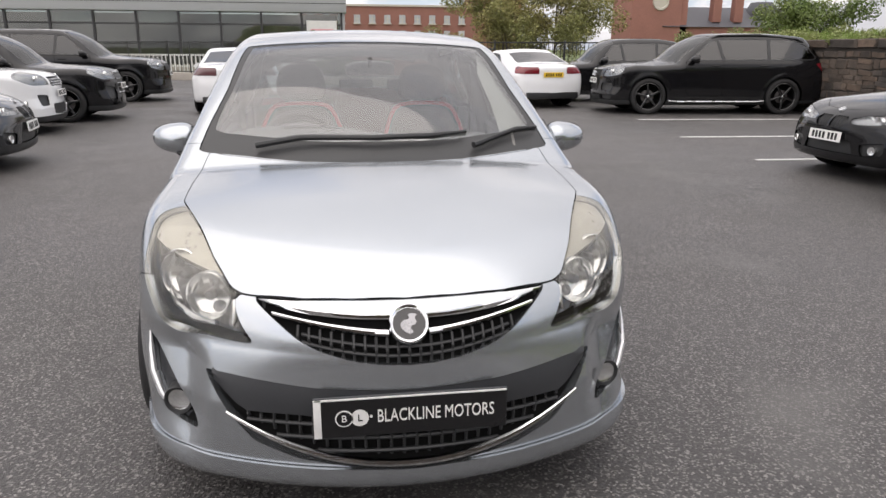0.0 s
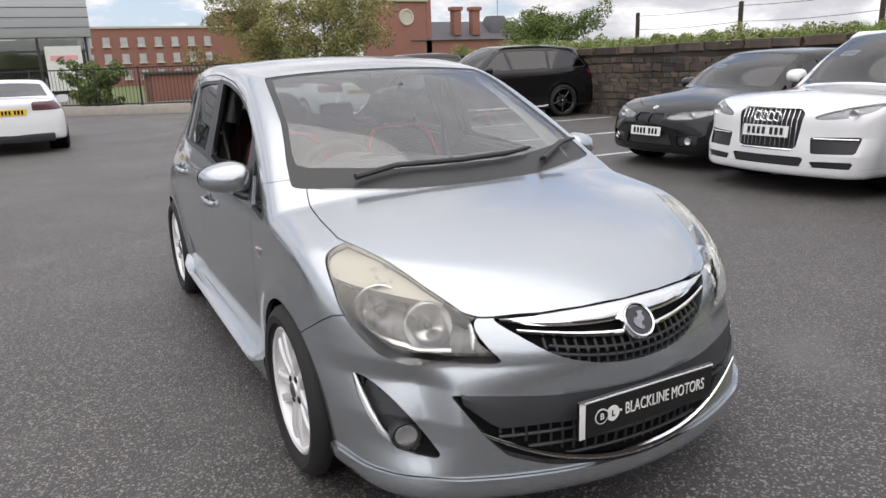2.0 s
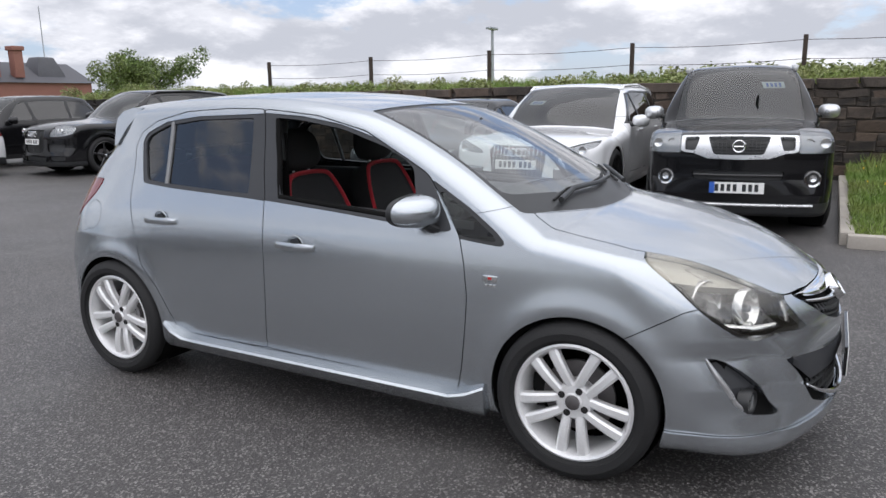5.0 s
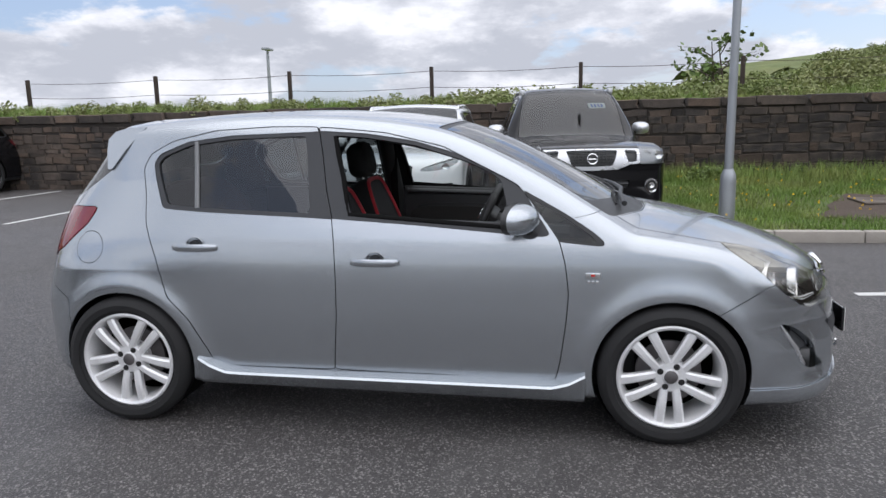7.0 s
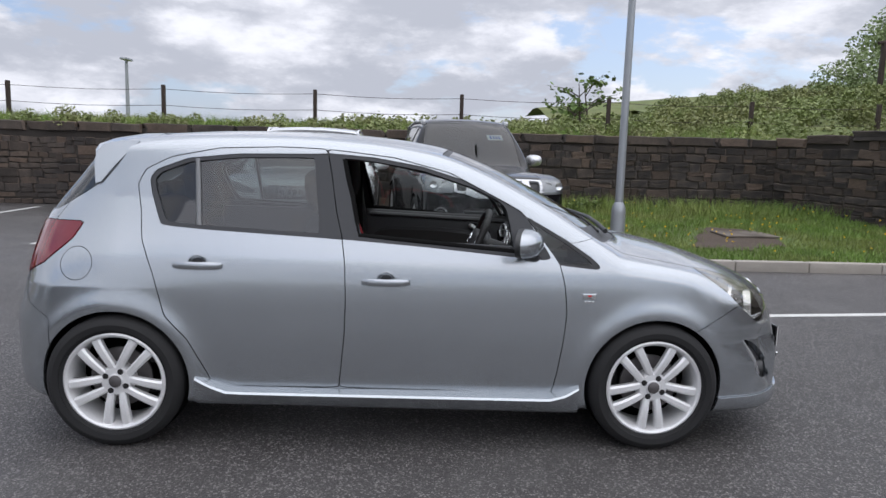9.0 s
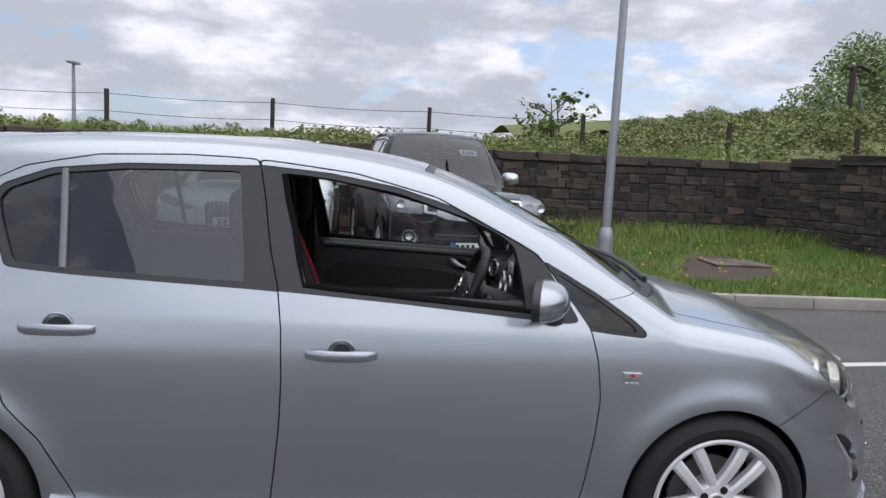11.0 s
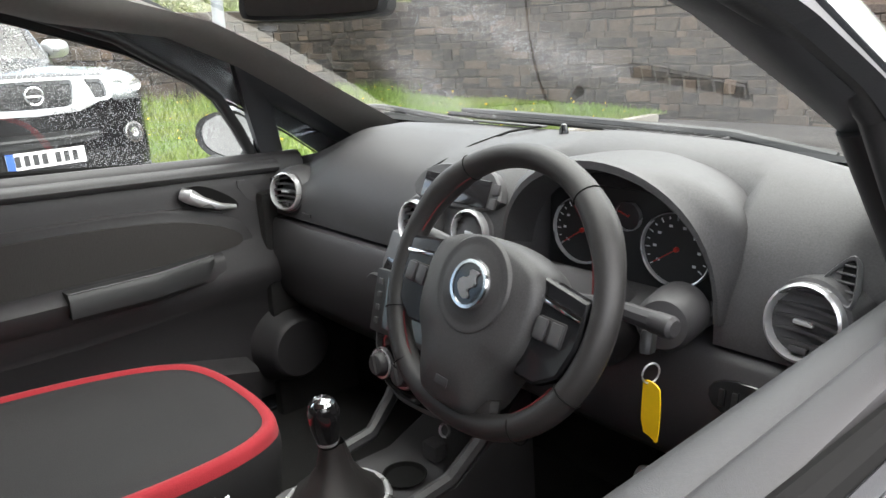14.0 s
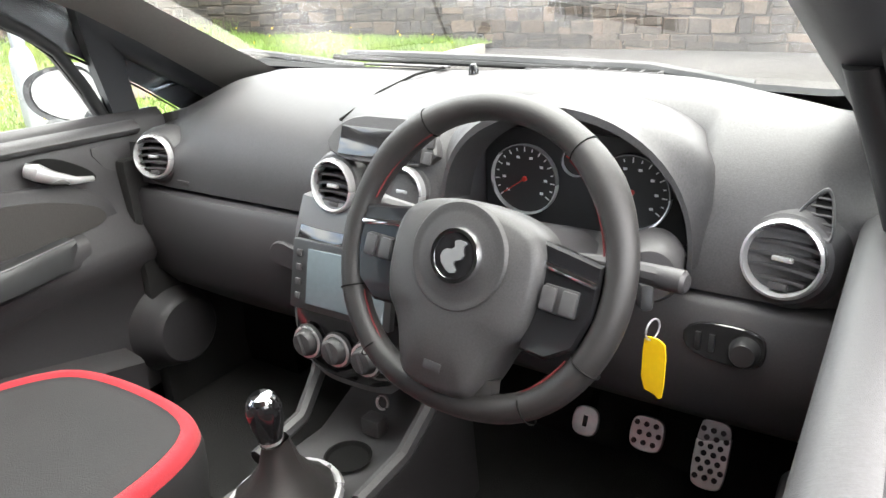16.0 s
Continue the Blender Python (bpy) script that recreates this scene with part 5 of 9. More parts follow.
def front_seat(x):
    seat = new("front_seat")
    seat.parent = corsa
    tagged(seat, "black cloth front seat with red side bolsters")
    o = rounded([(-0.23, 0.97), (-0.15, 0.885), (0.15, 0.885), (0.23, 0.97), (0.265, 1.18), (0.255, 1.46), (-0.255, 1.46), (-0.265, 1.18)], 3)
    m = pose(x, 0.0, 0.330, 4, 0, 0) @ pose(0, 0, 0.055)
    part("cushion_side", pillow(o, [(0.94, -0.10), (0.985, -0.02), (1.0, 0.05), (0.995, 0.085), (0.98, 0.10)], m), FABRIC_SIDE, seat, angle=75)
    part("cushion_bolster", pillow(o, [(0.98, 0.10), (0.965, 0.115), (0.935, 0.123), (0.90, 0.122), (0.875, 0.117)], m), FABRIC_RED, seat, "red cushion edge", angle=75)
    part("cushion", pillow(o, [(0.875, 0.117), (0.86, 0.114), (0.80, 0.116), (0.5, 0.108), (0.2, 0.104)], m), FABRIC, seat, "black cloth cushion", angle=75)
    o = rounded([(-0.24, 0.0), (0.24, 0.0), (0.265, 0.16), (0.25, 0.36), (0.19, 0.54), (0.12, 0.575), (-0.12, 0.575), (-0.19, 0.54), (-0.25, 0.36), (-0.265, 0.16)], 3)
    m = pose(x, 1.47, 0.53, 69, 0, 0)
    part("back_side", pillow(o, [(0.86, -0.09), (0.97, -0.06), (1.0, 0.0), (0.995, 0.035), (0.975, 0.055)], m), FABRIC_SIDE, seat, angle=75)
    part("back_bolster", pillow(o, [(0.975, 0.055), (0.96, 0.066), (0.935, 0.071), (0.905, 0.068), (0.88, 0.058)], m), FABRIC_RED, seat, "red backrest edge", angle=75)
    part("backrest", pillow(o, [(0.88, 0.058), (0.86, 0.052), (0.80, 0.050), (0.4, 0.042), (0.15, 0.042)], m), FABRIC, seat, "black cloth backrest", angle=75)
    part("back_cover", pillow(o, [(0.86, -0.09), (0.6, -0.10), (0.2, -0.10)], m), FABRIC_SIDE, seat, angle=75)
    o = rounded([(-0.125, 0.0), (0.125, 0.0), (0.145, 0.10), (0.10, 0.215), (-0.10, 0.215), (-0.145, 0.10)], 3)
    m = pose(x, 1.665, 1.075, 80, 0, 0)
    part("headrest", pillow(o, [(0.1, -0.070), (0.5, -0.068), (0.8, -0.058), (0.93, -0.04), (0.99, -0.015), (1.0, 0.005), (0.97, 0.03), (0.88, 0.050), (0.7, 0.060), (0.3, 0.064)], m), FABRIC, seat, "black headrest", angle=75)
    for s in (-1, 1):
        part("headrest_post", Geo().tube([(x + 0.06 * s, 1.655, 1.05), (x + 0.06 * s, 1.67, 1.10)], 0.007, 8), SATIN, seat)
    part("seat_base", Geo().box((x, 1.12, 0.33), (0.42, 0.5, 0.10), 0.02), UNDER, seat)


front_seat(-0.345)
front_seat(0.345)


def rear_bench():
    b = new("rear_bench")
    b.parent = corsa
    tagged(b, "black rear bench with a red and black back")
    o = rounded([(-0.60, 1.95), (0.60, 1.95), (0.60, 2.40), (-0.60, 2.40)], 2)
    part("cushion", pillow(o, [(1.0, 0.30), (1.0, 0.50), (0.97, 0.53), (0.3, 0.53)]), FABRIC, b)
    o = rounded([(-0.60, 0.0), (0.60, 0.0), (0.60, 0.60), (-0.60, 0.60)], 2)
    m = pose(0, 2.42, 0.52, 72, 0, 0)
    part("backrest", pillow(o, [(0.98, -0.05), (1.0, 0.0), (1.0, 0.05), (0.97, 0.07), (0.3, 0.07)], m), FABRIC_DEEP, b, "dark red rear backrest")
    for x in (-0.34, 0.0, 0.34):
        part("headrest", Geo().box((x, 2.60, 1.10), (0.24, 0.09, 0.13), 0.03), FABRIC, b)


rear_bench()


def air_vent(c, d, r, name="air_vent", slats=5, roll=0.0, silver=True):
    """A round vent at c that faces the way d."""
    v = new(name)
    v.parent = corsa
    tagged(v, "round air vent with a satin silver ring")
    m = look(c, Vector(c) - Vector(d)) @ pose(0, 0, 0, 0, 0, roll)
    v.matrix_basis = m
    g = Geo().lathe([(r * 0.84, -0.012), (r * 0.85, 0.004), (r * 0.90, 0.009), (r * 0.97, 0.007), (r, 0.0), (r * 1.0, -0.02)], None, 40)
    part("ring", g, SATIN, v)
    g = Geo().lathe([(r * 1.0, -0.004), (r * 1.10, -0.006), (r * 1.22, -0.016), (r * 1.32, -0.034), (r * 1.36, -0.06)], None, 40)
    part("shroud", g, DASH, v)
    g = Geo().lathe([(0.0, -0.035), (r * 0.8, -0.03), (r * 0.86, -0.01)], None, 32)
    part("well", g, UNDER, v)
    for i in range(slats):
        y = r * 1.5 * ((i + 0.5) / slats - 0.5)
        h = math.sqrt(max((r * 0.83) ** 2 - y * y, 0))
        n = 8
        g = Geo()
        rings = []
        for k in range(n + 1):
            x = -h + 2 * h * k / n
            bow = 0.004 * (1 - (x / (r * 0.83)) ** 2)
            rings.append([Vector((x, y + bow + 0.0035, -0.014)), Vector((x, y + bow + 0.002, -0.001)), Vector((x, y + bow - 0.002, -0.001)), Vector((x, y + bow - 0.0035, -0.014))])
        g.loft(rings)
        part("slat", g, DASH_LOW, v)
    part("tab", Geo().box((0, 0.0, 0.001), (r * 0.5, 0.006, 0.006), 0.002), SATIN if silver else DASH_LOW, v)
    part("wheel_tab", Geo().box((0, -r * 0.68, -0.002), (r * 0.45, r * 0.18, 0.008), 0.002), DASH_LOW, v)
    return v


def dashboard():
    dash = new("dashboard")
    dash.parent = corsa
    tagged(dash, "grained dark grey dashboard with round vents")
    # upper pad, lofted across the car
    g = Geo()
    rings = []
    for x in np.linspace(-0.735, 0.735, 121):
        a = abs(x)
        e = max(0, (a - 0.58) / 0.16)
        mid = math.exp(-((x - 0.0) / 0.13) ** 4)
        drv = 1 / (1 + math.exp((x + 0.02) / 0.03))
        base_y = 0.20 + 0.42 * x * x
        lift = 0.036 * math.exp(-((x + 0.315) / 0.25) ** 4)
        face = 0.575 + 0.05 * drv * min(1, max(0, 0.72 - a) / 0.1) + 0.045 * mid
        fall = min(1, max(0, (x - 0.42) / 0.26))
        drop = 0.028 * e * e + 0.075 * fall * fall * (3 - 2 * fall)
        low = 0.815 if x > 0 else 0.835
        prof = [(base_y - 0.10 - 0.16 * x * x, 0.985 - drop), (base_y, 1.020 - drop), (base_y + 0.08, 1.032 - drop + lift * 0.4), (0.42 + 0.12 * x * x, 1.030 - drop + lift), (face - 0.10, 1.012 - drop + lift),
                (face - 0.045, 0.985 - drop + lift * 0.8), (face - 0.012, 0.945 - drop + lift * 0.4), (face + 0.004, 0.90), (face + 0.012, 0.86), (face + 0.010, low), (face - 0.03, low - 0.006), (face - 0.14, low - 0.02)]
        # set back behind the dials
        if abs(x + 0.318) < 0.160:
            prof = [(min(y, 0.552), z) for y, z in prof]
        # stays under the windscreen
        prof = [(y, min(z, float(HS.cast(np.array([[x, y - 0.045, 0.7]]), np.array([[0, 0, 1.0]]))[0, 2]) - 0.022)) if y < 0.6 else (y, z) for y, z in prof]
        rings.append([Vector((x, y, z)) for y, z in prof])
    g.loft(rings, closed=False, caps=False)
    part("upper_pad", g, DASH, dash, "grained upper dash pad", angle=60)
    # lower passenger side with the glovebox, and the knee panel
    g = Geo()
    rings = []
    for x in np.linspace(0.13, 0.70, 20):
        b = 0.012 * math.sin((x - 0.13) / 0.57 * math.pi)
        rings.append([Vector((x, y + b, z)) for y, z in ((0.50, 0.806), (0.592, 0.806), (0.600, 0.795), (0.605, 0.72), (0.590, 0.62), (0.545, 0.565), (0.45, 0.54), (0.30, 0.55))])
    g.loft(rings, closed=False, caps=False)
    part("glovebox", g, DASH_LOW, dash, "closed glovebox lid", angle=50)
    part("glovebox_handle", Geo().prism(rounded([(-0.05, -0.018), (0.045, -0.03), (0.05, 0.0), (0.03, 0.022), (-0.03, 0.03)], 2), 0.008, pose(0.235, 0.611, 0.735, 90, 0, 180), 0.003), DASH_LOW, dash)
    g = Geo()
    rings = []
    for x in np.linspace(-0.715, -0.10, 20):
        b = 0.008 * math.sin((x + 0.715) / 0.615 * math.pi)
        rings.append([Vector((x, y + b, z)) for y, z in ((0.54, 0.828), (0.628, 0.828), (0.638, 0.818), (0.645, 0.74), (0.63, 0.66), (0.59, 0.625), (0.5, 0.62), (0.3, 0.66))])
    g.loft(rings, closed=False, caps=False)
    part("knee_panel", g, DASH_LOW, dash, "panel below the steering column", angle=50)
    # light switch panel
    m = pose(-0.550, 0.650, 0.775, 86, 0, 180) @ Matrix.Diagonal((0.70, 0.70, 0.8, 1))
    sp = part("switch_panel", Geo().prism(rounded([(-0.075, -0.03), (0.055, -0.042), (0.07, 0.0), (0.055, 0.04), (-0.075, 0.036)], 2), 0.006, m @ pose(0, 0, -0.002), 0.002), GLOSS_BLACK, dash)
    part("light_knob", Geo().lathe([(0.0, 0.022), (0.020, 0.022), (0.023, 0.018), (0.025, 0.006), (0.027, 0.0)], m @ pose(0.032, -0.002, 0.004), 24), BLACK_TRIM, dash, "round light switch")
    for k in (-0.048, -0.024):
        part("thumb_wheel", Geo().box((k, 0.0, 0.006), (0.010, 0.034, 0.006), 0.002, m), BLACK_TRIM, dash)
    # defroster slots and sensor
    for k in range(8):
        x = -0.165 - 0.028 * k
        lift = 0.036 * math.exp(-((x + 0.315) / 0.25) ** 4)
        m = pose(x, 0.392 + 0.002 * k, 1.030 + 0.85 * lift, 0, 0, -5)
        part("defroster", Geo().box((0, 0, 0.001), (0.028, 0.026, 0.006), 0.001, m), DASH_LOW, dash)
        part("defroster_slot", Geo().box((0, 0, 0.0035), (0.022, 0.017, 0.003), 0.0, m), UNDER, dash)
    part("defroster", Geo().box((0.17, 0.29, 1.038), (0.20, 0.02, 0.004), 0.001), DASH_LOW, dash)
    part("sun_sensor", Geo().lathe([(0.0, 0.012), (0.006, 0.010), (0.009, 0.0), (0.010, -0.01)], pose(-0.008, 0.327, 1.042), 14), GLOSS_BLACK, dash, "small black dome sensor")
    part("seam", Geo().tube([(0.075, 0.30, 1.039), (0.085, 0.38, 1.037), (0.10, 0.47, 1.020), (0.125, 0.555, 0.985)], 0.0025, 6), UNDER, dash)
    # instrument hood
    cx = -0.318
    g = Geo()
    outer, n = [], 28
    for u in (0.0, 0.03, 0.07, 0.12, 0.2, 0.3, 0.4, 0.7):
        k = min(1, u / 0.15)
        swell = k * k * (3 - 2 * k)
        a, zt, zb, y = 0.182 + 0.014 * swell, 1.058 - 0.012 * u, 0.865, 0.668 - 0.30 * u
        ring = []
        for j in range(n + 1):
            t = math.pi * j / n
            ring.append(Vector((cx - a * math.cos(t), y - 0.02 * (1 - math.sin(t)) * (1 - u), zb + (zt - zb) * math.sin(t) ** (0.8 - 0.38 * swell))))
        outer.append(ring)
    inner = []
    for u in (0.0, 0.5, 1.0):
        a, zt, zb, y = 0.176 - 0.010 * u, 1.047 - 0.016 * u, 0.868, 0.668 - 0.075 * u
        inner.append([Vector((cx - a * math.cos(math.pi * k / n), y - 0.02 * (1 - math.sin(math.pi * k / n)) * (1 - u), zb + (zt - zb) * math.sin(math.pi * k / n) ** 0.8)) for k in range(n + 1)])
    g.loft(outer[::-1] + inner, closed=False, caps=False)
    part("instrument_hood", g, DASH, dash, "arched hood over the dials", angle=60)
    part("cluster_sill", Geo().box((cx, 0.635, 0.866), (0.34, 0.10, 0.014), 0.005), DASH, dash)
    part("dial_plate", Geo().box((cx, 0.556, 0.925), (0.31, 0.006, 0.15), 0.001), BLACK_TRIM, dash)
    for dx, dz, r, rot in ((-0.230, 0.926, 0.051, 215), (-0.392, 0.926, 0.052, 215), (-0.312, 0.962, 0.021, 160)):
        m = pose(dx, 0.562, dz, 90, 0, 180)
        d = new("dial")
        d.parent = dash
        d.matrix_basis = m
        part("dial_ring", Geo().lathe([(r, 0.0), (r * 1.01, 0.007), (r * 1.045, 0.008), (r * 1.07, 0.004), (r * 1.07, 0.0)], None, 36), SATIN, dash).matrix_basis = m
        part("dial_face", Geo().lathe([(0.0, 0.001), (r, 0.001), (r, 0.0)], None, 32), BLACK_TRIM, dash).matrix_basis = m
        a = radians(rot)
        g = Geo().box((r * 0.38, 0, 0.004), (r * 0.85, 0.0017, 0.002), 0.0005, pose(0, 0, 0, 0, 0, rot))
        g.lathe([(0.0, 0.006), (r * 0.07, 0.005), (r * 0.08, 0.001)], None, 14)
        part("needle", g, DIAL_RED, dash, "red needle").matrix_basis = m
        if r > 0.03:
            g = Geo()
            for k in range(17):
                g.box((r * 0.88, 0, 0.002), (r * (0.14 if k % 2 == 0 else 0.08), 0.0016, 0.0008), 0, pose(0, 0, 0, 0, 0, 215 - 250 * k / 16))
            part("dial_marks", g, DIAL_WHITE, dash).matrix_basis = m
            for k in range(8):
                b = radians(215 - 250 * k / 7)
                part("numeral_bar", Geo().box((r * 0.66 * math.cos(b), r * 0.66 * math.sin(b), 0.002), (0.0052, 0.0036, 0.0008)), DIAL_WHITE, dash).matrix_basis = m
        bpy.data.objects.remove(d)
    # display on top of the stack
    m = pose(-0.030, 0.634, 0.972, 66, 0, 180)
    part("display_frame", Geo().prism(rounded([(-0.125, -0.030), (0.105, -0.030), (0.085, 0.036), (0.03, 0.048), (-0.09, 0.042)], 2), 0.020, m @ pose(0, 0, -0.012), 0.004), DASH, dash)
    part("display", Geo().box((-0.005, 0.002, 0.009), (0.155, 0.046, 0.004), 0.002, m), GLOSS_BLACK, dash, "small dark display")
    for k in (-0.012, 0.012):
        part("display_button", Geo().box((0.086, k, 0.009), (0.014, 0.018, 0.006), 0.002, m), DASH_LOW, dash)
    # centre stack
    g = Geo()
    rings = []
    for z, y, hw in ((0.875, 0.655, 0.125), (0.82, 0.680, 0.128), (0.74, 0.700, 0.128), (0.66, 0.712, 0.124), (0.605, 0.718, 0.108), (0.575, 0.712, 0.075)):
        rings.append([Vector((x * hw + 0.02, y - 0.012 * abs(x) ** 3, z)) for x in np.linspace(-1, 1, 13)] + [Vector((0.02 + hw, y - 0.12, z)), Vector((0.02 - hw, y - 0.12, z))])
    g.loft(rings)
    part("centre_console_face", g, STACK_GREY, dash, "grey edged control panel", angle=50)
    g = Geo()
    rings = []
    for z, y, hw in ((0.832, 0.676, 0.113), (0.81, 0.688, 0.115), (0.74, 0.704, 0.115), (0.66, 0.716, 0.112), (0.612, 0.722, 0.098), (0.588, 0.716, 0.068)):
        rings.append([Vector((x * hw + 0.02, y - 0.008 * abs(x) ** 3, z)) for x in np.linspace(-1, 1, 13)] + [Vector((0.02 + hw, y - 0.1, z)), Vector((0.02 - hw, y - 0.1, z))])
    g.loft(rings)
    part("stack_face", g, GLOSS_BLACK, dash, "", angle=50)
    m = pose(0.02, 0.704, 0.762, 76, 0, 180)
    part("radio", Geo().box((0, 0, 0.004), (0.206, 0.116, 0.014), 0.004, m), BLACK_TRIM, dash, "double height touch screen radio")
    part("radio_screen", Geo().box((0.012, 0.0, 0.012), (0.158, 0.092, 0.003), 0.001, m), SCREEN, dash, "dim grey touch screen")
    for k in range(4):
        part("radio_button", Geo().box((-0.086, 0.036 - 0.024 * k, 0.012), (0.011, 0.011, 0.004), 0.002, m), BUTTON_GREY, dash)
    for k in range(3):
        mm = pose(0.094 - 0.062 * k, 0.722, 0.646, 82, 0, 180)
        part("heater_knob", Geo().lathe([(0.0, 0.020), (0.018, 0.020), (0.021, 0.017), (0.023, 0.006), (0.027, 0.004), (0.030, 0.006), (0.031, 0.0)], mm, 28), DASH, dash, "round heater control")
        part("knob_ring", Geo().lathe([(0.0235, 0.005), (0.0245, 0.008), (0.0275, 0.008), (0.0285, 0.004)], mm, 28), SATIN, dash)
        part("knob_grip", Geo().box((0, 0, 0.022), (0.007, 0.036, 0.008), 0.003, mm @ pose(0, 0, 0, 0, 0, 25)), DASH_LOW, dash)
    air_vent((0.068, 0.652, 0.902), (0.05, 1.0, 0.12), 0.045, roll=0)
    air_vent((-0.072, 0.655, 0.912), (0.0, 1.0, 0.12), 0.040, roll=0)
    air_vent((-0.598, 0.639, 0.895), (0.18, 1.0, 0.22), 0.048)
    air_vent((0.597, 0.600, 0.882), (-0.28, 1.0, 0.15), 0.046)
    # small side vent
    m = pose(-0.628, 0.614, 0.947, 54, 0, 172)
    o = rounded([(-0.006, 0.030), (0.004, 0.032), (0.013, 0.004), (0.021, -0.032), (0.012, -0.034), (-0.023, -0.008), (-0.024, 0.0)], 2)
    sv = part("side_vent", pillow(o, [(1.0, -0.012), (1.0, 0.003), (0.93, 0.005), (0.84, 0.003), (0.82, -0.004), (0.3, -0.004)], m), STACK_GREY, dash, "triangular side window vent")
    part("vent_mouth", pillow(o, [(0.82, -0.003), (0.2, -0.003)], m), UNDER, sv)
    for h, x0, x1 in ((0.018, -0.008, 0.007), (0.008, -0.013, 0.010), (-0.002, -0.016, 0.012), (-0.012, -0.008, 0.014), (-0.021, 0.002, 0.016)):
        part("vent_slat", Geo().box(((x0 + x1) / 2, h, 0.0), (x1 - x0, 0.0028, 0.004), 0.0006, m), DASH_LOW, sv)
    part("airbag_mark", Geo().box((0.52, 0.597, 0.835), (0.035, 0.004, 0.010), 0.002), DASH_LOW, dash)


dashboard()


def steering():
    sw = new("steering_wheel")
    sw.parent = corsa
    tagged(sw, "black leather steering wheel with gloss black spokes")
    m = look((-0.321, 0.870, 0.930), (-0.321 - 0.05, 0.870 - 1.0, 0.930 - 0.42)) @ pose(0, 0, 0, 0, 0, -3)
    sw.matrix_basis = m
    R = 0.167
    g = Geo()
    rings = []
    for i in range(72):
        a = 2 * math.pi * i / 72
        deg = math.degrees(a) % 360
        thick = 0.0158 + 0.003 * (math.exp(-((deg - 40) / 14) ** 2) + math.exp(-((deg - 140) / 14) ** 2))
        c = Vector((R * math.cos(a), R * math.sin(a), 0.0))
        d = Vector((math.cos(a), math.sin(a), 0))
        flat = 0.02 * max(0, -math.sin(a)) ** 6
        c = c - d * flat * 0.6
        rings.append([c + d * thick * math.cos(t) + Vector((0, 0, thick * 1.1 * math.sin(t))) for t in np.linspace(0, 2 * math.pi, 14, endpoint=False)])
    g.loft(rings, loop=True)
    part("rim", g, LEATHER, sw, "perforated leather rim")
    for deg in (55, 125, 205, 232, 308, 335):
        a = radians(deg)
        c, d = Vector((R * math.cos(a), R * math.sin(a), 0)), Vector((math.cos(a), math.sin(a), 0))
        part("rim_seam", Geo().tube([c + d * 0.0171 * math.cos(t) + Vector((0, 0, 0.0186 * math.sin(t))) for t in np.linspace(0, 2 * math.pi, 16)], 0.0009, 5), UNDER, sw)
    for s in (-1, 1):
        g = Geo()
        pts = [Vector(((R - 0.0165) * math.cos(a), (R - 0.0165) * math.sin(a), 0.006)) for a in np.radians(np.linspace(90 - s * 75, 90 - s * 35, 12))]
        g.tube(pts, 0.0012, 5)
        part("stitching", g, STITCH, sw, "red stitching")
        pts = [Vector(((R - 0.0165) * math.cos(a), (R - 0.0165) * math.sin(a), 0.006)) for a in np.radians(np.linspace(90 - s * 118, 90 - s * 150, 10))]
        part("stitching", Geo().tube(pts, 0.0012, 5), STITCH, sw, "red stitching")
    # airbag pad
    o = rounded([(-0.097, 0.036), (-0.060, 0.058), (0.0, 0.064), (0.060, 0.058), (0.097, 0.036), (0.094, -0.056), (0.066, -0.084), (0.052, -0.130), (0.036, -0.150), (-0.036, -0.150), (-0.052, -0.130), (-0.066, -0.084), (-0.094, -0.056)], 3)
    part("airbag_pad", pillow(o, [(0.92, -0.045), (1.0, -0.02), (1.0, 0.0), (0.985, 0.014), (0.95, 0.024), (0.88, 0.030), (0.4, 0.034), (0.1, 0.034)]), WHEEL_PAD, sw, "grained airbag cover", angle=50)
    part("pad_ring", Geo().lathe([(0.0, 0.0355), (0.046, 0.0355), (0.049, 0.0345), (0.053, 0.0355), (0.057, 0.0350), (0.060, 0.031)], pose(0, 0.002, 0), 48), WHEEL_PAD, sw)
    b = part("badge", Geo().lathe([(0.0, 0.037), (0.024, 0.037), (0.025, 0.040), (0.029, 0.040), (0.031, 0.036), (0.031, 0.03)], pose(0, 0.002, 0.001), 36), CHROME, sw, "round chrome badge")
    part("badge_field", Geo().lathe([(0.0, 0.0385), (0.0245, 0.0385), (0.0245, 0.036)], pose(0, 0.002, 0.001), 30), GLOSS_BLACK, sw)
    part("badge_emblem", Geo().prism(rounded([(-0.015, -0.006), (-0.002, -0.018), (0.008, -0.015), (0.0, -0.006), (0.013, 0.0), (0.008, 0.010), (0.014, 0.016), (-0.002, 0.017), (0.001, 0.007), (-0.012, 0.005)], 1), 0.003, pose(0, 0.002, 0.0395) @ Matrix.Diagonal((1.05, 1.05, 1, 1))), BAR_GREY, sw)
    part("pad_mark", Geo().box((0.0, -0.118, 0.0335), (0.022, 0.010, 0.001), 0.0003), DASH_LOW, sw)
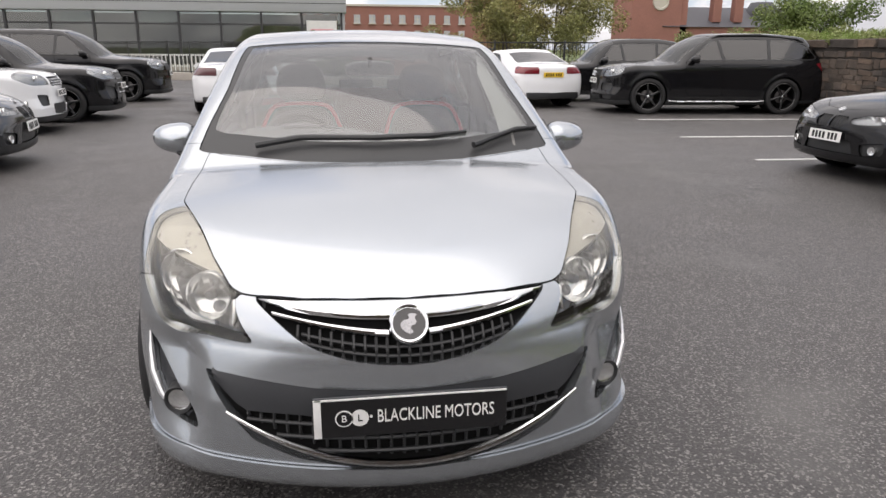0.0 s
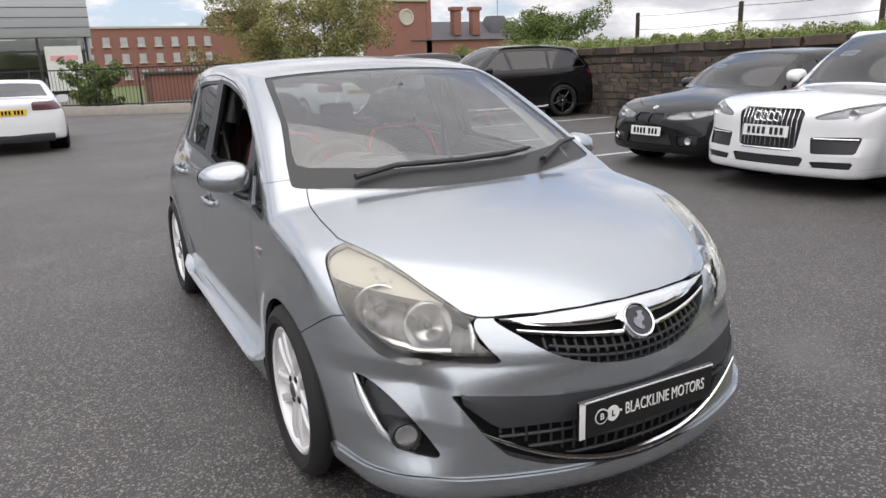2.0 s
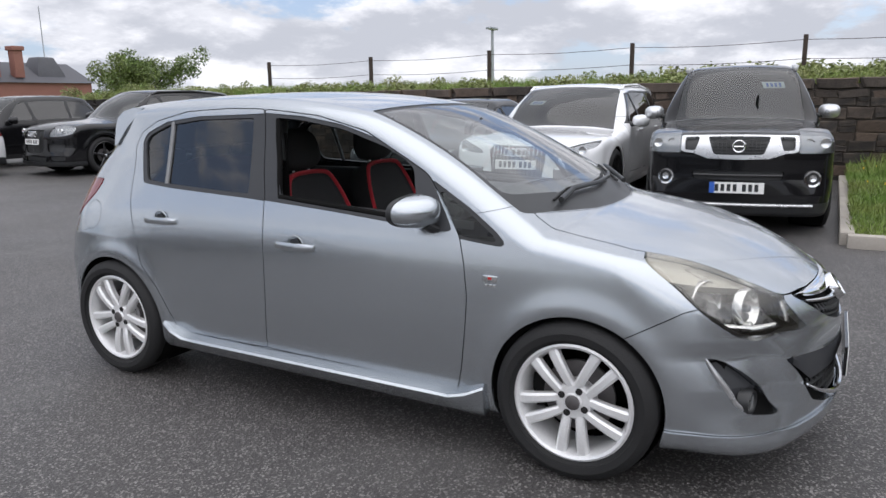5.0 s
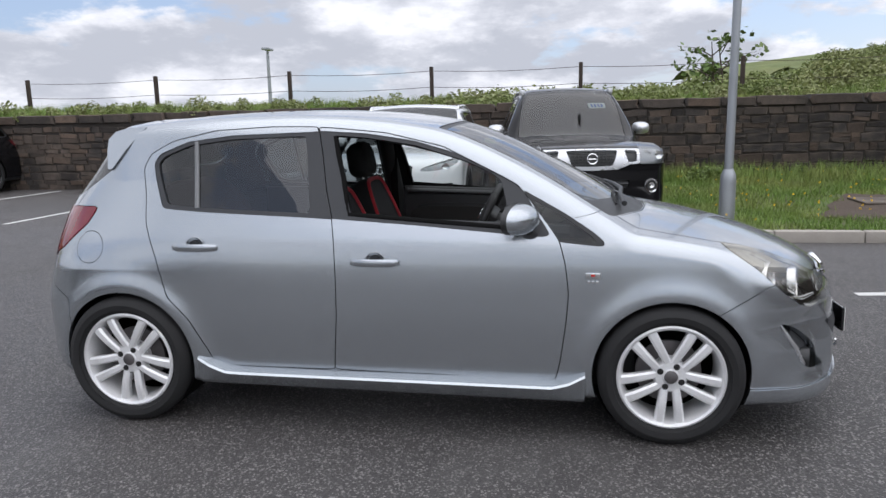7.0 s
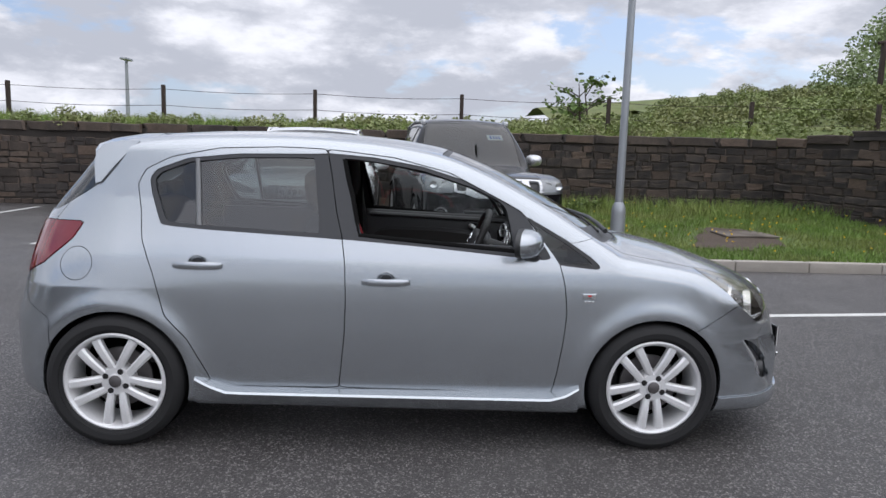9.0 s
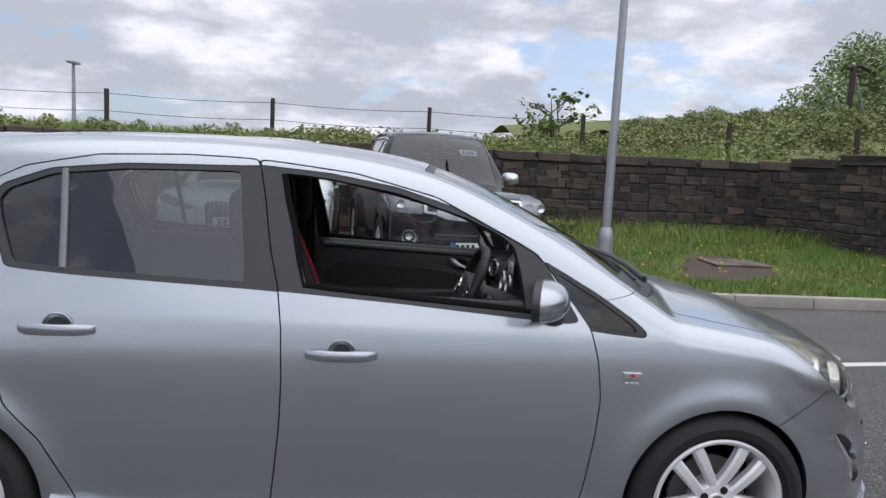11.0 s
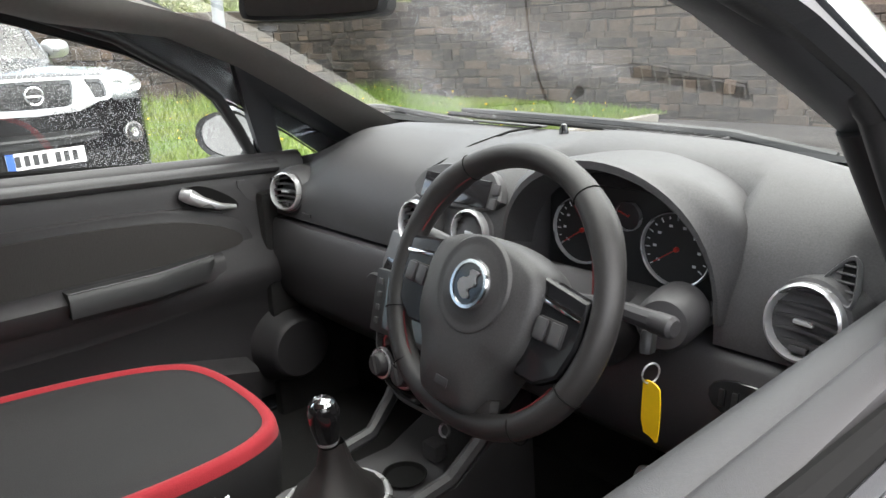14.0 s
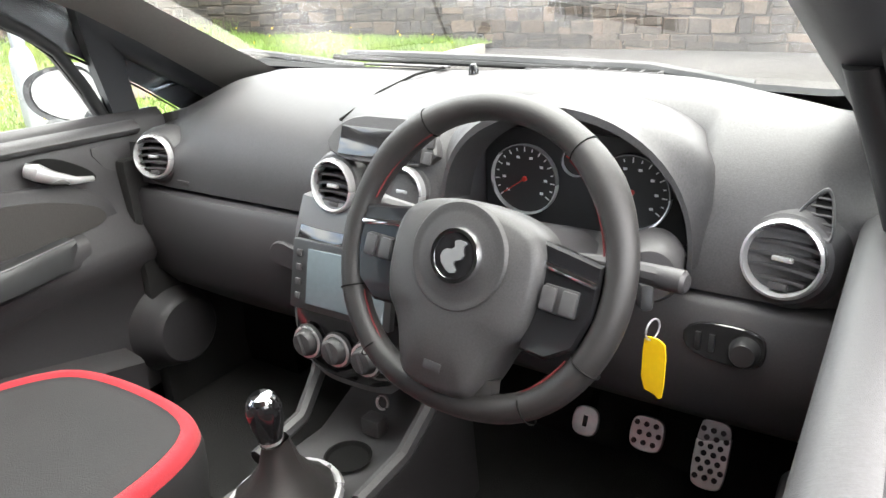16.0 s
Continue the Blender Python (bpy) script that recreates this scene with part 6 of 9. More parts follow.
    for s in (-1, 1):
        o = [(s * 0.084, 0.040), (s * 0.150, 0.030), (s * 0.152, -0.020), (s * 0.140, -0.058), (s * 0.112, -0.076), (s * 0.082, -0.074)]
        sp = part("spoke", Geo().prism(o if s > 0 else o[::-1], 0.020, pose(0, 0, -0.006), 0.004), PLATE_BLACK, sw, "gloss black spoke")
        part("button_pad", Geo().box((s * 0.116, -0.014, 0.0155), (0.038, 0.028, 0.005), 0.003, None), DASH_LOW, sw)
        for k in (-1, 1):
            part("button", Geo().box((s * 0.116 + k * 0.011, -0.014, 0.020), (0.016, 0.024, 0.004), 0.002), BUTTON_GREY, sw)
        part("spoke_trim", Geo().box((s * 0.116, 0.030, 0.015), (0.062, 0.007, 0.005), 0.002, pose(0, 0, 0, 0, 0, -8 * s)), CHROME, sw)
    for s in (-1, 1):
        part("lower_spoke", Geo().tube([(s * 0.040, -0.120, -0.004), (s * 0.045, -0.145, -0.006), (s * 0.050, -0.162, -0.006)], [0.024, 0.022, 0.018], 10, flat=0.7), LEATHER, sw)
    part("lower_web", Geo().box((0, -0.150, -0.010), (0.09, 0.03, 0.024), 0.008), LEATHER, sw)
    # column, stalks and ignition
    col = new("steering_column")
    col.parent = corsa
    part("cowl", Geo().tube([m @ Vector((0, -0.01, -0.03)), m @ Vector((0, -0.01, -0.12)), m @ Vector((0, -0.01, -0.24))], [0.052, 0.062, 0.066], 20), DASH_LOW, col)
    for s in (-1, 1):
        p = [m @ Vector((s * 0.05, 0.015, -0.075)), m @ Vector((s * 0.12, 0.028, -0.07)), m @ Vector((s * 0.185, 0.030, -0.062))]
        part("stalk", Geo().tube(p, [0.011, 0.010, 0.012], 10), DASH_LOW, col, "black column stalk")
        d = (p[2] - p[1]).normalized()
        part("stalk_knob", Geo().tube([p[2] - d * 0.012, p[2], p[2] + d * 0.022, p[2] + d * 0.026], [0.010, 0.0125, 0.0125, 0.009], 12), DASH_LOW, col)
    k = Vector((-0.473, 0.735, 0.886))
    part("ignition_housing", Geo().lathe([(0.0, 0.004), (0.014, 0.004), (0.016, 0.0), (0.030, -0.002), (0.036, -0.012), (0.038, -0.08)], look(k, k - Vector((-0.25, 1.0, 0.1))), 24), DASH_LOW, col)


steering()


def ignition_key():
    key = thing("ignition_key", "car key in the ignition with a yellow plastic tag", "key")
    part("blade", Geo().box((0, 0, 0), (0.004, 0.03, 0.008), 0.001, pose(-0.480, 0.752, 0.886)), SATIN, key)
    part("fob", Geo().box((0, 0.0, 0), (0.014, 0.045, 0.028), 0.005, pose(-0.496, 0.782, 0.890, 20, 0, 22)), BLACK_TRIM, key, "black key head")
    ring = [Vector((-0.512, 0.800, 0.862)) + Vector((0.004 * math.cos(a), 0.011 * math.cos(a), 0.012 * math.sin(a))) for a in np.linspace(0, 2 * math.pi, 20)]
    part("key_ring", Geo().tube(ring, 0.0012, 6), SATIN, key)
    o = rounded([(-0.014, -0.060), (0.006, -0.062), (0.008, -0.066), (0.014, -0.062), (0.014, 0.0), (0.006, 0.006), (-0.010, 0.006), (-0.014, 0.0)], 1)
    part("tag", Geo().prism(o, 0.0018, pose(-0.517, 0.803, 0.848, 90, 0, 165)), TAG_YELLOW, key, "bright yellow tag")


ignition_key()


def far_pillar_rings(upper):
    """The passenger's pillar trim, from the dash up to the roof."""
    rings = []
    for a, b in (((0.498, 0.250, 1.008), (0.676, 0.255, 0.952)), ((0.505, 0.330, 1.052), (0.664, 0.330, 0.998)), ((0.506, 0.390, 1.084), (0.655, 0.400, 1.040)), ((0.505, 0.500, 1.144), (0.638, 0.512, 1.106)),
                 ((0.498, 0.597, 1.195), (0.620, 0.635, 1.172)), ((0.494, 0.74, 1.262), (0.604, 0.790, 1.236))):
        a, b = Vector(a), Vector(b)
        inward = Vector((-0.5, 0.25, -0.2))
        ring = [a + Vector((0.05, -0.03, -0.012)), a, a.lerp(b, 0.15) + inward * 0.010, a.lerp(b, 0.45) + inward * 0.018, a.lerp(b, 0.75) + inward * 0.014, b]
        rings.append(ring[::-1])
    return rings + upper[6:]


def quarter_frame():
    """Black inner frame round the passenger's quarter window, with the post behind it."""
    outer = [Vector(p) for p in ((0.672, 0.235, 0.938), (0.655, 0.400, 1.046), (0.622, 0.640, 1.178), (0.690, 0.588, 1.090), (0.735, 0.535, 0.960), (0.748, 0.510, 0.900), (0.735, 0.330, 0.905))]
    hole = [Vector(p) for p in ((0.716, 0.272, 0.936), (0.706, 0.395, 1.010), (0.698, 0.508, 1.074), (0.716, 0.496, 1.030), (0.738, 0.470, 0.955), (0.748, 0.450, 0.914), (0.740, 0.345, 0.918))]
    g = Geo()
    deep = Vector((0.05, -0.015, 0.0))
    mid = [a.lerp(b, 0.5) + Vector((-0.010, 0.004, 0)) for a, b in zip(outer, hole)]
    g.loft([[p + deep for p in outer], outer, mid, hole, [p + deep for p in hole]], caps=False)
    part("quarter_frame", g, GREY_TRIM, corsa, "dark inner frame of the quarter window", angle=40)


def window_seal(s):
    """Inner frame of the front window, with the quarter post or frame ahead of it."""
    pts = []
    for y, z in [(1.50, 1.360), (1.345, 1.350), (1.12, 1.314), (0.88, 1.240)] + ([(0.765, 1.190), (0.715, 1.150), (0.693, 1.06), (0.676, 0.955)] if s < 0 else [(0.71, 1.146), (0.650, 1.102), (0.594, 1.025), (0.548, 0.950), (0.538, 0.925)]):
        p = HS.cast(np.array([[0, y, z]]), np.array([[-1.0, 0, 0]]))[0]
        pts.append(Vector(((abs(p[0]) - 0.034) * s, y, z)))
    part("window_seal", Geo().tube(pts, 0.018 if s < 0 else 0.012, 12), BLACK_TRIM, corsa)
    if s > 0:
        quarter_frame()
        return
    a0, a1 = Vector((-0.722, 0.595, 0.93)), Vector((-0.650, 0.675, 1.130))
    part("quarter_post", Geo().tube([a0, a0.lerp(a1, 0.5), a1], [0.030, 0.024, 0.022], 16, flat=0.7), BLACK_TRIM, corsa)


def door_cards():
    for s in (-1, 1):
        d = new("door_card")
        d.parent = corsa
        tagged(d, "black moulded door trim with cloth inset")
        g = Geo()
        rings = []
        for y in np.linspace(0.48, 1.50, 30):
            zb = 0.945 + 0.036 * (y - 0.6)
            f = min(1, max(0, (y - 0.48) / 0.08))
            rings.append([Vector((s * x, y, z)) for x, z in ((0.765, zb - 0.02), (0.752, zb + 0.012), (0.725, zb + 0.014), (0.705, zb - 0.004), (0.700, zb - 0.06), (0.695, 0.80), (0.690, 0.76), (0.675 - 0.02 * f, 0.70), (0.672 - 0.02 * f, 0.66), (0.690, 0.62), (0.695, 0.50), (0.69, 0.40), (0.71, 0.32))])
        g.loft([r if s < 0 else r[::-1] for r in rings], closed=False, caps=False)
        part("card", g, DASH_LOW, d, angle=60)
        part("sill_cap", Geo().tube([(s * (0.716 if s > 0 else 0.710), y, 0.928 + 0.036 * (y - 0.6)) for y in np.linspace(0.56, 1.48, 10)], 0.034 if s > 0 else 0.042, 14, flat=0.5), DASH if s > 0 else DOOR_TOP, d)
        # moulded panel with a rounded front, cloth inset above the arm rest
        o = rounded([(0.70, 0.838), (0.85, 0.872), (1.15, 0.882), (1.47, 0.878), (1.47, 0.600), (1.00, 0.598), (0.78, 0.618), (0.645, 0.655), (0.618, 0.700), (0.630, 0.760)], 2)
        rows = [[Vector((s * (x + 0.004 * (k > 1)), c[0] + (p[0] - c[0]) * sc, c[1] + (p[1] - c[1]) * sc)) for p in o] for k, (x, sc) in enumerate(((0.704, 1.0), (0.694, 0.997), (0.688, 0.985), (0.686, 0.97))) for c in [(1.05, 0.74)]]
        part("moulding", Geo().loft(rows if s > 0 else rows[::-1]), DASH_LOW, d, "rounded door moulding", angle=40)
        o = rounded([(0.70, 0.800), (0.85, 0.846), (1.15, 0.860), (1.46, 0.858), (1.46, 0.745), (1.00, 0.742), (0.72, 0.748), (0.672, 0.762)], 2)
        rows = [[Vector((s * x, p[0], p[1])) for p in o] for x in (0.692, 0.681, 0.679)]
        g = Geo().loft(rows if s > 0 else rows[::-1])
        part("cloth_inset", g, DOOR_CLOTH, d, "brown grey cloth inset")
        # loudspeaker bulge
        part("speaker", Geo().lathe([(0.0, 0.014), (0.074, 0.014), (0.082, 0.008), (0.086, -0.004), (0.098, -0.03), (0.115, -0.06)], pose(s * 0.640, 0.575, 0.462, 0, -90 * s, 0), 36), DASH_LOW, d, "round door loudspeaker")
        window_seal(s)
        if s < 0:
            continue
        # arm rest with its black pull
        g = Geo()
        rings = []
        for y in np.linspace(0.74, 1.44, 20):
            k = min(1, (y - 0.72) / 0.20)
            rings.append([Vector((s * x, y, z)) for x, z in ((0.69, 0.748), (0.672 - 0.030 * k, 0.744), (0.662 - 0.042 * k, 0.730), (0.664 - 0.036 * k, 0.690), (0.69, 0.655 + 0.02 * (1 - k)))])
        g.loft(rings, closed=True)
        part("arm_rest", g, DASH_LOW, d, angle=50)
        rings = []
        for y in np.linspace(0.775, 1.10, 14):
            k = min(1, (y - 0.765) / 0.03)
            x = 0.668 - 0.052 * min(1, (y - 0.72) / 0.20)
            rings.append([Vector((s * (x + dx), y, 0.752 + dz * k)) for dx, dz in ((0.03, 0.0), (-0.004, 0.0), (-0.012, -0.012), (-0.010, -0.050), (0.03, -0.056))])
        part("pull_handle", Geo().loft(rings), BLACK_TRIM, d, "black pull handle", angle=40)
        part("pull_trim", Geo().tube([(s * (0.664 - 0.052 * min(1, (y - 0.72) / 0.20)), y, 0.753) for y in np.linspace(0.775, 1.10, 10)], 0.0022, 6), BUTTON_GREY, d)
        # release lever in its cup, tweeter cover
        o = rounded([(0.815, 0.905), (0.760, 0.912), (0.690, 0.872), (0.668, 0.845), (0.690, 0.838), (0.760, 0.848), (0.810, 0.875)], 2)
        rows = [[Vector((s * x, p[0], p[1])) for p in o] for x in (0.705, 0.6965)]
        part("lever_cup", Geo().loft(rows if s > 0 else rows[::-1]), UNDER, d)
        lv = [Vector((s * 0.690, 0.812, 0.898)), Vector((s * 0.676, 0.800, 0.892)), Vector((s * 0.670, 0.775, 0.876)), Vector((s * 0.672, 0.730, 0.858)), Vector((s * 0.680, 0.690, 0.850))]
        part("release_lever", Geo().tube(lv, [0.013, 0.016, 0.012, 0.007, 0.005], 12, flat=1.1), SATIN, d, "chrome release lever")
        o = rounded([(0.680, 0.905), (0.640, 0.905), (0.600, 0.852), (0.640, 0.846)], 1)
        rows = [[Vector((s * x, p[0], p[1])) for p in o] for x in (0.71, 0.6975)]
        part("tweeter", Geo().loft(rows if s > 0 else rows[::-1]), DASH, d)
        # pocket
        g = Geo()
        rings = []
        for y in np.linspace(0.70, 1.45, 16):
            k = 0.06 * min(1, (y - 0.70) / 0.25)
            rings.append([Vector((s * 0.70, y, 0.46 + k)), Vector((s * 0.640, y, 0.45 + k)), Vector((s * 0.628, y, 0.44 + k)), Vector((s * 0.64, y, 0.32)), Vector((s * 0.70, y, 0.30))])
        g.loft(rings)
        part("door_pocket", g, DASH_LOW, d)


door_cards()


def pillars_and_roof():
    """Inner trim of the windscreen pillars, centre pillars and the roof lining."""
    v, t = HS.grid(-0.25, 2.6, 0.04)
    v2, t2 = clip((v, t), np.maximum(1.36 - v[:, 2] - 0.10 * np.clip(v[:, 1] - 2.2, 0, 1), np.maximum(1.06 - v[:, 1] + 0.15 * v[:, 0] ** 2, v[:, 1] - 2.55)))
    panel("roof_lining", (v2, t2), HS, HEADLINER, corsa, "pale grey roof lining", 2, 0.0, lift=-0.03)
    for s in (-1, 1):
        rings = []
        for (x0, y0), (y1, z1) in zip(((-0.672, 0.30), (-0.650, 0.36), (-0.632, 0.45), (-0.598, 0.58), (-0.575, 0.73), (-0.555, 0.88), (-0.537, 0.995), (-0.52, 1.10), (-0.50, 1.30), (-0.49, 1.50)),
                                      ((0.33, 0.925), (0.40, 0.965), (0.50, 1.035), (0.62, 1.108), (0.75, 1.172), (0.90, 1.242), (1.03, 1.281), (1.14, 1.308), (1.33, 1.345), (1.52, 1.362))):
            a = HS.cast(np.array([[x0, y0, 0.75]]), np.array([[0, 0, 1.0]]))
            b = HS.cast(np.array([[0, y1, z1 + (0.012 if s > 0 else 0)]]), np.array([[-1.0, 0, 0]]))
            a, b = Vector((a - HS.normal(a) * 0.016)[0]), Vector((b - HS.normal(b) * 0.030)[0])
            inward = Vector((0.62, 0.15, -0.55))
            ring = [a, a.lerp(b, 0.12) + inward * 0.018, a.lerp(b, 0.38) + inward * 0.042, a.lerp(b, 0.7) + inward * 0.040, a.lerp(b, 0.95) + inward * 0.016, b]
            rings.append([Vector((q.x * -s, q.y - (0.03 if s > 0 else 0), q.z - (0.012 if s > 0 else 0))) for q in (ring if s < 0 else ring[::-1])])
        if s > 0:
            rings = far_pillar_rings(rings)
        # same trim on both sides; the driver's gets darker grey in place of shade
        part("front_pillar", Geo().loft(rings), PILLAR_GREY if s > 0 else GREY_TRIM, corsa, "pale grey windscreen pillar trim" if s > 0 else "windscreen pillar trim, coloured dark for its shaded side", angle=60)
        part("kick_panel", Geo().box((s * 0.69, 0.36, 0.56), (0.04, 0.44, 0.62), 0.012), CARPET, corsa)
        pts = []
        for y, z in ((1.52, 0.40), (1.51, 0.95), (1.53, 1.15), (1.555, 1.37)):
            p = HS.cast(np.array([[0, y, z]]), np.array([[-1.0, 0, 0]]))[0]
            pts.append(Vector(((abs(p[0]) - 0.085) * s, y, z)))
        part("centre_pillar", Geo().tube(pts, [0.06, 0.055, 0.05, 0.045], 12), BLACK_TRIM, corsa)
        belt = [Vector((s * 0.60, 1.50, 1.28)), Vector((s * 0.605, 1.50, 1.0)), Vector((s * 0.62, 1.48, 0.5))]
        part("seat_belt", Geo().tube(belt, 0.022, 6, flat=0.1), UNDER, corsa, "black seat belt")
        # rear door trim
        part("rear_door_card", Geo().box((s * 0.715, 1.98, 0.68), (0.06, 0.82, 0.62), 0.02), DASH_LOW, corsa)


pillars_and_roof()


def cabin_floor():
    part("cabin_floor", Geo().box((0, 1.35, 0.245), (1.44, 2.4, 0.05), 0.01), CARPET, corsa, "black carpet")
    part("bulkhead", Geo().box((0, 0.20, 0.55), (1.40, 0.06, 0.68), 0.02, pose(0, 0, 0, 0, 0, 0)), CARPET, corsa)
    part("parcel_shelf", Geo().box((0, 2.72, 0.99), (1.0, 0.36, 0.02), 0.006), DASH_LOW, corsa)
    for x, w, h, y, z, holes in ((-0.285, 0.05, 0.055, 0.42, 0.428, 0), (-0.399, 0.060, 0.062, 0.42, 0.440, 1), (-0.512, 0.056, 0.115, 0.44, 0.452, 2)):
        p = new("pedal")
        p.parent = corsa
        tagged(p, "brushed metal pedal with rubber studs")
        m = pose(x, y, z, 62, 0, 180)
        part("pedal_plate", Geo().prism(fillet([(-w / 2, -h / 2), (w / 2, -h / 2), (w / 2, h / 2), (-w / 2, h / 2)], 0.012, 2), 0.008, m, 0.002), SATIN, p)
        n = 0
        if holes:
            for i in range(3):
                for j in range(3 if holes == 1 else 7):
                    xx, yy = (i - 1) * w * 0.28 + (0.004 if j % 2 else -0.003), -h * 0.4 + h * 0.8 * (j + 0.5) / (3 if holes == 1 else 7)
                    part("stud", Geo().lathe([(0.0, 0.010), (0.0045, 0.010), (0.005, 0.007)], m @ pose(xx, yy, 0), 10), RUBBER, p)
        else:
            part("stud", Geo().box((0, 0, 0.009), (0.008, 0.02, 0.003), 0.001, m), RUBBER, p)
        part("pedal_arm", Geo().tube([(x, y - 0.02, z), (x, y - 0.10, z + 0.10), (x, y - 0.12, z + 0.25)], 0.008, 8), UNDER, p)
    # tunnel and console
    con = new("centre_console")
    con.parent = corsa
    tagged(con, "grey plastic centre console with gear lever")
    g = Geo()
    rings = []
    for y, z, hw in ((0.52, 0.60, 0.09), (0.62, 0.515, 0.10), (0.72, 0.47, 0.105), (0.85, 0.475, 0.105), (0.95, 0.49, 0.10), (1.10, 0.47, 0.085), (1.40, 0.46, 0.08)):
        rings.append([Vector((x, y, zz)) for x, zz in ((-hw - 0.02, 0.26), (-hw, z - 0.02), (-hw + 0.012, z), (-hw + 0.03, z - 0.008), (hw - 0.03, z - 0.008), (hw - 0.012, z), (hw, z - 0.02), (hw + 0.02, 0.26))])
    g.loft(rings)
    part("console", g, DASH_LOW, con, angle=45)
    for s in (-1, 1):
        part("console_rail", Geo().tube([(s * 0.125, 0.655, 0.60), (s * 0.118, 0.69, 0.555), (s * 0.108, 0.75, 0.505), (s * 0.105, 0.86, 0.495)], 0.014, 8), DASH, con, "grey side rail")
    part("socket", Geo().box((-0.004, 0.690, 0.492), (0.038, 0.030, 0.034), 0.006), DASH, con)
    part("lighter_ring", Geo().lathe([(0.010, 0.0), (0.0105, 0.004), (0.0135, 0.004), (0.014, 0.0)], pose(-0.004, 0.662, 0.520, -70, 0, 0), 20), SATIN, con)
    part("cup_well", Geo().lathe([(0.0, -0.004), (0.034, -0.002), (0.038, 0.004), (0.041, 0.004)], pose(0.0, 0.76, 0.468), 24), UNDER, con)
    g = Geo()
    rings = []
    for k, (z, r) in enumerate(((0.492, 0.072), (0.505, 0.068), (0.53, 0.045), (0.56, 0.028), (0.60, 0.018))):
        rings.append([Vector((0.0 + r * math.cos(a) * (1 + 0.08 * (j % 2)), 0.905 + 1.15 * r * math.sin(a), z + 0.003 * math.sin(3 * a + k))) for j, a in enumerate(np.linspace(0, 2 * math.pi, 16, endpoint=False))])
    g.loft(rings, caps=False)
    part("gaiter", g, LEATHER, con, "leather gaiter")
    part("gaiter_ring", Geo().lathe([(0.070, 0.0), (0.074, 0.008), (0.080, 0.008), (0.084, 0.0)], pose(0, 0.905, 0.490) @ Matrix.Diagonal((1, 1.15, 1, 1)), 36), SATIN, con)
    mm = pose(0.0, 0.913, 0.60, -4, 0, 0)
    part("gear_knob", Geo().lathe([(0.0, 0.082), (0.016, 0.080), (0.022, 0.074), (0.026, 0.060), (0.025, 0.040), (0.019, 0.012), (0.017, 0.0), (0.0, 0.0)], mm, 24), GLOSS_BLACK, con, "black gear knob with chrome cap")
    part("knob_cap", Geo().lathe([(0.0, 0.0845), (0.015, 0.0828), (0.0195, 0.0785), (0.0205, 0.0775)], mm, 24), CHROME, con)
    part("knob_ring", Geo().lathe([(0.0178, 0.004), (0.0188, 0.006), (0.0188, 0.010), (0.0184, 0.012)], mm, 20), SATIN, con)
    part("handbrake", Geo().tube([(0.0, 1.38, 0.49), (0.0, 1.28, 0.525), (0.0, 1.15, 0.565), (0.0, 1.10, 0.58)], [0.022, 0.019, 0.020, 0.017], 12), GREY_TRIM, con, "grey handbrake lever")
    part("handbrake_button", Geo().tube([(0.0, 1.105, 0.578), (0.0, 1.085, 0.584)], 0.009, 10), CHROME, con)
    # rear view mirror
    r = new("rear_view_mirror")
    r.parent = corsa
    tagged(r, "black rear view mirror on the windscreen")
    mm = pose(0.0, 0.835, 1.285, 90, 0, 0) @ pose(0, 0, 0, 6, 22, 0)
    part("mirror_case", Geo().prism(rounded([(-0.125, -0.024), (-0.105, -0.034), (0.105, -0.034), (0.125, -0.024), (0.118, 0.03), (-0.118, 0.03)], 2), 0.03, mm @ pose(0, 0, -0.005), 0.008), BLACK_TRIM, r)
    part("mirror_pane", Geo().prism(rounded([(-0.112, -0.022), (-0.095, -0.029), (0.095, -0.029), (0.112, -0.022), (0.106, 0.025), (-0.106, 0.025)], 2), 0.002, mm @ pose(0, 0, -0.0075)), MIRROR, r)
    part("mirror_arm", Geo().tube([(0.0, 0.80, 1.29), (0.0, 0.77, 1.315), (0.0, 0.755, 1.325)], 0.010, 8), BLACK_TRIM, r)


cabin_floor()


# the cabin sits a little further forward in the body
for ob in corsa.children:
    if ob.name.split(".")[0] in ("front_seat", "dashboard", "air_vent", "steering_wheel", "steering_column", "door_card", "pedal", "centre_console"):
        ob.location.y -= 0.045
bpy.data.objects["ignition_key"].location = (0.012, -0.045, -0.006)


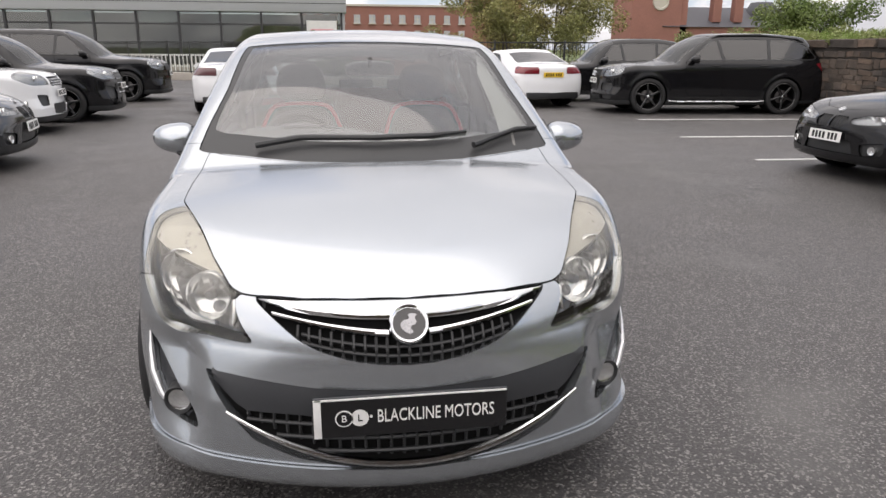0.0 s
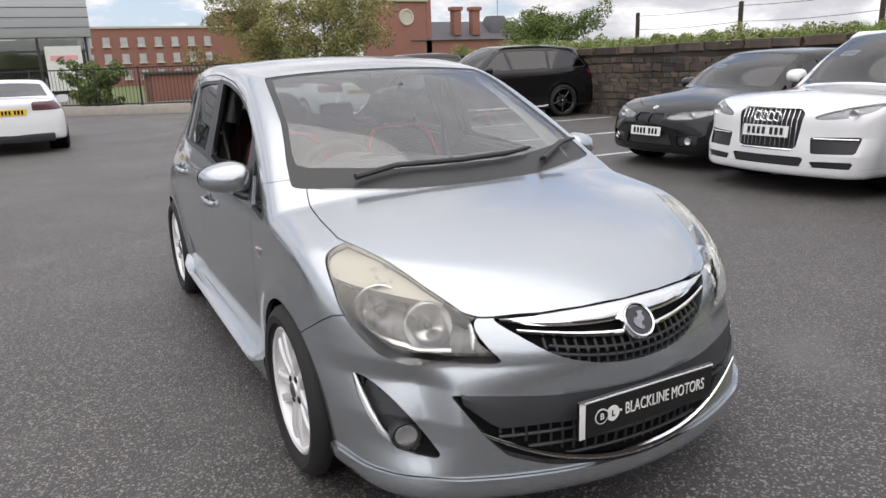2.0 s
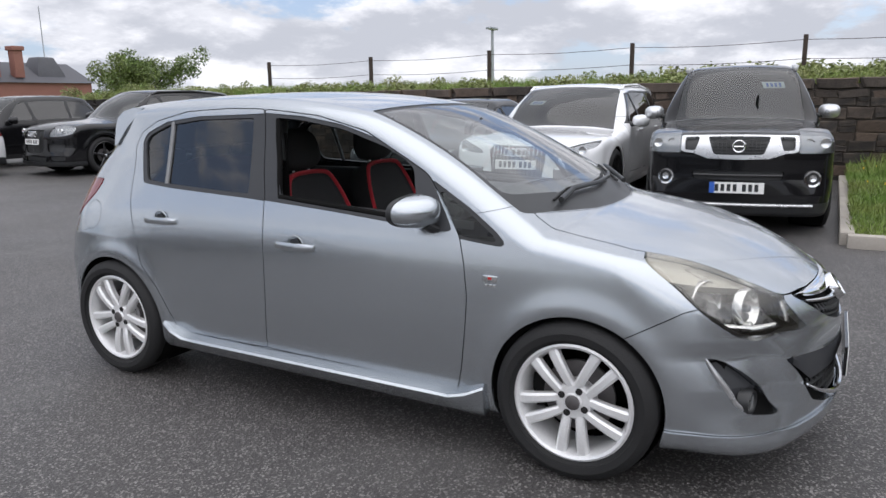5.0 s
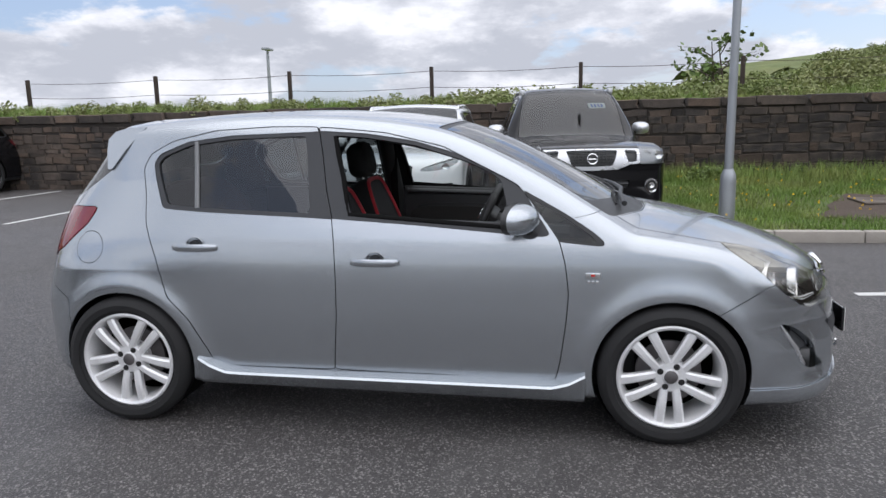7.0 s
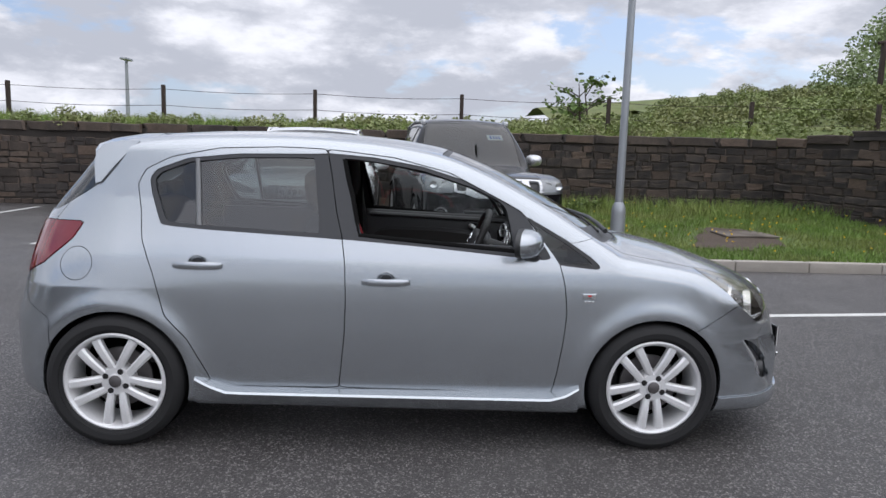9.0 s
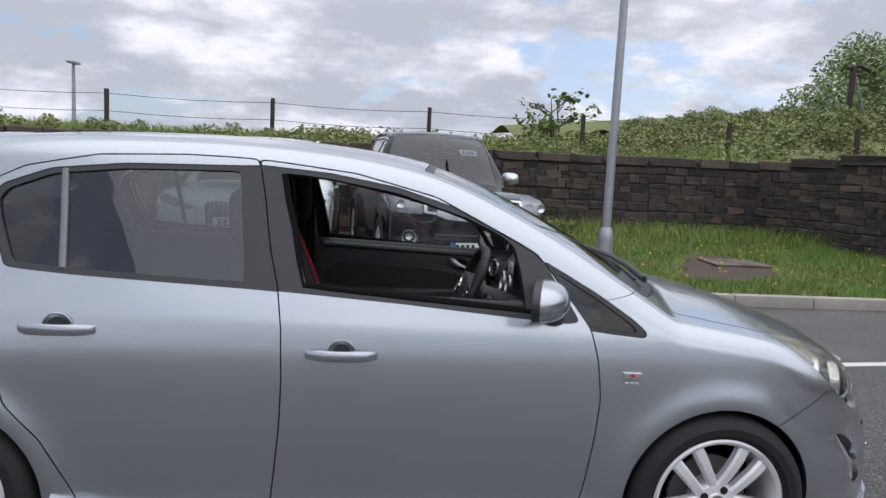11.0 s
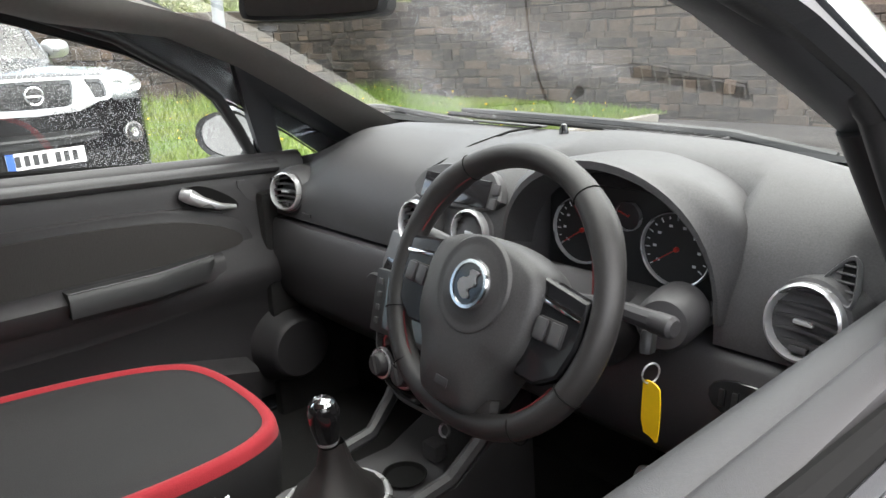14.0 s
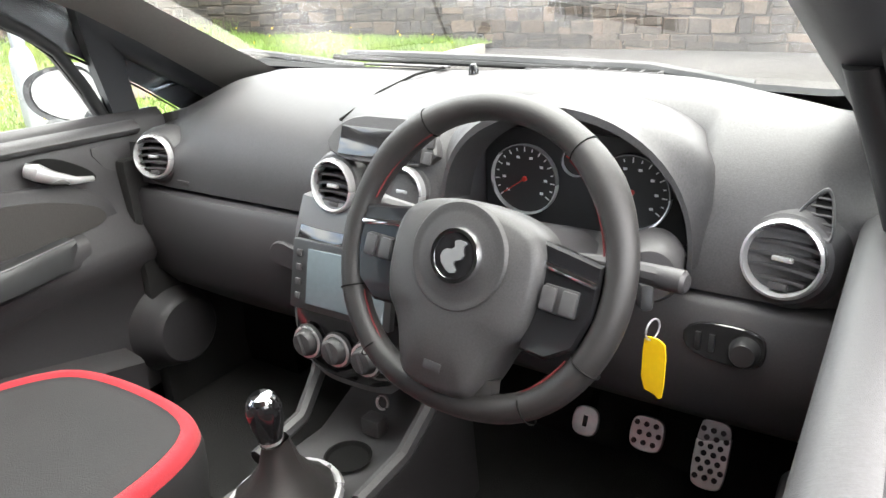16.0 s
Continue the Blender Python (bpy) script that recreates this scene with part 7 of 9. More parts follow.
# ---- the other cars ----
def car_shell(c):
    """A shell from a few sizes: overhangs, wheelbase, half width, height, bonnet, belt, window slopes."""
    fo, wb, ro, hw, h = c["fo"], c["wb"], c["ro"], c["hw"], c["h"]
    nz, hz, belt, b0, b1, r1 = c["nose_z"], c["hood_z"], c["belt"], c["screen0"], c["screen1"], c["roof_end"]
    end = wb + ro
    if c.get("boot_z"):
        tail_top = ([r1, c["boot_y"], end - 0.02, end + 0.3], [h - 0.06, c["boot_z"] + 0.03, c["boot_z"] - 0.02, c["boot_z"] - 0.1])
        tail = ([0.1, 0.25, 0.5, 0.75, c["boot_z"] - 0.02, c["boot_z"] + 0.2], [end - 0.12, end - 0.02, end, end - 0.02, end - 0.06, end - 0.3])
    else:
        tail_top = ([r1, end + 0.3], [h - 0.07, h - 0.2])
        tail = ([0.1, 0.3, 0.55, 0.8, belt, h - 0.15, h + 0.1], [end - 0.12, end - 0.01, end, end - 0.02, end - 0.08, r1 + 0.12, r1 - 0.1])
    s = Shell(
        top=([-fo - 0.2, -fo + 0.08, -fo + 0.4, b0 - 0.12, b0, b0 + 0.06, (b0 + b1) / 2, b1 - 0.08, b1 + 0.1, b1 + 0.5, (b1 + r1) / 2 + 0.3] + tail_top[0],
             [nz - 0.12, nz, nz + 0.5 * (hz - nz), hz - 0.005, hz + 0.01, hz + 0.035, (hz + h) / 2 + 0.03, h - 0.085, h - 0.03, h - 0.004, h] + tail_top[1]),
        side=([-fo, -0.45, 0.0, 0.6, wb - 0.6, wb, end - 0.3, end], [hw - 0.07, hw - 0.02, hw, hw - 0.008, hw - 0.006, hw, hw - 0.03, hw - 0.08]),
        tumble=([0.1, 0.3, 0.5, 0.68, belt - 0.08, belt, h - 0.1, h + 0.1], [-0.06, -0.02, 0.0, 0.002, -0.012, -0.04, -0.05 - (h - belt) * 0.36, -0.06 - (h - belt) * 0.55]),
        nose=([0.08, 0.2, 0.4, 0.6, nz - 0.04, nz + 0.12, nz + 0.4], [-fo + 0.10, -fo + 0.02, -fo, -fo + 0.005, -fo + 0.05, -fo + 0.2, -fo + 0.7]),
        tail=tail, floor=([-fo, 0, wb, end], [0.2, 0.2, 0.22, 0.26]), bow=0.35, crown=0.08, nose_bow=c.get("bow", 0.30), tail_bow=0.2,
        taper=(wb - 0.7, 0.06), k_side=0.10, k_nose=0.10, k_tail=0.10, axis_z=0.62)
    s.arches = [(0.0, c["wr"], c["wr"] + 0.05, 0.012), (wb, c["wr"], c["wr"] + 0.05, 0.012)]
    return s


def parked_car(c, m):
    car = thing("car", c["label"], "car", c.get("group", "cars parked in the yard"))
    S = car_shell(c)
    fo, wb, ro, hw, h, belt, wr = c["fo"], c["wb"], c["ro"], c["hw"], c["h"], c["belt"], c["wr"]
    b0, b1, r1, nz = c["screen0"], c["screen1"], c["roof_end"], c["nose_z"]
    end = wb + ro
    paint = c["paint"]
    body = S.grid(-0.3, wb + 0.1, c.get("step", 0.036))
    inner = body
    for hy in (0.0, wb):
        body = clip(body, -np.maximum(np.hypot(body[0][:, 1] - hy, body[0][:, 2] - wr) - wr - 0.035, body[0][:, 0] + hw - 0.35))
    # side windows
    dlo = [(b0 + 0.42, belt - 0.005), (b0 + 0.50, belt + 0.04), (b1 + 0.06, h - 0.155), (b1 + 0.45, h - 0.115), (r1 - 0.35, h - 0.125), (r1 - 0.02, h - 0.20 - c.get("rake", 0.0)), (r1 + c.get("dlo_tail", 0.22), belt + 0.07), (r1 + c.get("dlo_tail", 0.22) - 0.1, belt + 0.02)]
    if c.get("coupe"):
        dlo = [(b0 + 0.42, belt - 0.005), (b1 + 0.06, h - 0.135), (b1 + 0.45, h - 0.095), (r1 - 0.2, h - 0.13), (r1 + 0.28, belt + 0.06), (r1 + 0.2, belt + 0.015)]
    win, body = cut(body, side_poly(dlo, 1, hw - 0.62), 0.0)
    posts = c["posts"]
    fld = np.full(len(win[0]), -1.0)
    for y0, lean in posts:
        fld = np.maximum(fld, 0.035 - np.abs(win[0][:, 1] - y0 - lean * (win[0][:, 2] - belt)))
    edge = sd_poly(win[0][:, 1:3], fillet(dlo, 0.02, 1)) + 0.022
    pane, surround = clip(win, np.maximum(fld, edge)), clip(win, -np.maximum(fld, edge))
    for side in (0, 1):
        w = panel("side_window", pane, S, TINT_DARK, car, "dark side windows", side, 0.0, lift=-0.006)
        panel("window_surround", surround, S, BLACK_TRIM if not c.get("bright") else SATIN, w, "", side, 0.01)
    # windscreen and rear window
    sx = hw - 0.19
    scr = [(0.08, b0 + 0.03), (-0.3, b0 + 0.06), (-sx, b0 + 0.23), (-sx + 0.02, b0 + 0.30), (-sx + 0.12, b1 + 0.12), (-0.3, b1 + 0.03), (0.08, b1)]
    glass_, body = cut(body, top_poly(scr, 1), 0.001)
    ws = panel("windscreen", glass_, S, SCREEN_GLASS_DARK, car, "windscreen that mirrors the sky", 2, 0.0, lift=-0.003)
    if c.get("boot_z"):
        rear = [(0.08, c["boot_y"] - 0.05), (-sx + 0.06, c["boot_y"] - 0.09), (-sx + 0.14, r1 + 0.05), (0.08, r1 + 0.02)]
        glass_, body = cut(body, top_poly(rear, 1), 0.001)
    else:
        glass_, body = cut(body, lambda v: np.maximum(sd_poly(v[:, [0, 2]], fillet([(0.1, h - 0.13), (-sx + 0.06, h - 0.15), (-sx - 0.02, belt + 0.08), (0.1, belt + 0.04)], 0.04)), wb - 0.1 - v[:, 1]), 0.001)
    panel("rear_window", glass_, S, TINT_DARK, car, "dark rear window", 2, 0.0, lift=-0.004)
    # lamps
    lamp, body = cut(body, front_poly(c["lamp_front"], 1) if c.get("lamp_front") else side_poly(c["lamp"], 1, c.get("lamp_x", hw - 0.42)), 0.002)
    tail, body = cut(body, side_poly(c["tail"], 1, c.get("tail_x", hw - 0.40)), 0.002)
    for side in (0, 1):
        hl = panel("headlight", lamp, S, LAMP_INSIDE, car, "clear headlight", side, 0.02, lift=-0.018)
        lx, lz = float(lamp[0][:, 0].mean()), float(lamp[0][:, 2].mean())
        q = S.cast(np.array([[lx, 0.0, lz]]), np.array([[0, -1.0, 0]]), 2.5)[0]
        for k in (-0.07, 0.07):
            cc = Vector(((lx + k) * (1 if side == 0 else -1), q[1] + 0.012, q[2] - 0.02))
            part("reflector", Geo().lathe([(0.0, 0.0), (0.03, 0.002), (0.042, 0.010), (0.046, 0.012), (0.048, -0.02)], look(cc, cc + Vector((0, 1, 0))), 20), LAMP_BOWL, hl)
        panel("lens", lamp, S, CLEAR_LENS, hl, "", side, 0.0, lift=0.001)
        panel("tail_light", tail, S, c.get("tail_mat", RED_LENS), car, "red tail light", side, 0.01, lift=0.002)
    # doors
    for k, d in enumerate(c["doors"]):
        door, body = cut(body, side_poly(d, 1, hw - 0.5), 0.0028)
        for side in (0, 1):
            panel("front_door" if k == 0 else "rear_door", door, S, paint, car, "", side, 0.012)
    bonnet, body = cut(body, top_poly([(0.08, b0 - 0.01), (-0.3, b0 + 0.02), (-sx - 0.02, b0 + 0.16), (-hw + 0.17, 0.0), (-hw + 0.22, -fo + 0.5), (-0.32, -fo + 0.22), (0.08, -fo + 0.14)], 1), 0.0028)
    panel("bonnet", bonnet, S, paint, car, "", 2, 0.012)
    low, body = cut(body, lambda v: v[:, 2] - c.get("clad_z", 0.30) - 0.0 * v[:, 1], 0.001)
    panel("sill_cladding", low, S, c.get("clad", BLACK_TRIM), car, "", 2, 0.01, lift=0.004)
    for o in c["grilles"]:
        g, body = cut(body, front_poly(o, 1), 0.001)
        panel("grille_recess", g, S, BLACK_TRIM, car, "", 2, 0.0, lift=-0.025)
    for o in c.get("frames", ()):
        g, body = cut(body, front_poly(o, 1), 0.001)
        panel("grille_frame", g, S, SATIN, car, "bright grille surround", 2, 0.035, lift=0.008)
    panel("body_shell", body, S, paint, car, "", 2, 0.012)
    n = S.normal(inner[0])
    core = (inner[0] - n * 0.075, inner[1])
    for hy in (0.0, wb):
        core = clip(core, -np.maximum(np.hypot(core[0][:, 1] - hy, core[0][:, 2] - wr) - wr - 0.04, core[0][:, 0] + hw - 0.33))
    panel("inner_shell", core, S, UNDER, car, "", 2, 0.0)
    for hy in (0.0, wb):
        for s in (-1, 1):
            alloy_wheel(car, (hw - 0.005) * s, hy, wr, s, wr, c.get("rim", wr * 0.70), 0.4 + hy, c.get("rim_mat", ALLOY), 5, c.get("twin", False), 0.24)
            part("wheel_well", Geo().lathe([(wr + 0.05, 0.0), (wr + 0.05, 0.30), (0.0, 0.30)], pose((hw - 0.04) * s, hy, wr + 0.052, 0, -90 * s, 0), 24), UNDER, car)
    # mirrors and handles
    for s in (-1, 1):
        my, mz = b0 + 0.55, belt + 0.03
        g = Geo()
        rings = []
        for k in range(7):
            u = k / 6
            r = math.sqrt(max(1 - (u * 0.98) ** 2.4, 0))
            rings.append([Vector(((hw + 0.09) * s + 0.12 * r * s * math.copysign(abs(math.cos(a)) ** 0.7, math.cos(a)), my + 0.06 - 0.15 * u, mz + 0.085 * r * math.copysign(abs(math.sin(a)) ** 0.8, math.sin(a)))) for a in np.linspace(0, 2 * math.pi, 16, endpoint=False)])
        g.loft(rings)
        mi = part("door_mirror", g, c.get("mirror_mat", paint), car, "door mirror")
        part("mirror_foot", Geo().tube([((hw - 0.09) * s, my, mz - 0.06), ((hw + 0.02) * s, my, mz - 0.04)], 0.03, 8), BLACK_TRIM, mi)
        for hy in c["handles"]:
            x = float(S.cast(np.array([[0, hy, belt - 0.10]]), np.array([[-1.0, 0, 0]]))[0, 0])
            part("door_handle", Geo().tube([(abs(x) * s, hy - 0.09, belt - 0.10), ((abs(x) + 0.03) * s, hy - 0.06, belt - 0.10), ((abs(x) + 0.03) * s, hy + 0.06, belt - 0.10), (abs(x) * s, hy + 0.09, belt - 0.10)], 0.013, 8), paint, car, "")

    def nose(x, z, off=0.0):
        p = S.cast(np.array([[x, 0.0, z]]), np.array([[0, -1.0, 0]]), 2.5)
        return Vector(p[0] + S.normal(p)[0] * off)
    for x0, x1, z, r, k in c.get("bars", ()):
        part("grille_bar", Geo().tube([nose(x, z, -0.004) for x in np.linspace(x0, x1, 9)], r, 6), (BLACK_TRIM, CHROME, SATIN, paint)[k], car)
    for x, z0, z1, r, k in c.get("uprights", ()):
        part("grille_bar", Geo().tube([nose(x, z, -0.004) for z in np.linspace(z0, z1, 5)], r, 6), (BLACK_TRIM, CHROME, SATIN, paint)[k], car)
    for x, z, r, k in c.get("discs", ()):
        p = nose(x, z, 0.006)
        d = Vector(S.normal(np.array([tuple(p)]))[0])
        part("fog_lamp" if r > 0.03 and abs(x) > 0.3 else "badge", Geo().lathe([(0.0, -0.004), (r * 0.7, 0.0), (r * 0.75, 0.006), (r * 0.95, 0.008), (r, 0.0), (r, -0.03)], look(p, p - d), 28), (BLACK_TRIM, CHROME, SATIN, LAMP_BOWL)[k], car)
    for x, z, r in c.get("rings", ()):
        p = nose(x, z, 0.012)
        part("badge_ring", Geo().lathe([(r - 0.007, 0), (r, 0.006), (r + 0.007, 0), (r, -0.006)], look(p, p + Vector((0, 1, 0))), 24), CHROME, car)
    # plates with plain bars for characters
    for front in (True, False):
        z = c["plate_z"][0 if front else 1]
        if z is None:
            continue
        if front:
            y = nose(0, z).y - 0.012
            mm = Matrix.Translation((0, y, z)) @ pose(0, 0, 0, 90 - 6, 0, 0)
        else:
            p = S.cast(np.array([[0, wb, z]]), np.array([[0, 1.0, 0]]), 2.5)
            mm = Matrix.Translation((0, float(p[0, 1]) + 0.012, z)) @ pose(0, 0, 0, 90, 0, 180)
        pl = part("number_plate", Geo().prism([(-0.26, -0.056), (0.26, -0.056), (0.26, 0.056), (-0.26, 0.056)], 0.008, mm, 0.002), PLATE_WHITE if front else PLATE_YELLOW, car, "number plate with dark characters")
        if c.get("blue_band"):
            part("plate_band", Geo().box((-0.235, 0, 0.009), (0.05, 0.112, 0.002), 0, mm), PLATE_BLUE, pl)
        for k in range(7):
            x = -0.19 + 0.058 * k + (0.03 if k > 3 else 0)
            part("plate_bar", Geo().box((x, 0, 0.009), (0.036, 0.072, 0.002), 0, mm), PLATE_BLACK, pl)
    if c.get("card"):
        x, y = c["card"]
        p = S.cast(np.array([[x, y, 0.8]]), np.array([[0, 0, 1.0]]))
        nn = Vector(S.normal(p)[0])
        cc = Vector(p[0]) - nn * 0.03
        mm = look(cc, cc - nn)
        card = part("price_card", Geo().box((0, 0, 0), (0.26, 0.10, 0.004), 0.001, mm), CARD, car, "pale price card behind the windscreen")
        for k in range(4):
            part("card_bar", Geo().box((-0.075 + 0.05 * k, 0, 0.003), (0.03, 0.06, 0.002), 0, mm), PLATE_BLUE, card)
    if c.get("rails"):
        for s in (-1, 1):
            pts = []
            for y, dz in ((b1 + 0.12, 0.0), (b1 + 0.25, 0.03), ((b1 + r1) / 2, 0.035), (r1 - 0.25, 0.03), (r1 - 0.1, 0.0)):
                p = S.cast(np.array([[hw - 0.30, y, 0.9]]), np.array([[0, 0, 1.0]]))[0]
                pts.append(Vector((s * p[0], y, p[2] + dz)))
            part("roof_rail", Geo().tube(pts, 0.020, 8), c["rails"], car, "roof rail")
        if c.get("feet"):
            for s in (-1, 1):
                part("rail_foot", Geo().box((s * (hw - 0.30), b1 + 0.22, float(S.cast(np.array([[hw - 0.30, b1 + 0.22, 0.9]]), np.array([[0, 0, 1.0]]))[0, 2]) + 0.03), (0.07, 0.18, 0.08), 0.025), SATIN, car)
    if c.get("step_bar"):
        for s in (-1, 1):
            part("side_step", Geo().tube([(s * (hw + 0.01), 0.45, 0.30), (s * (hw + 0.02), 0.6, 0.28), (s * (hw + 0.02), wb - 0.6, 0.28), (s * (hw + 0.01), wb - 0.45, 0.30)], 0.03, 8, flat=0.5), SATIN, car, "silver side step")
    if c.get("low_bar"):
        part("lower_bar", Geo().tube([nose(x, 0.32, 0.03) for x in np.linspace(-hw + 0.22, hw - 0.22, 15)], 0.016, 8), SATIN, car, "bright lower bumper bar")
    if c.get("spoiler"):
        y, z = c["spoiler"]
        part("boot_spoiler", Geo().tube([(x, y - 0.2 * x * x, z) for x in np.linspace(-0.62, 0.62, 11)], [0.012] + [0.022] * 9 + [0.012], 8, flat=0.5), GLOSS_BLACK, car, "black boot spoiler")
    if c.get("exhaust"):
        for s in (-1, 1):
            part("exhaust", Geo().lathe([(0.045, 0.02), (0.05, 0.02), (0.05, -0.1)], pose(s * 0.55, end - 0.03, 0.30, -90, 0, 0), 16), SATIN, car)
        part("diffuser", Geo().box((0, end - 0.045, 0.30), (1.35, 0.10, 0.15), 0.03), BLACK_TRIM, car)
    car.matrix_basis = m
    return car


TINT_DARK = glass("dark_car_glass", (0.16, 0.17, 0.17), base=0.10)
SCREEN_GLASS_DARK = glass("car_windscreen", (0.45, 0.48, 0.47), base=0.09)
CARD = mat("price_card", (0.62, 0.72, 0.74), 0.6, 0, var=0.05)


def door_pair(b0, wb, belt, z0, mid, coupe=False):
    """Outlines of front and rear doors below the windows."""
    f = [(b0 + 0.42, belt + 0.01), (mid, belt + 0.02), (mid - 0.01, 0.6), (mid + 0.02, z0), (b0 + 0.50, z0), (b0 + 0.38, 0.62)]
    r = [(mid, belt + 0.02), (wb - 0.08, belt + 0.03), (wb - 0.20, 0.78), (wb - 0.42, 0.60), (wb - 0.55, z0), (mid + 0.02, z0), (mid - 0.01, 0.6)]
    return [f] if coupe else [f, r]


def ahead(x, y, heading):
    """The pose of a car whose front axle is at (x, y) and which faces the heading in degrees from +x."""
    return pose(x, y, 0, 0, 0, heading + 90)


BIG_SUV = dict(fo=0.97, wb=3.0, ro=1.12, hw=0.985, h=1.73, nose_z=0.96, hood_z=1.13, belt=1.14, screen0=0.38, screen1=1.28, roof_end=3.55, wr=0.385, rim=0.285,
               posts=((1.62, -0.25), (2.62, 0.05)), lamp=[(-0.52, 0.99), (-0.60, 1.2), (-1.1, 1.2), (-1.1, 0.80), (-0.80, 0.80), (-0.62, 0.86)], lamp_x=0.50,
               tail=[(3.72, 1.10), (4.3, 1.10), (4.3, 0.88), (3.9, 0.88)], doors=door_pair(0.38, 3.0, 1.14, 0.40, 1.62), handles=(1.45, 2.52), plate_z=(0.70, 0.78),
               grilles=([(0.06, 0.94), (-0.30, 0.93), (-0.37, 0.88), (-0.33, 0.52), (-0.27, 0.48), (0.06, 0.48)], [(-0.44, 0.66), (-0.82, 0.66), (-0.80, 0.50), (-0.46, 0.50)], [(0.06, 0.40), (-0.40, 0.40), (-0.36, 0.29), (0.06, 0.28)], [(-0.48, 0.41), (-0.86, 0.42), (-0.84, 0.32), (-0.52, 0.32)]),
               uprights=[(x, 0.51, 0.92, 0.009, 1) for x in (-0.31, -0.26, -0.21, -0.16, -0.11, -0.06, 0.0, 0.06, 0.11, 0.16, 0.21, 0.26, 0.31)],
               bars=[(-0.34, 0.34, 0.935, 0.012, 1), (-0.29, 0.29, 0.485, 0.012, 1)], rings=[(-0.11, 0.85, 0.05), (-0.037, 0.85, 0.05), (0.037, 0.85, 0.05), (0.11, 0.85, 0.05)],
               rim_mat=GLOSS_BLACK, rake=0.06)
parked_car(dict(BIG_SUV, paint=WHITE_PAINT, label="white large estate SUV with black wheels facing the yard", card=(-0.42, 0.95), rails=WHITE_PAINT, step=0.028, clad=WHITE_PAINT, h=1.62, hood_z=1.02, nose_z=0.88, belt=1.06, plate_z=(0.63, 0.78),
                lamp_front=[(-0.455, 0.775), (-0.54, 0.812), (-0.70, 0.862), (-0.86, 0.900), (-0.94, 0.905), (-0.90, 0.835), (-0.76, 0.775), (-0.60, 0.755), (-0.48, 0.755)],
                grilles=([(0.06, 0.86), (-0.30, 0.855), (-0.37, 0.81), (-0.33, 0.49), (-0.27, 0.45), (0.06, 0.45)], [(-0.45, 0.585), (-0.86, 0.60), (-0.84, 0.44), (-0.47, 0.43)], [(0.06, 0.39), (-0.42, 0.39), (-0.36, 0.27), (0.06, 0.26)], [(-0.46, 0.355), (-0.84, 0.365), (-0.80, 0.275), (-0.52, 0.275)]),
                uprights=[(x, 0.48, 0.84, 0.007, 1) for x in (-0.31, -0.26, -0.21, -0.16, -0.11, -0.06, 0.0, 0.06, 0.11, 0.16, 0.21, 0.26, 0.31)],
                bars=[(-0.34, 0.34, 0.855, 0.012, 1), (-0.29, 0.29, 0.455, 0.012, 1), (-0.84, -0.48, 0.575, 0.008, 1), (0.48, 0.84, 0.575, 0.008, 1)], rings=[(-0.11, 0.77, 0.045), (-0.037, 0.77, 0.045), (0.037, 0.77, 0.045), (0.11, 0.77, 0.045)]),
           ahead(5.86, 2.62, 181))
parked_car(dict(BIG_SUV, paint=BLACK_PAINT, label="black large estate SUV with black wheels beside the stone wall", step_bar=True, rails=BLACK_TRIM,
                uprights=[(x, 0.51, 0.92, 0.009, 0) for x in (-0.26, -0.16, -0.06, 0.06, 0.16, 0.26)], bars=[(-0.34, 0.34, 0.935, 0.012, 0)]), ahead(6.78, 13.45, 174))
PICKUP = dict(fo=0.86, wb=2.85, ro=1.10, hw=0.925, h=1.80, nose_z=1.02, hood_z=1.13, belt=1.18, screen0=0.55, screen1=1.22, roof_end=3.35, wr=0.37, rim=0.25, bow=0.20,
              posts=((1.65, -0.15), (2.55, 0.0)), lamp=[(-0.42, 1.03), (-0.42, 1.2), (-1.1, 1.2), (-1.1, 0.835), (-0.50, 0.835)], lamp_x=0.565, tail=[(3.7, 1.15), (4.2, 1.15), (4.2, 0.85), (3.75, 0.85)],
              doors=door_pair(0.55, 2.85, 1.18, 0.42, 1.65), handles=(1.5, 2.4), plate_z=(0.49, 0.8), blue_band=True,
              grilles=([(0.06, 1.0), (-0.295, 0.995), (-0.235, 0.825), (0.06, 0.82)], [(-0.375, 0.995), (-0.52, 0.988), (-0.52, 0.868), (-0.415, 0.862)], [(0.06, 0.66), (-0.44, 0.66), (-0.42, 0.57), (0.06, 0.56)]),
              frames=([(0.06, 1.018), (-0.558, 1.008), (-0.558, 0.846), (-0.44, 0.836), (-0.29, 0.782), (0.06, 0.772)],),
              bars=[(-0.42, 0.42, 0.615, 0.014, 0), (-0.045, 0.045, 0.905, 0.010, 1)] + [(-0.25, 0.25, z, 0.005, 0) for z in (0.845, 0.875, 0.905, 0.935, 0.965)],
              uprights=[(x, 0.83, 0.985, 0.005, 0) for x in (-0.2, -0.16, -0.12, -0.08, 0.08, 0.12, 0.16, 0.2)], rings=[(0.0, 0.905, 0.058)],
              discs=[(-0.70, 0.585, 0.085, 1), (0.70, 0.585, 0.085, 1), (-0.70, 0.587, 0.060, 0), (0.70, 0.587, 0.060, 0), (-0.70, 0.589, 0.036, 3), (0.70, 0.589, 0.036, 3)])
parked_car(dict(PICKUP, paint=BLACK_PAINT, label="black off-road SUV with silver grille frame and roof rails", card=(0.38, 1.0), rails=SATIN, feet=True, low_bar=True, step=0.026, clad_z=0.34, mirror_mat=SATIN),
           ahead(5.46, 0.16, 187))
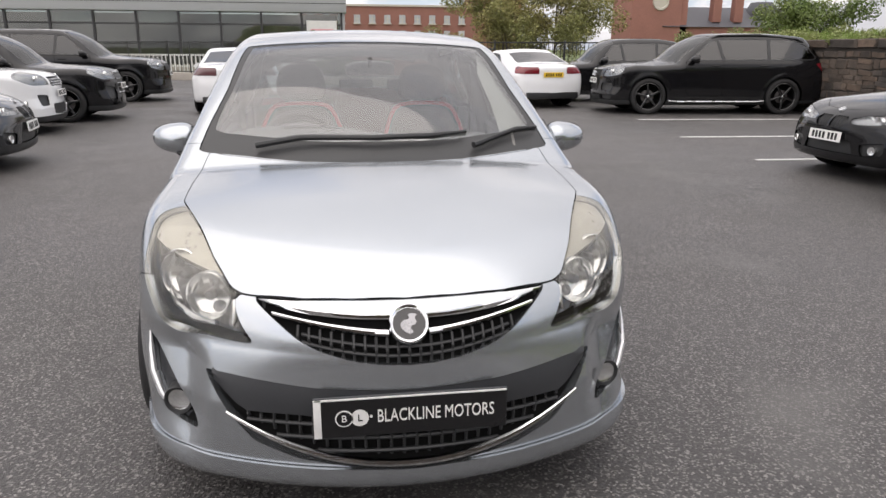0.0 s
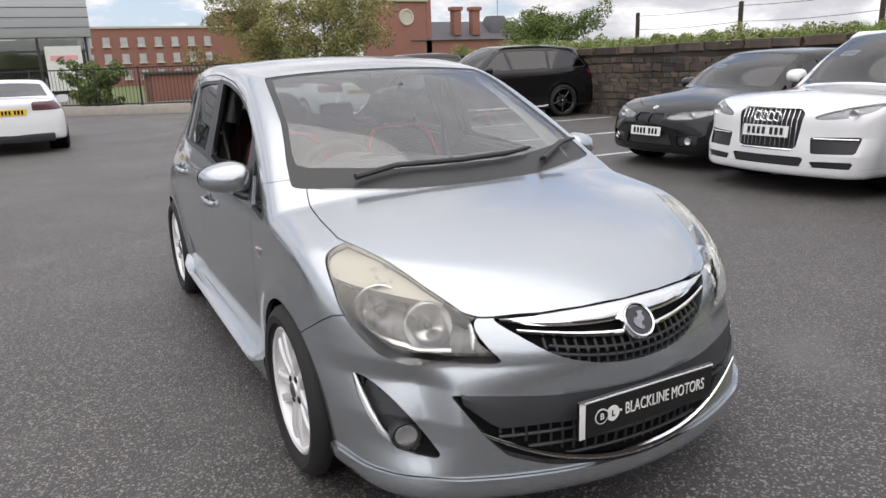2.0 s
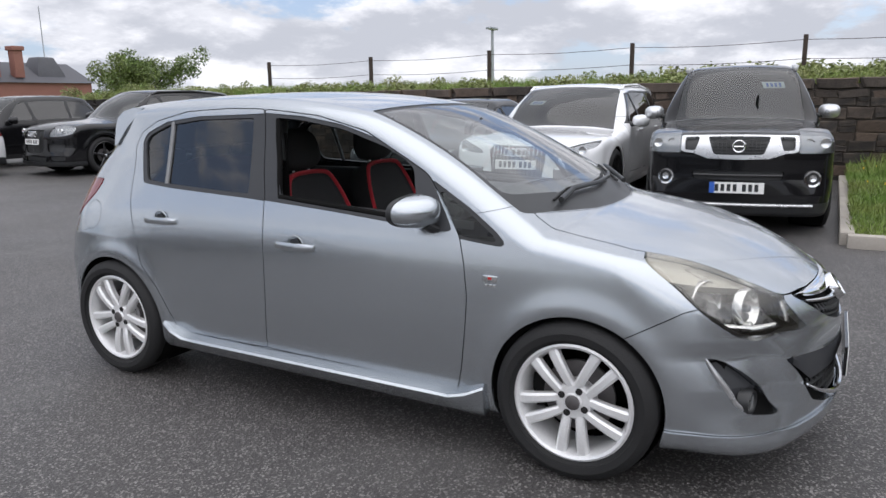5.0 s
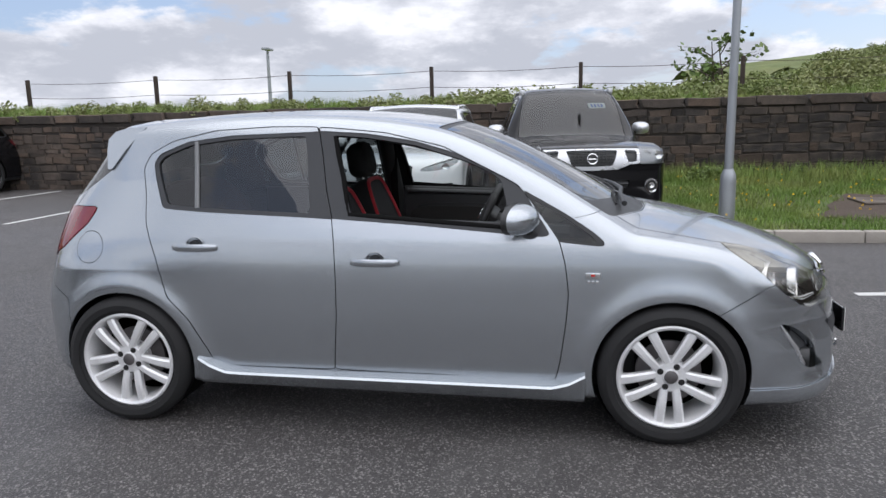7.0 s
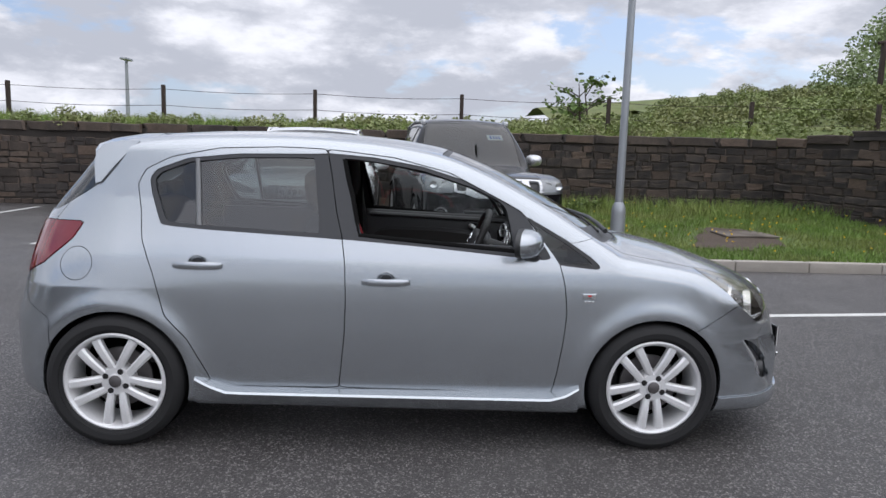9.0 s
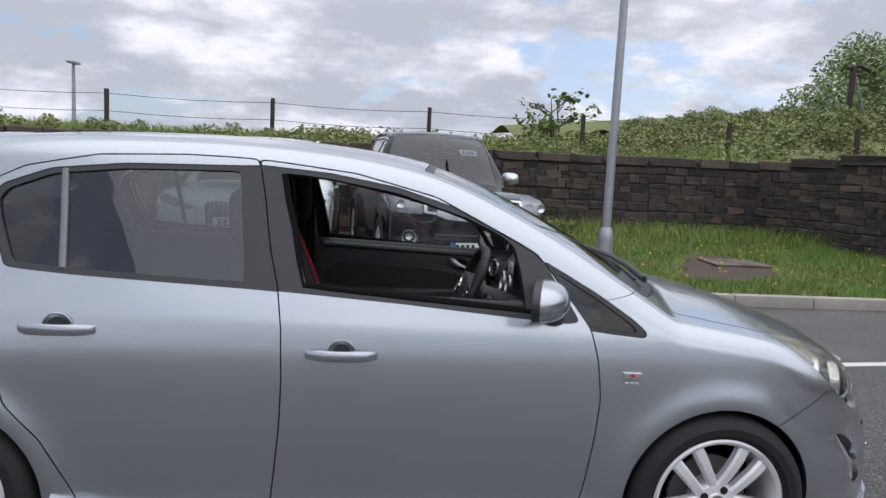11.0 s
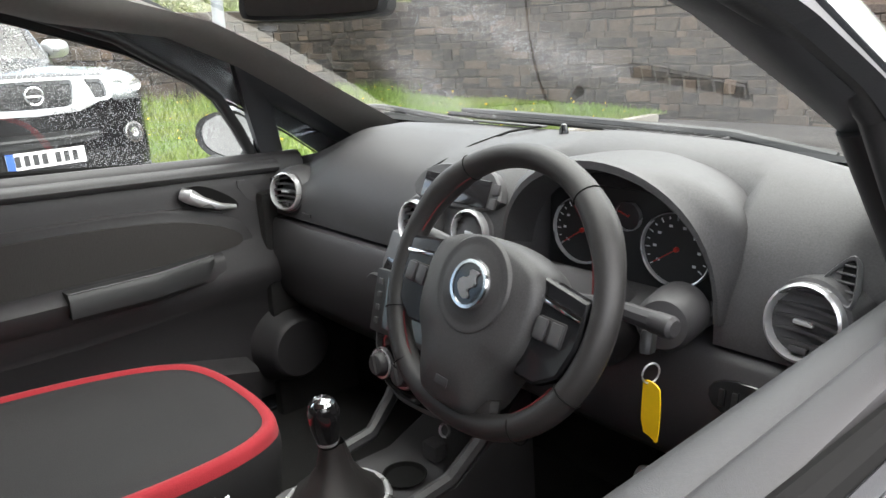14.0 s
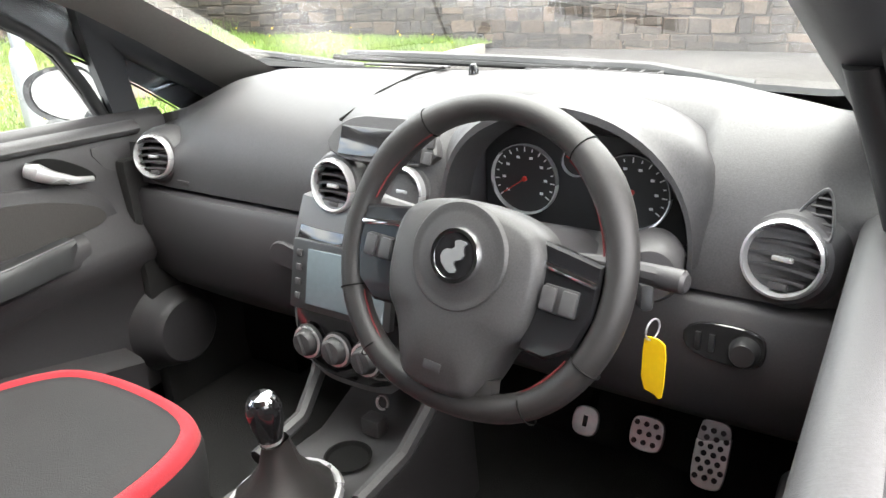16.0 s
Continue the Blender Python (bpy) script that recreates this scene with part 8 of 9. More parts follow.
SALOON = dict(fo=0.77, wb=2.81, ro=1.05, hw=0.90, h=1.43, nose_z=0.72, hood_z=0.96, belt=0.95, screen0=0.42, screen1=1.22, roof_end=2.45, boot_y=3.10, boot_z=1.08, wr=0.325, rim=0.235,
              posts=((1.62, -0.3),), lamp=(), lamp_front=[(-0.27, 0.672), (-0.40, 0.700), (-0.60, 0.728), (-0.80, 0.750), (-0.86, 0.745), (-0.80, 0.682), (-0.62, 0.632), (-0.40, 0.618), (-0.29, 0.628)], tail=[(3.5, 1.0), (4.0, 0.98), (4.0, 0.78), (3.62, 0.80)],
              doors=door_pair(0.42, 2.81, 0.95, 0.32, 1.62), handles=(1.45, 2.4), plate_z=(0.47, 0.80), dlo_tail=0.30,
              grilles=([(-0.015, 0.690), (-0.20, 0.690), (-0.255, 0.640), (-0.20, 0.570), (-0.015, 0.565)], [(0.06, 0.45), (-0.34, 0.45), (-0.40, 0.30), (0.06, 0.26)], [(-0.46, 0.42), (-0.74, 0.46), (-0.72, 0.32), (-0.48, 0.30)]),
              discs=[(0.0, 0.745, 0.04, 2), (-0.62, 0.37, 0.045, 3), (0.62, 0.37, 0.045, 3)], uprights=[(s * x, 0.56, 0.69, 0.006, 0) for s in (-1, 1) for x in (0.05, 0.09, 0.13, 0.17)], rim_mat=GLOSS_BLACK)
parked_car(dict(SALOON, paint=BLACK_PAINT, label="black sports saloon with dark grille parked by the wall", card=(-0.40, 0.95), clad=BLACK_PAINT), ahead(6.02, 4.66, 180))
parked_car(dict(SALOON, paint=DARK_PAINT, label="dark grey saloon with a split front lip"), ahead(-4.48, 6.6, 8))
COUPE = dict(SALOON, h=1.37, belt=0.90, hood_z=0.93, screen0=0.50, screen1=1.32, roof_end=2.35, boot_y=3.22, boot_z=1.03, coupe=True, posts=((2.05, -0.1),), hw=0.925, fo=0.87, wb=2.75, ro=1.0, rim=0.25,
             doors=door_pair(0.5, 2.75, 0.90, 0.32, 2.05, True), handles=(1.85,), tail=[(3.28, 0.97), (3.9, 0.95), (3.9, 0.79), (3.42, 0.81)], tail_x=0.36, paint=WHITE_PAINT, clad=WHITE_PAINT, exhaust=True, plate_z=(None, 0.78))
parked_car(dict(COUPE, label="white coupe with black boot spoiler and yellow plate", spoiler=(3.62, 1.075), tail_mat=mat("smoked_lens", (0.12, 0.05, 0.055), 0.15, 0, var=0.2, coat=0.8)), ahead(-2.25, 17.0, 92))
parked_car(dict(COUPE, label="white coupe with red tail lights by the railings", rim_mat=ALLOY), ahead(4.45, 18.0, 100))
CROSS = dict(BIG_SUV, fo=0.88, wb=2.66, ro=0.83, hw=0.93, h=1.62, nose_z=0.92, hood_z=1.06, belt=1.06, screen0=0.38, screen1=1.15, roof_end=3.0, wr=0.35, rim=0.25, posts=((1.52, -0.2), (2.4, 0.0)),
             lamp=[(-0.40, 0.90), (-0.40, 1.1), (-1.0, 1.1), (-1.0, 0.78), (-0.66, 0.78)], lamp_x=0.42, tail=[(3.2, 1.05), (3.7, 1.05), (3.7, 0.85), (3.3, 0.85)], doors=door_pair(0.38, 2.66, 1.06, 0.40, 1.52), handles=(1.35, 2.2), rings=(),
             bars=[(-0.34, 0.34, z, 0.01, 2) for z in (0.78, 0.82, 0.86)], uprights=(), grilles=([(0.06, 0.90), (-0.36, 0.90), (-0.38, 0.76), (0.06, 0.75)], [(-0.5, 0.62), (-0.76, 0.64), (-0.74, 0.46), (-0.52, 0.46)], [(0.06, 0.48), (-0.42, 0.48), (-0.40, 0.32), (0.06, 0.30)]), plate_z=(0.64, 0.8))
parked_car(dict(CROSS, paint=WHITE_PAINT, label="white compact SUV with dark lower bumper", rim_mat=ALLOY), ahead(-5.48, 10.4, 6))
parked_car(dict(CROSS, paint=BLACK_PAINT, label="black compact SUV with a silver framed grille", bars=[(-0.36, 0.36, 0.90, 0.014, 2), (-0.34, 0.34, 0.52, 0.012, 2)] + [(-0.33, 0.33, z, 0.006, 1) for z in (0.62, 0.70, 0.78)],
                grilles=([(0.06, 0.91), (-0.34, 0.90), (-0.38, 0.80), (-0.28, 0.50), (0.06, 0.50)], [(-0.46, 0.62), (-0.78, 0.66), (-0.76, 0.44), (-0.46, 0.40)])), ahead(-5.1, 12.75, 6))
parked_car(dict(BIG_SUV, h=1.80, nose_z=1.0, hood_z=1.16, belt=1.17, paint=BLACK_PAINT, label="black luxury SUV with wide dark wheels", rings=(), uprights=(), bars=[(-0.40, 0.40, z, 0.01, 0) for z in (0.80, 0.85, 0.90)], posts=((1.62, -0.1), (2.62, 0.0)),
                grilles=([(0.06, 0.95), (-0.42, 0.95), (-0.43, 0.78), (0.06, 0.77)], [(0.06, 0.55), (-0.6, 0.55), (-0.6, 0.36), (0.06, 0.34)])), ahead(-5.35, 18.2, 4))
parked_car(dict(CROSS, h=1.66, paint=BLACK_PAINT, label="black compact SUV with clear headlights behind another", rim_mat=GLOSS_BLACK), ahead(6.2, 17.2, 174))


# ---- plants ----
def leaves(name, clumps, n, size, material, parent=None, label="", seed=1, flat=0.35, squash=1.0):
    """Small leaf faces scattered in ball-shaped clumps (x, y, z, radius)."""
    rng = np.random.default_rng(seed)
    c = np.array(clumps, float)
    w = c[:, 3] ** 2
    k = rng.choice(len(c), n, p=w / w.sum())
    d = rng.normal(size=(n, 3))
    d /= np.linalg.norm(d, axis=1, keepdims=True)
    r = c[k, 3] * rng.uniform(0.25, 1.0, n) ** 0.6
    p = c[k, :3] + d * r[:, None] * np.array([1, 1, squash])
    a, b = rng.normal(size=(n, 3)), rng.normal(size=(n, 3))
    a[:, 2] *= flat + 0.3
    a /= np.linalg.norm(a, axis=1, keepdims=True)
    b -= a * (a * b).sum(1, keepdims=True)
    b /= np.linalg.norm(b, axis=1, keepdims=True)
    s = size * rng.uniform(0.6, 1.4, n)[:, None]
    v = np.stack([p - a * s, p + b * s * 0.55, p + a * s, p - b * s * 0.55], 1).reshape(-1, 3)
    i = np.arange(n) * 4
    t = np.concatenate([np.stack([i, i + 1, i + 2], 1), np.stack([i, i + 2, i + 3], 1)])
    ob = part(name, (v, t), material, parent, label, angle=180)
    return ob


def blades(name, label, spots, height, material, seed=1, lean=0.4):
    """Grass blades: one thin triangle each."""
    rng = np.random.default_rng(seed)
    p = np.array(spots, float)
    n = len(p)
    h = height * rng.uniform(0.4, 1.3, n)
    a = rng.uniform(0, 2 * math.pi, n)
    side = np.stack([np.cos(a), np.sin(a), 0 * a], 1) * (0.006 + 0.004 * rng.random(n))[:, None]
    tip = p + np.stack([rng.normal(0, lean, n) * h, rng.normal(0, lean, n) * h, h], 1)
    v = np.stack([p - side, p + side, tip], 1).reshape(-1, 3)
    i = np.arange(n) * 3
    ob = part(name, (v, np.stack([i, i + 1, i + 2], 1)), material, None, angle=180)
    return tagged(ob, label, "grass", kind="stuff")


rng = np.random.default_rng(5)
BARE = [(6.2, -3.7, 0.75), (5.6, -3.2, 0.5), (7.0, -3.9, 0.45)]
spots = []
for x, y in zip(rng.uniform(4.5, 10.2, 52000), rng.uniform(-8.3, -1.0, 52000)):
    if any(math.hypot(x - a, (y - b) * 0.8) < r * rng.uniform(0.6, 1.1) for a, b, r in BARE):
        continue
    spots.append((x, y, turf_height(x, y) - 0.01))
blades("grass", "uncut green grass with yellow flowers", spots, 0.085, GRASS, 3)
tall = [(x, y, turf_height(x, y) - 0.01) for x, y in zip(rng.uniform(8.6, 10.3, 5000), rng.uniform(-8.2, -1.2, 5000))]
blades("grass", "taller grass tufts along the wall foot", tall, 0.24, GRASS, 4)
fl = [(x, y, turf_height(x, y) + rng.uniform(0.06, 0.16), 0.012) for x, y in zip(rng.uniform(4.6, 9.8, 140), rng.uniform(-8.0, -1.2, 140))]
tagged(leaves("yellow_flowers", fl, 900, 0.012, TAG_YELLOW, seed=8), "small yellow flowers in the grass", "flowers", kind="stuff")
tagged(leaves("weeds", [(8.9 + 0.3 * math.sin(i), -1.9 - 0.22 * i, 0.34, 0.16) for i in range(3)] + [(9.9, -2.3 - 0.8 * i, 0.36, 0.10) for i in range(7)], 900, 0.035, LEAF, seed=9), "leafy weeds at the foot of the wall", "weeds", kind="stuff")
SLAB = mat("stained_slab", (0.17, 0.145, 0.12), 0.9, 0, var=0.4, scale=6, fine=0.3, fine_scale=50, bump=0.6, bump_scale=30, color2=(0.09, 0.075, 0.06), mix_scale=3)
SOIL_BARE = mat("bare_soil", (0.075, 0.055, 0.04), 0.95, 0, var=0.4, scale=8, fine=0.4, fine_scale=60, bump=0.8, bump_scale=40)
g = Geo()
for a, b, r in BARE:
    g.add([(a + r * (0.9 + 0.2 * math.sin(5 * t)) * math.cos(t), b + r * 0.8 * math.sin(t), turf_height(a + r * math.cos(t), b + r * 0.8 * math.sin(t)) + 0.012) for t in np.linspace(0, 2 * math.pi, 20, endpoint=False)] + [(a, b, turf_height(a, b) + 0.03)], [(i, (i + 1) % 20, 20) for i in range(20)])
tagged(part("bare_earth", g, SOIL_BARE, angle=80), "bare brown earth patch in the grass", "soil", kind="structure")
tagged(part("manhole_cover", Geo().box((6.55, -3.95, 0.192), (0.62, 0.80, 0.03), 0.012, pose(0, 0, 0, 0, 0, 0)), SLAB), "flat brown stone manhole cover in the grass", "manhole cover")


# ---- lamp column, wall-top fence ----
def lamp_column(x, y, z0, z1, r, head, name="lamp_post", label="tall grey steel lamp column on the verge"):
    p = thing(name, label, "lamp post")
    part("base", Geo().lathe([(r * 1.75, 0), (r * 1.75, 0.52), (r * 1.6, 0.60), (r * 1.05, 0.66), (r * 0.9, 0.66)], pose(x, y, z0), 20), STEEL, p)
    part("shaft", Geo().lathe([(r, 0.5), (r * 0.8, (z1 - z0) * 0.6), (r * 0.62, z1 - z0), (0, z1 - z0)], pose(x, y, z0), 16), STEEL, p)
    if head:
        part("lantern", Geo().box((x - 0.25, y - 0.1, z1 + 0.02), (0.75, 0.26, 0.10), 0.04), STEEL, p)
    return p


lamp_column(5.0, -1.53, 0.09, 7.2, 0.052, True)
lamp_column(25.6, 12.26, 0.5, 4.25, 0.09, True, label="grey street lamp on the railway bank")


def bank_height(x, y):
    d = min(max(x - 10.4, 0) / 4.0, 1)
    right = min(max(-y - 3.5, 0) / 9.0, 1)
    return 1.50 + 0.28 * d + 1.1 * right * d + 0.05 * math.sin(3.1 * x + 1.7 * y)


sheet("bank", "overgrown grassy bank held by the stone wall", 10.62, 60, -5.9, 22.0, 40, 70, bank_height, BANK_GRASS)
sheet("bank", "overgrown grassy bank held by the side wall", -12, 60, -40, -9.0, 60, 30, lambda x, y: 1.6 + 0.10 * max(-y - 9, 0) + 0.4 * math.sin(x * 0.5) + 0.05 * max(x - 6, 0), BANK_GRASS)
sheet("bank", "overgrown grassy bank in the wall corner", 10.62, 60, -9.2, -5.7, 40, 12, bank_height, BANK_GRASS)
fence = thing("wire_fence", "dark posts with sagging wires on the bank", "fence", "")
tops = [(14.22, 14.58), (14.09, 10.78), (13.83, 7.03), (13.75, 3.42), (13.70, -0.12), (13.2, -3.6), (12.78, -6.89), (12.2, -9.6)]
for x, y in tops:
    z = bank_height(x, y)
    part("post", Geo().box((x, y, (z - 0.2 + 2.60) / 2), (0.09, 0.09, 2.60 - z + 0.2), 0.015), RUST, fence)
for zz in (2.50, 2.12):
    for (x0, y0), (x1, y1) in zip(tops, tops[1:]):
        part("wire", Geo().tube([(x0 + (x1 - x0) * t, y0 + (y1 - y0) * t, zz - 0.05 * math.sin(math.pi * t)) for t in (0, 0.25, 0.5, 0.75, 1)], 0.006, 4), RUST, fence)
fp = thing("stay_post", "dark steel post with a slanting stay", "post")
part("shaft", Geo().box((20, -14.7, 3.2), (0.14, 0.14, 4.0), 0.02), RUST, fp)
part("arm", Geo().tube([(20, -14.5, 5.15), (20, -14.9, 5.25), (20.0, -15.3, 5.1)], 0.07, 6), RUST, fp)
part("stay", Geo().tube([(20, -14.8, 4.9), (20.0, -15.9, 2.0)], 0.03, 6), STEEL, fp)

# growth along the wall top and the bank
rng = np.random.default_rng(11)
cl = []
for y in np.arange(-6.0, 19.5, 0.28):
    for x in (10.85, 11.6, 12.6):
        r = rng.uniform(0.06, 0.20) * (1.5 if rng.random() < 0.12 else 1)
        cl.append((x + rng.uniform(-0.3, 0.3), y + rng.uniform(-0.2, 0.2), bank_height(x, y) + r * 0.6, r))
tagged(leaves("brambles", cl, 30000, 0.030, BRAMBLE, seed=12), "low brambles and weeds along the wall top", "weeds", kind="stuff")
sp = [(x, y, bank_height(x, y) - 0.02) for x, y in zip(rng.uniform(10.7, 13.5, 26000), rng.uniform(-7, 19.5, 26000))]
blades("grass", "rough grass on top of the wall", sp, 0.20, GRASS, 13)
cl = []
for y in np.arange(-15.0, -1.0, 0.5):
    for x in (13.6, 14.8, 16.5, 18.5, 21.0, 24.0, 28.0, 33.0):
        r = rng.uniform(0.22, 0.5) * (1 + 0.03 * (x - 14) * min(1, max(0, -y - 2) / 6))
        z = bank_height(x, y) + 0.10 * (x - 14) * min(1, max(0, -y - 1.5) / 6)
        cl.append((x + rng.uniform(-0.8, 0.8), y * (x + 4) / 18 + rng.uniform(-0.4, 0.4), z, r))
ug = []
for k in range(2600):
    x, y = rng.uniform(11, 42), rng.uniform(-22, 3)
    r = rng.uniform(0.14, 0.32)
    ug.append((x, y, bank_height(x, y) + r * 0.25, r))
tagged(leaves("undergrowth", ug, 120000, 0.05, BRAMBLE, seed=17), "low green undergrowth over the bank", "undergrowth", kind="stuff")
tagged(leaves("bushes", cl, 150000, 0.05, BRAMBLE, seed=14), "dense green bushes on the bank", "bushes", kind="stuff")
cl = []
for k in range(150):
    far, a = rng.uniform(30, 44), math.radians(rng.uniform(29.5, 62))
    rise = min(max((math.degrees(a) - 29) * 0.55, 0.4), 6.5)
    cl.append((-1.9 + far * math.cos(a), 1.2 - far * math.sin(a), 2.4 + rise * rng.uniform(0.0, 1.0), rng.uniform(0.7, 1.4)))
for k in range(80):
    x, y = rng.uniform(-12, 18), rng.uniform(-24, -12)
    cl.append((x, y, rng.uniform(2.0, 4.0) + 0.06 * max(x, 0), rng.uniform(0.7, 1.3)))
tagged(leaves("woodland", cl, 220000, 0.075, FAR_LEAF, seed=15), "dense green trees on the hillside", "trees", kind="stuff")


def tree(name, label, x, y, z0, h, spread, material, n, leaf, seed, stems=1, group="trees beyond the yard"):
    """A tapered trunk with limbs, and a crown of loose leaf clumps."""
    rng = np.random.default_rng(seed)
    t = thing(name, label, "tree", group)
    g = Geo()
    clumps = []
    for s in range(stems):
        bx, by = x + rng.uniform(-0.3, 0.3) * (stems > 1) * spread, y + rng.uniform(-0.3, 0.3) * (stems > 1) * spread
        lean = Vector((rng.uniform(-0.2, 0.2), rng.uniform(-0.2, 0.2), 1))
        r0 = 0.035 * h / (1 + 0.3 * stems)
        trunk = [Vector((bx, by, z0)) + lean * (h * 0.75 * k / 5) for k in range(6)]
        g.tube(trunk, [r0 * (1 - 0.16 * k) for k in range(6)], 8)
        for b in range(7):
            k = rng.uniform(0.25, 1.0)
            p = Vector((bx, by, z0)) + lean * (h * 0.75 * k)
            a = rng.uniform(0, 2 * math.pi)
            q = p + Vector((math.cos(a) * spread * rng.uniform(0.4, 0.95), math.sin(a) * spread * rng.uniform(0.4, 0.95), h * rng.uniform(0.08, 0.28)))
            g.tube([p, p.lerp(q, 0.5) + Vector((0, 0, 0.04 * h)), q], [r0 * 0.4, r0 * 0.25, r0 * 0.08], 6)
            for u in (0.45, 0.7, 1.0):
                c = p.lerp(q, u)
                clumps.append((c.x, c.y, c.z, h * rng.uniform(0.06, 0.13)))
        top = Vector((bx, by, z0)) + lean * (h * 0.8)
        clumps.append((top.x, top.y, top.z, h * 0.12))
    part("trunk", g, BARK, t)
    leaves("crown", clumps, n, leaf, material, t, seed=seed + 1)
    return t


tree("tree", "loose brown-green spring tree behind the railings", 10.2, 34, -0.6, 5.9, 5.2, LEAF_BROWN, 60000, 0.055, 21, 7)
tree("tree", "round green tree beyond the bank", 22.0, 30, -0.7, 4.8, 2.6, LEAF, 30000, 0.06, 33, 6)
tree("tree", "green shrub behind the railings", 0.75, 31.8, -0.6, 2.6, 1.6, LEAF, 9000, 0.06, 39, 3)
sap = tree("sapling", "thin sapling with few large leaves on the bank", 15.5, -3.8, 1.6, 2.0, 1.25, LEAF, 300, 0.085, 45, 2)

# ---- railings at the back of the yard ----
rail = thing("railings", "black vertical bar railings on a low concrete kerb", "railings")
LINE = [(-19.0, 39.5), (-6.0, 30.5), (1.4, 25.4), (5.6, 22.9), (10.9, 20.2)]
for (x0, y0), (x1, y1) in zip(LINE, LINE[1:]):
    d = Vector((x1 - x0, y1 - y0, 0))
    n = int(d.length / 0.135)
    ang = math.degrees(math.atan2(d.y, d.x))
    for z, r in ((0.36, 0.02), (1.58, 0.022)):
        part("rail", Geo().box((0, 0, 0), (d.length, 0.04, 2 * r), 0.004, pose((x0 + x1) / 2, (y0 + y1) / 2, z, 0, 0, ang)), FENCE_BLACK, rail)
    g = Geo()
    for i in range(n):
        px, py = x0 + d.x * i / n, y0 + d.y * i / n
        if i % 18 == 0:
            part("post", Geo().box((px, py, 0.85), (0.06, 0.06, 1.6), 0.006), FENCE_BLACK, rail)
        else:
            g.box((px, py, 0.96), (0.016, 0.016, 1.22))
    tagged(part("railing_infill", g, FENCE_BLACK, rail), kind="stuff")
    ob = part("footing", Geo().box((0, 0, 0.10), (d.length + 0.1, 0.34, 0.34), 0.02, pose((x0 + x1) / 2, (y0 + y1) / 2, 0.03, 0, 0, ang)), KERB, rail)


# ---- buildings beyond ----
CLADDING = mat("grey_cladding", (0.42, 0.43, 0.44), 0.45, 0.3, var=0.05, scale=1)
MULLION = mat("dark_frame", (0.035, 0.035, 0.038), 0.5, 0)
SHOP_GLASS = glass("shop_glass", (0.55, 0.60, 0.58), base=0.12)
ROOM = mat("showroom_inside", (0.16, 0.13, 0.11), 0.8, 0, var=0.3, scale=0.4)
BLIND = mat("white_blind", (0.7, 0.7, 0.68), 0.7, 0)
# brick red muted and lightened, so distance haze is in the colour
BRICK = mat("hazed_red_brick", (0.27, 0.125, 0.10), 0.9, 0, var=0.15, scale=0.8, fine=0.2, fine_scale=12, bump=0.2, bump_scale=15)
BRICK_BROWN = mat("brown_brick", (0.24, 0.13, 0.08), 0.9, 0, var=0.15, scale=0.8, fine=0.2, fine_scale=12)
SLATE = mat("slate_roof", (0.075, 0.075, 0.085), 0.6, 0, var=0.2, scale=1.5, fine=0.2, fine_scale=8)
TRIM_STONE = mat("pale_trim", (0.5, 0.46, 0.4), 0.8, 0)

shop = thing("showroom_building", "grey clad showroom with tall dark windows", "building")
part("fascia", Geo().box((-24.5, 43.0, 4.3), (51, 2.0, 1.9), 0.03), CLADDING, shop)
for z in (3.85, 4.35, 4.85):
    part("fascia_joint", Geo().box((-24.5, 41.99, z), (51, 0.02, 0.03)), MULLION, shop)
part("back_wall", Geo().box((-24.5, 47, 1.6), (50, 0.3, 3.6)), ROOM, shop)
part("end_wall", Geo().box((0.75, 46.5, 1.4), (0.3, 8.5, 4.2)), CLADDING, shop)
part("plinth", Geo().box((-24.5, 42.4, -0.1), (50.6, 0.3, 1.0)), KERB, shop)
for i in range(22):
    x = 0.7 - 2.3 * i
    part("mullion", Geo().box((x, 42.25, 1.85), (0.12, 0.14, 3.1)), MULLION, shop)
    w = part("window", Geo().box((x - 1.15, 42.3, 1.85), (2.16, 0.03, 3.0)), SHOP_GLASS, shop)
    part("transom", Geo().box((x - 1.15, 42.24, 2.65), (2.2, 0.1, 0.09)), MULLION, shop)
    if i in (4, 6, 9):
        part("blind", Geo().box((x - 1.15, 42.4, 3.05), (2.1, 0.03, 0.62)), BLIND, shop)
poster = part("poster", Geo().box((-0.45, 42.12, 1.75), (1.75, 0.03, 2.3)), BLIND, shop, "white window poster")
part("poster_band", Geo().box((-0.45, 42.09, 2.3), (1.3, 0.02, 0.25)), mat("pink_print", (0.75, 0.35, 0.38), 0.6), poster)
g = thing("white_railing", "low white picket railing by the showroom", "railing")
for z in (0.35, 0.95):
    part("rail", Geo().box((-8, 40.5, z), (9, 0.05, 0.08)), BLIND, g)
pk = Geo()
for i in range(40):
    pk.box((-12.4 + 0.225 * i, 40.5, 0.5), (0.07, 0.03, 1.0))
tagged(part("picket_infill", pk, BLIND, g), kind="stuff")
PANE = mat("far_window", (0.42, 0.44, 0.46), 0.2, 0, var=0.4, scale=0.3)


def far_window(parent, x, y, z, w, h):
    f = part("window", Geo().box((x, y, z), (w, 0.2, h)), PANE, parent)
    part("frame", Geo().box((x, y - 0.12, z), (0.10, 0.06, h)), TRIM_STONE, f)
    part("frame", Geo().box((x, y - 0.12, z), (w, 0.06, 0.10)), TRIM_STONE, f)
    part("sill", Geo().box((x, y - 0.15, z - h / 2 - 0.08), (w + 0.3, 0.3, 0.16)), TRIM_STONE, f)


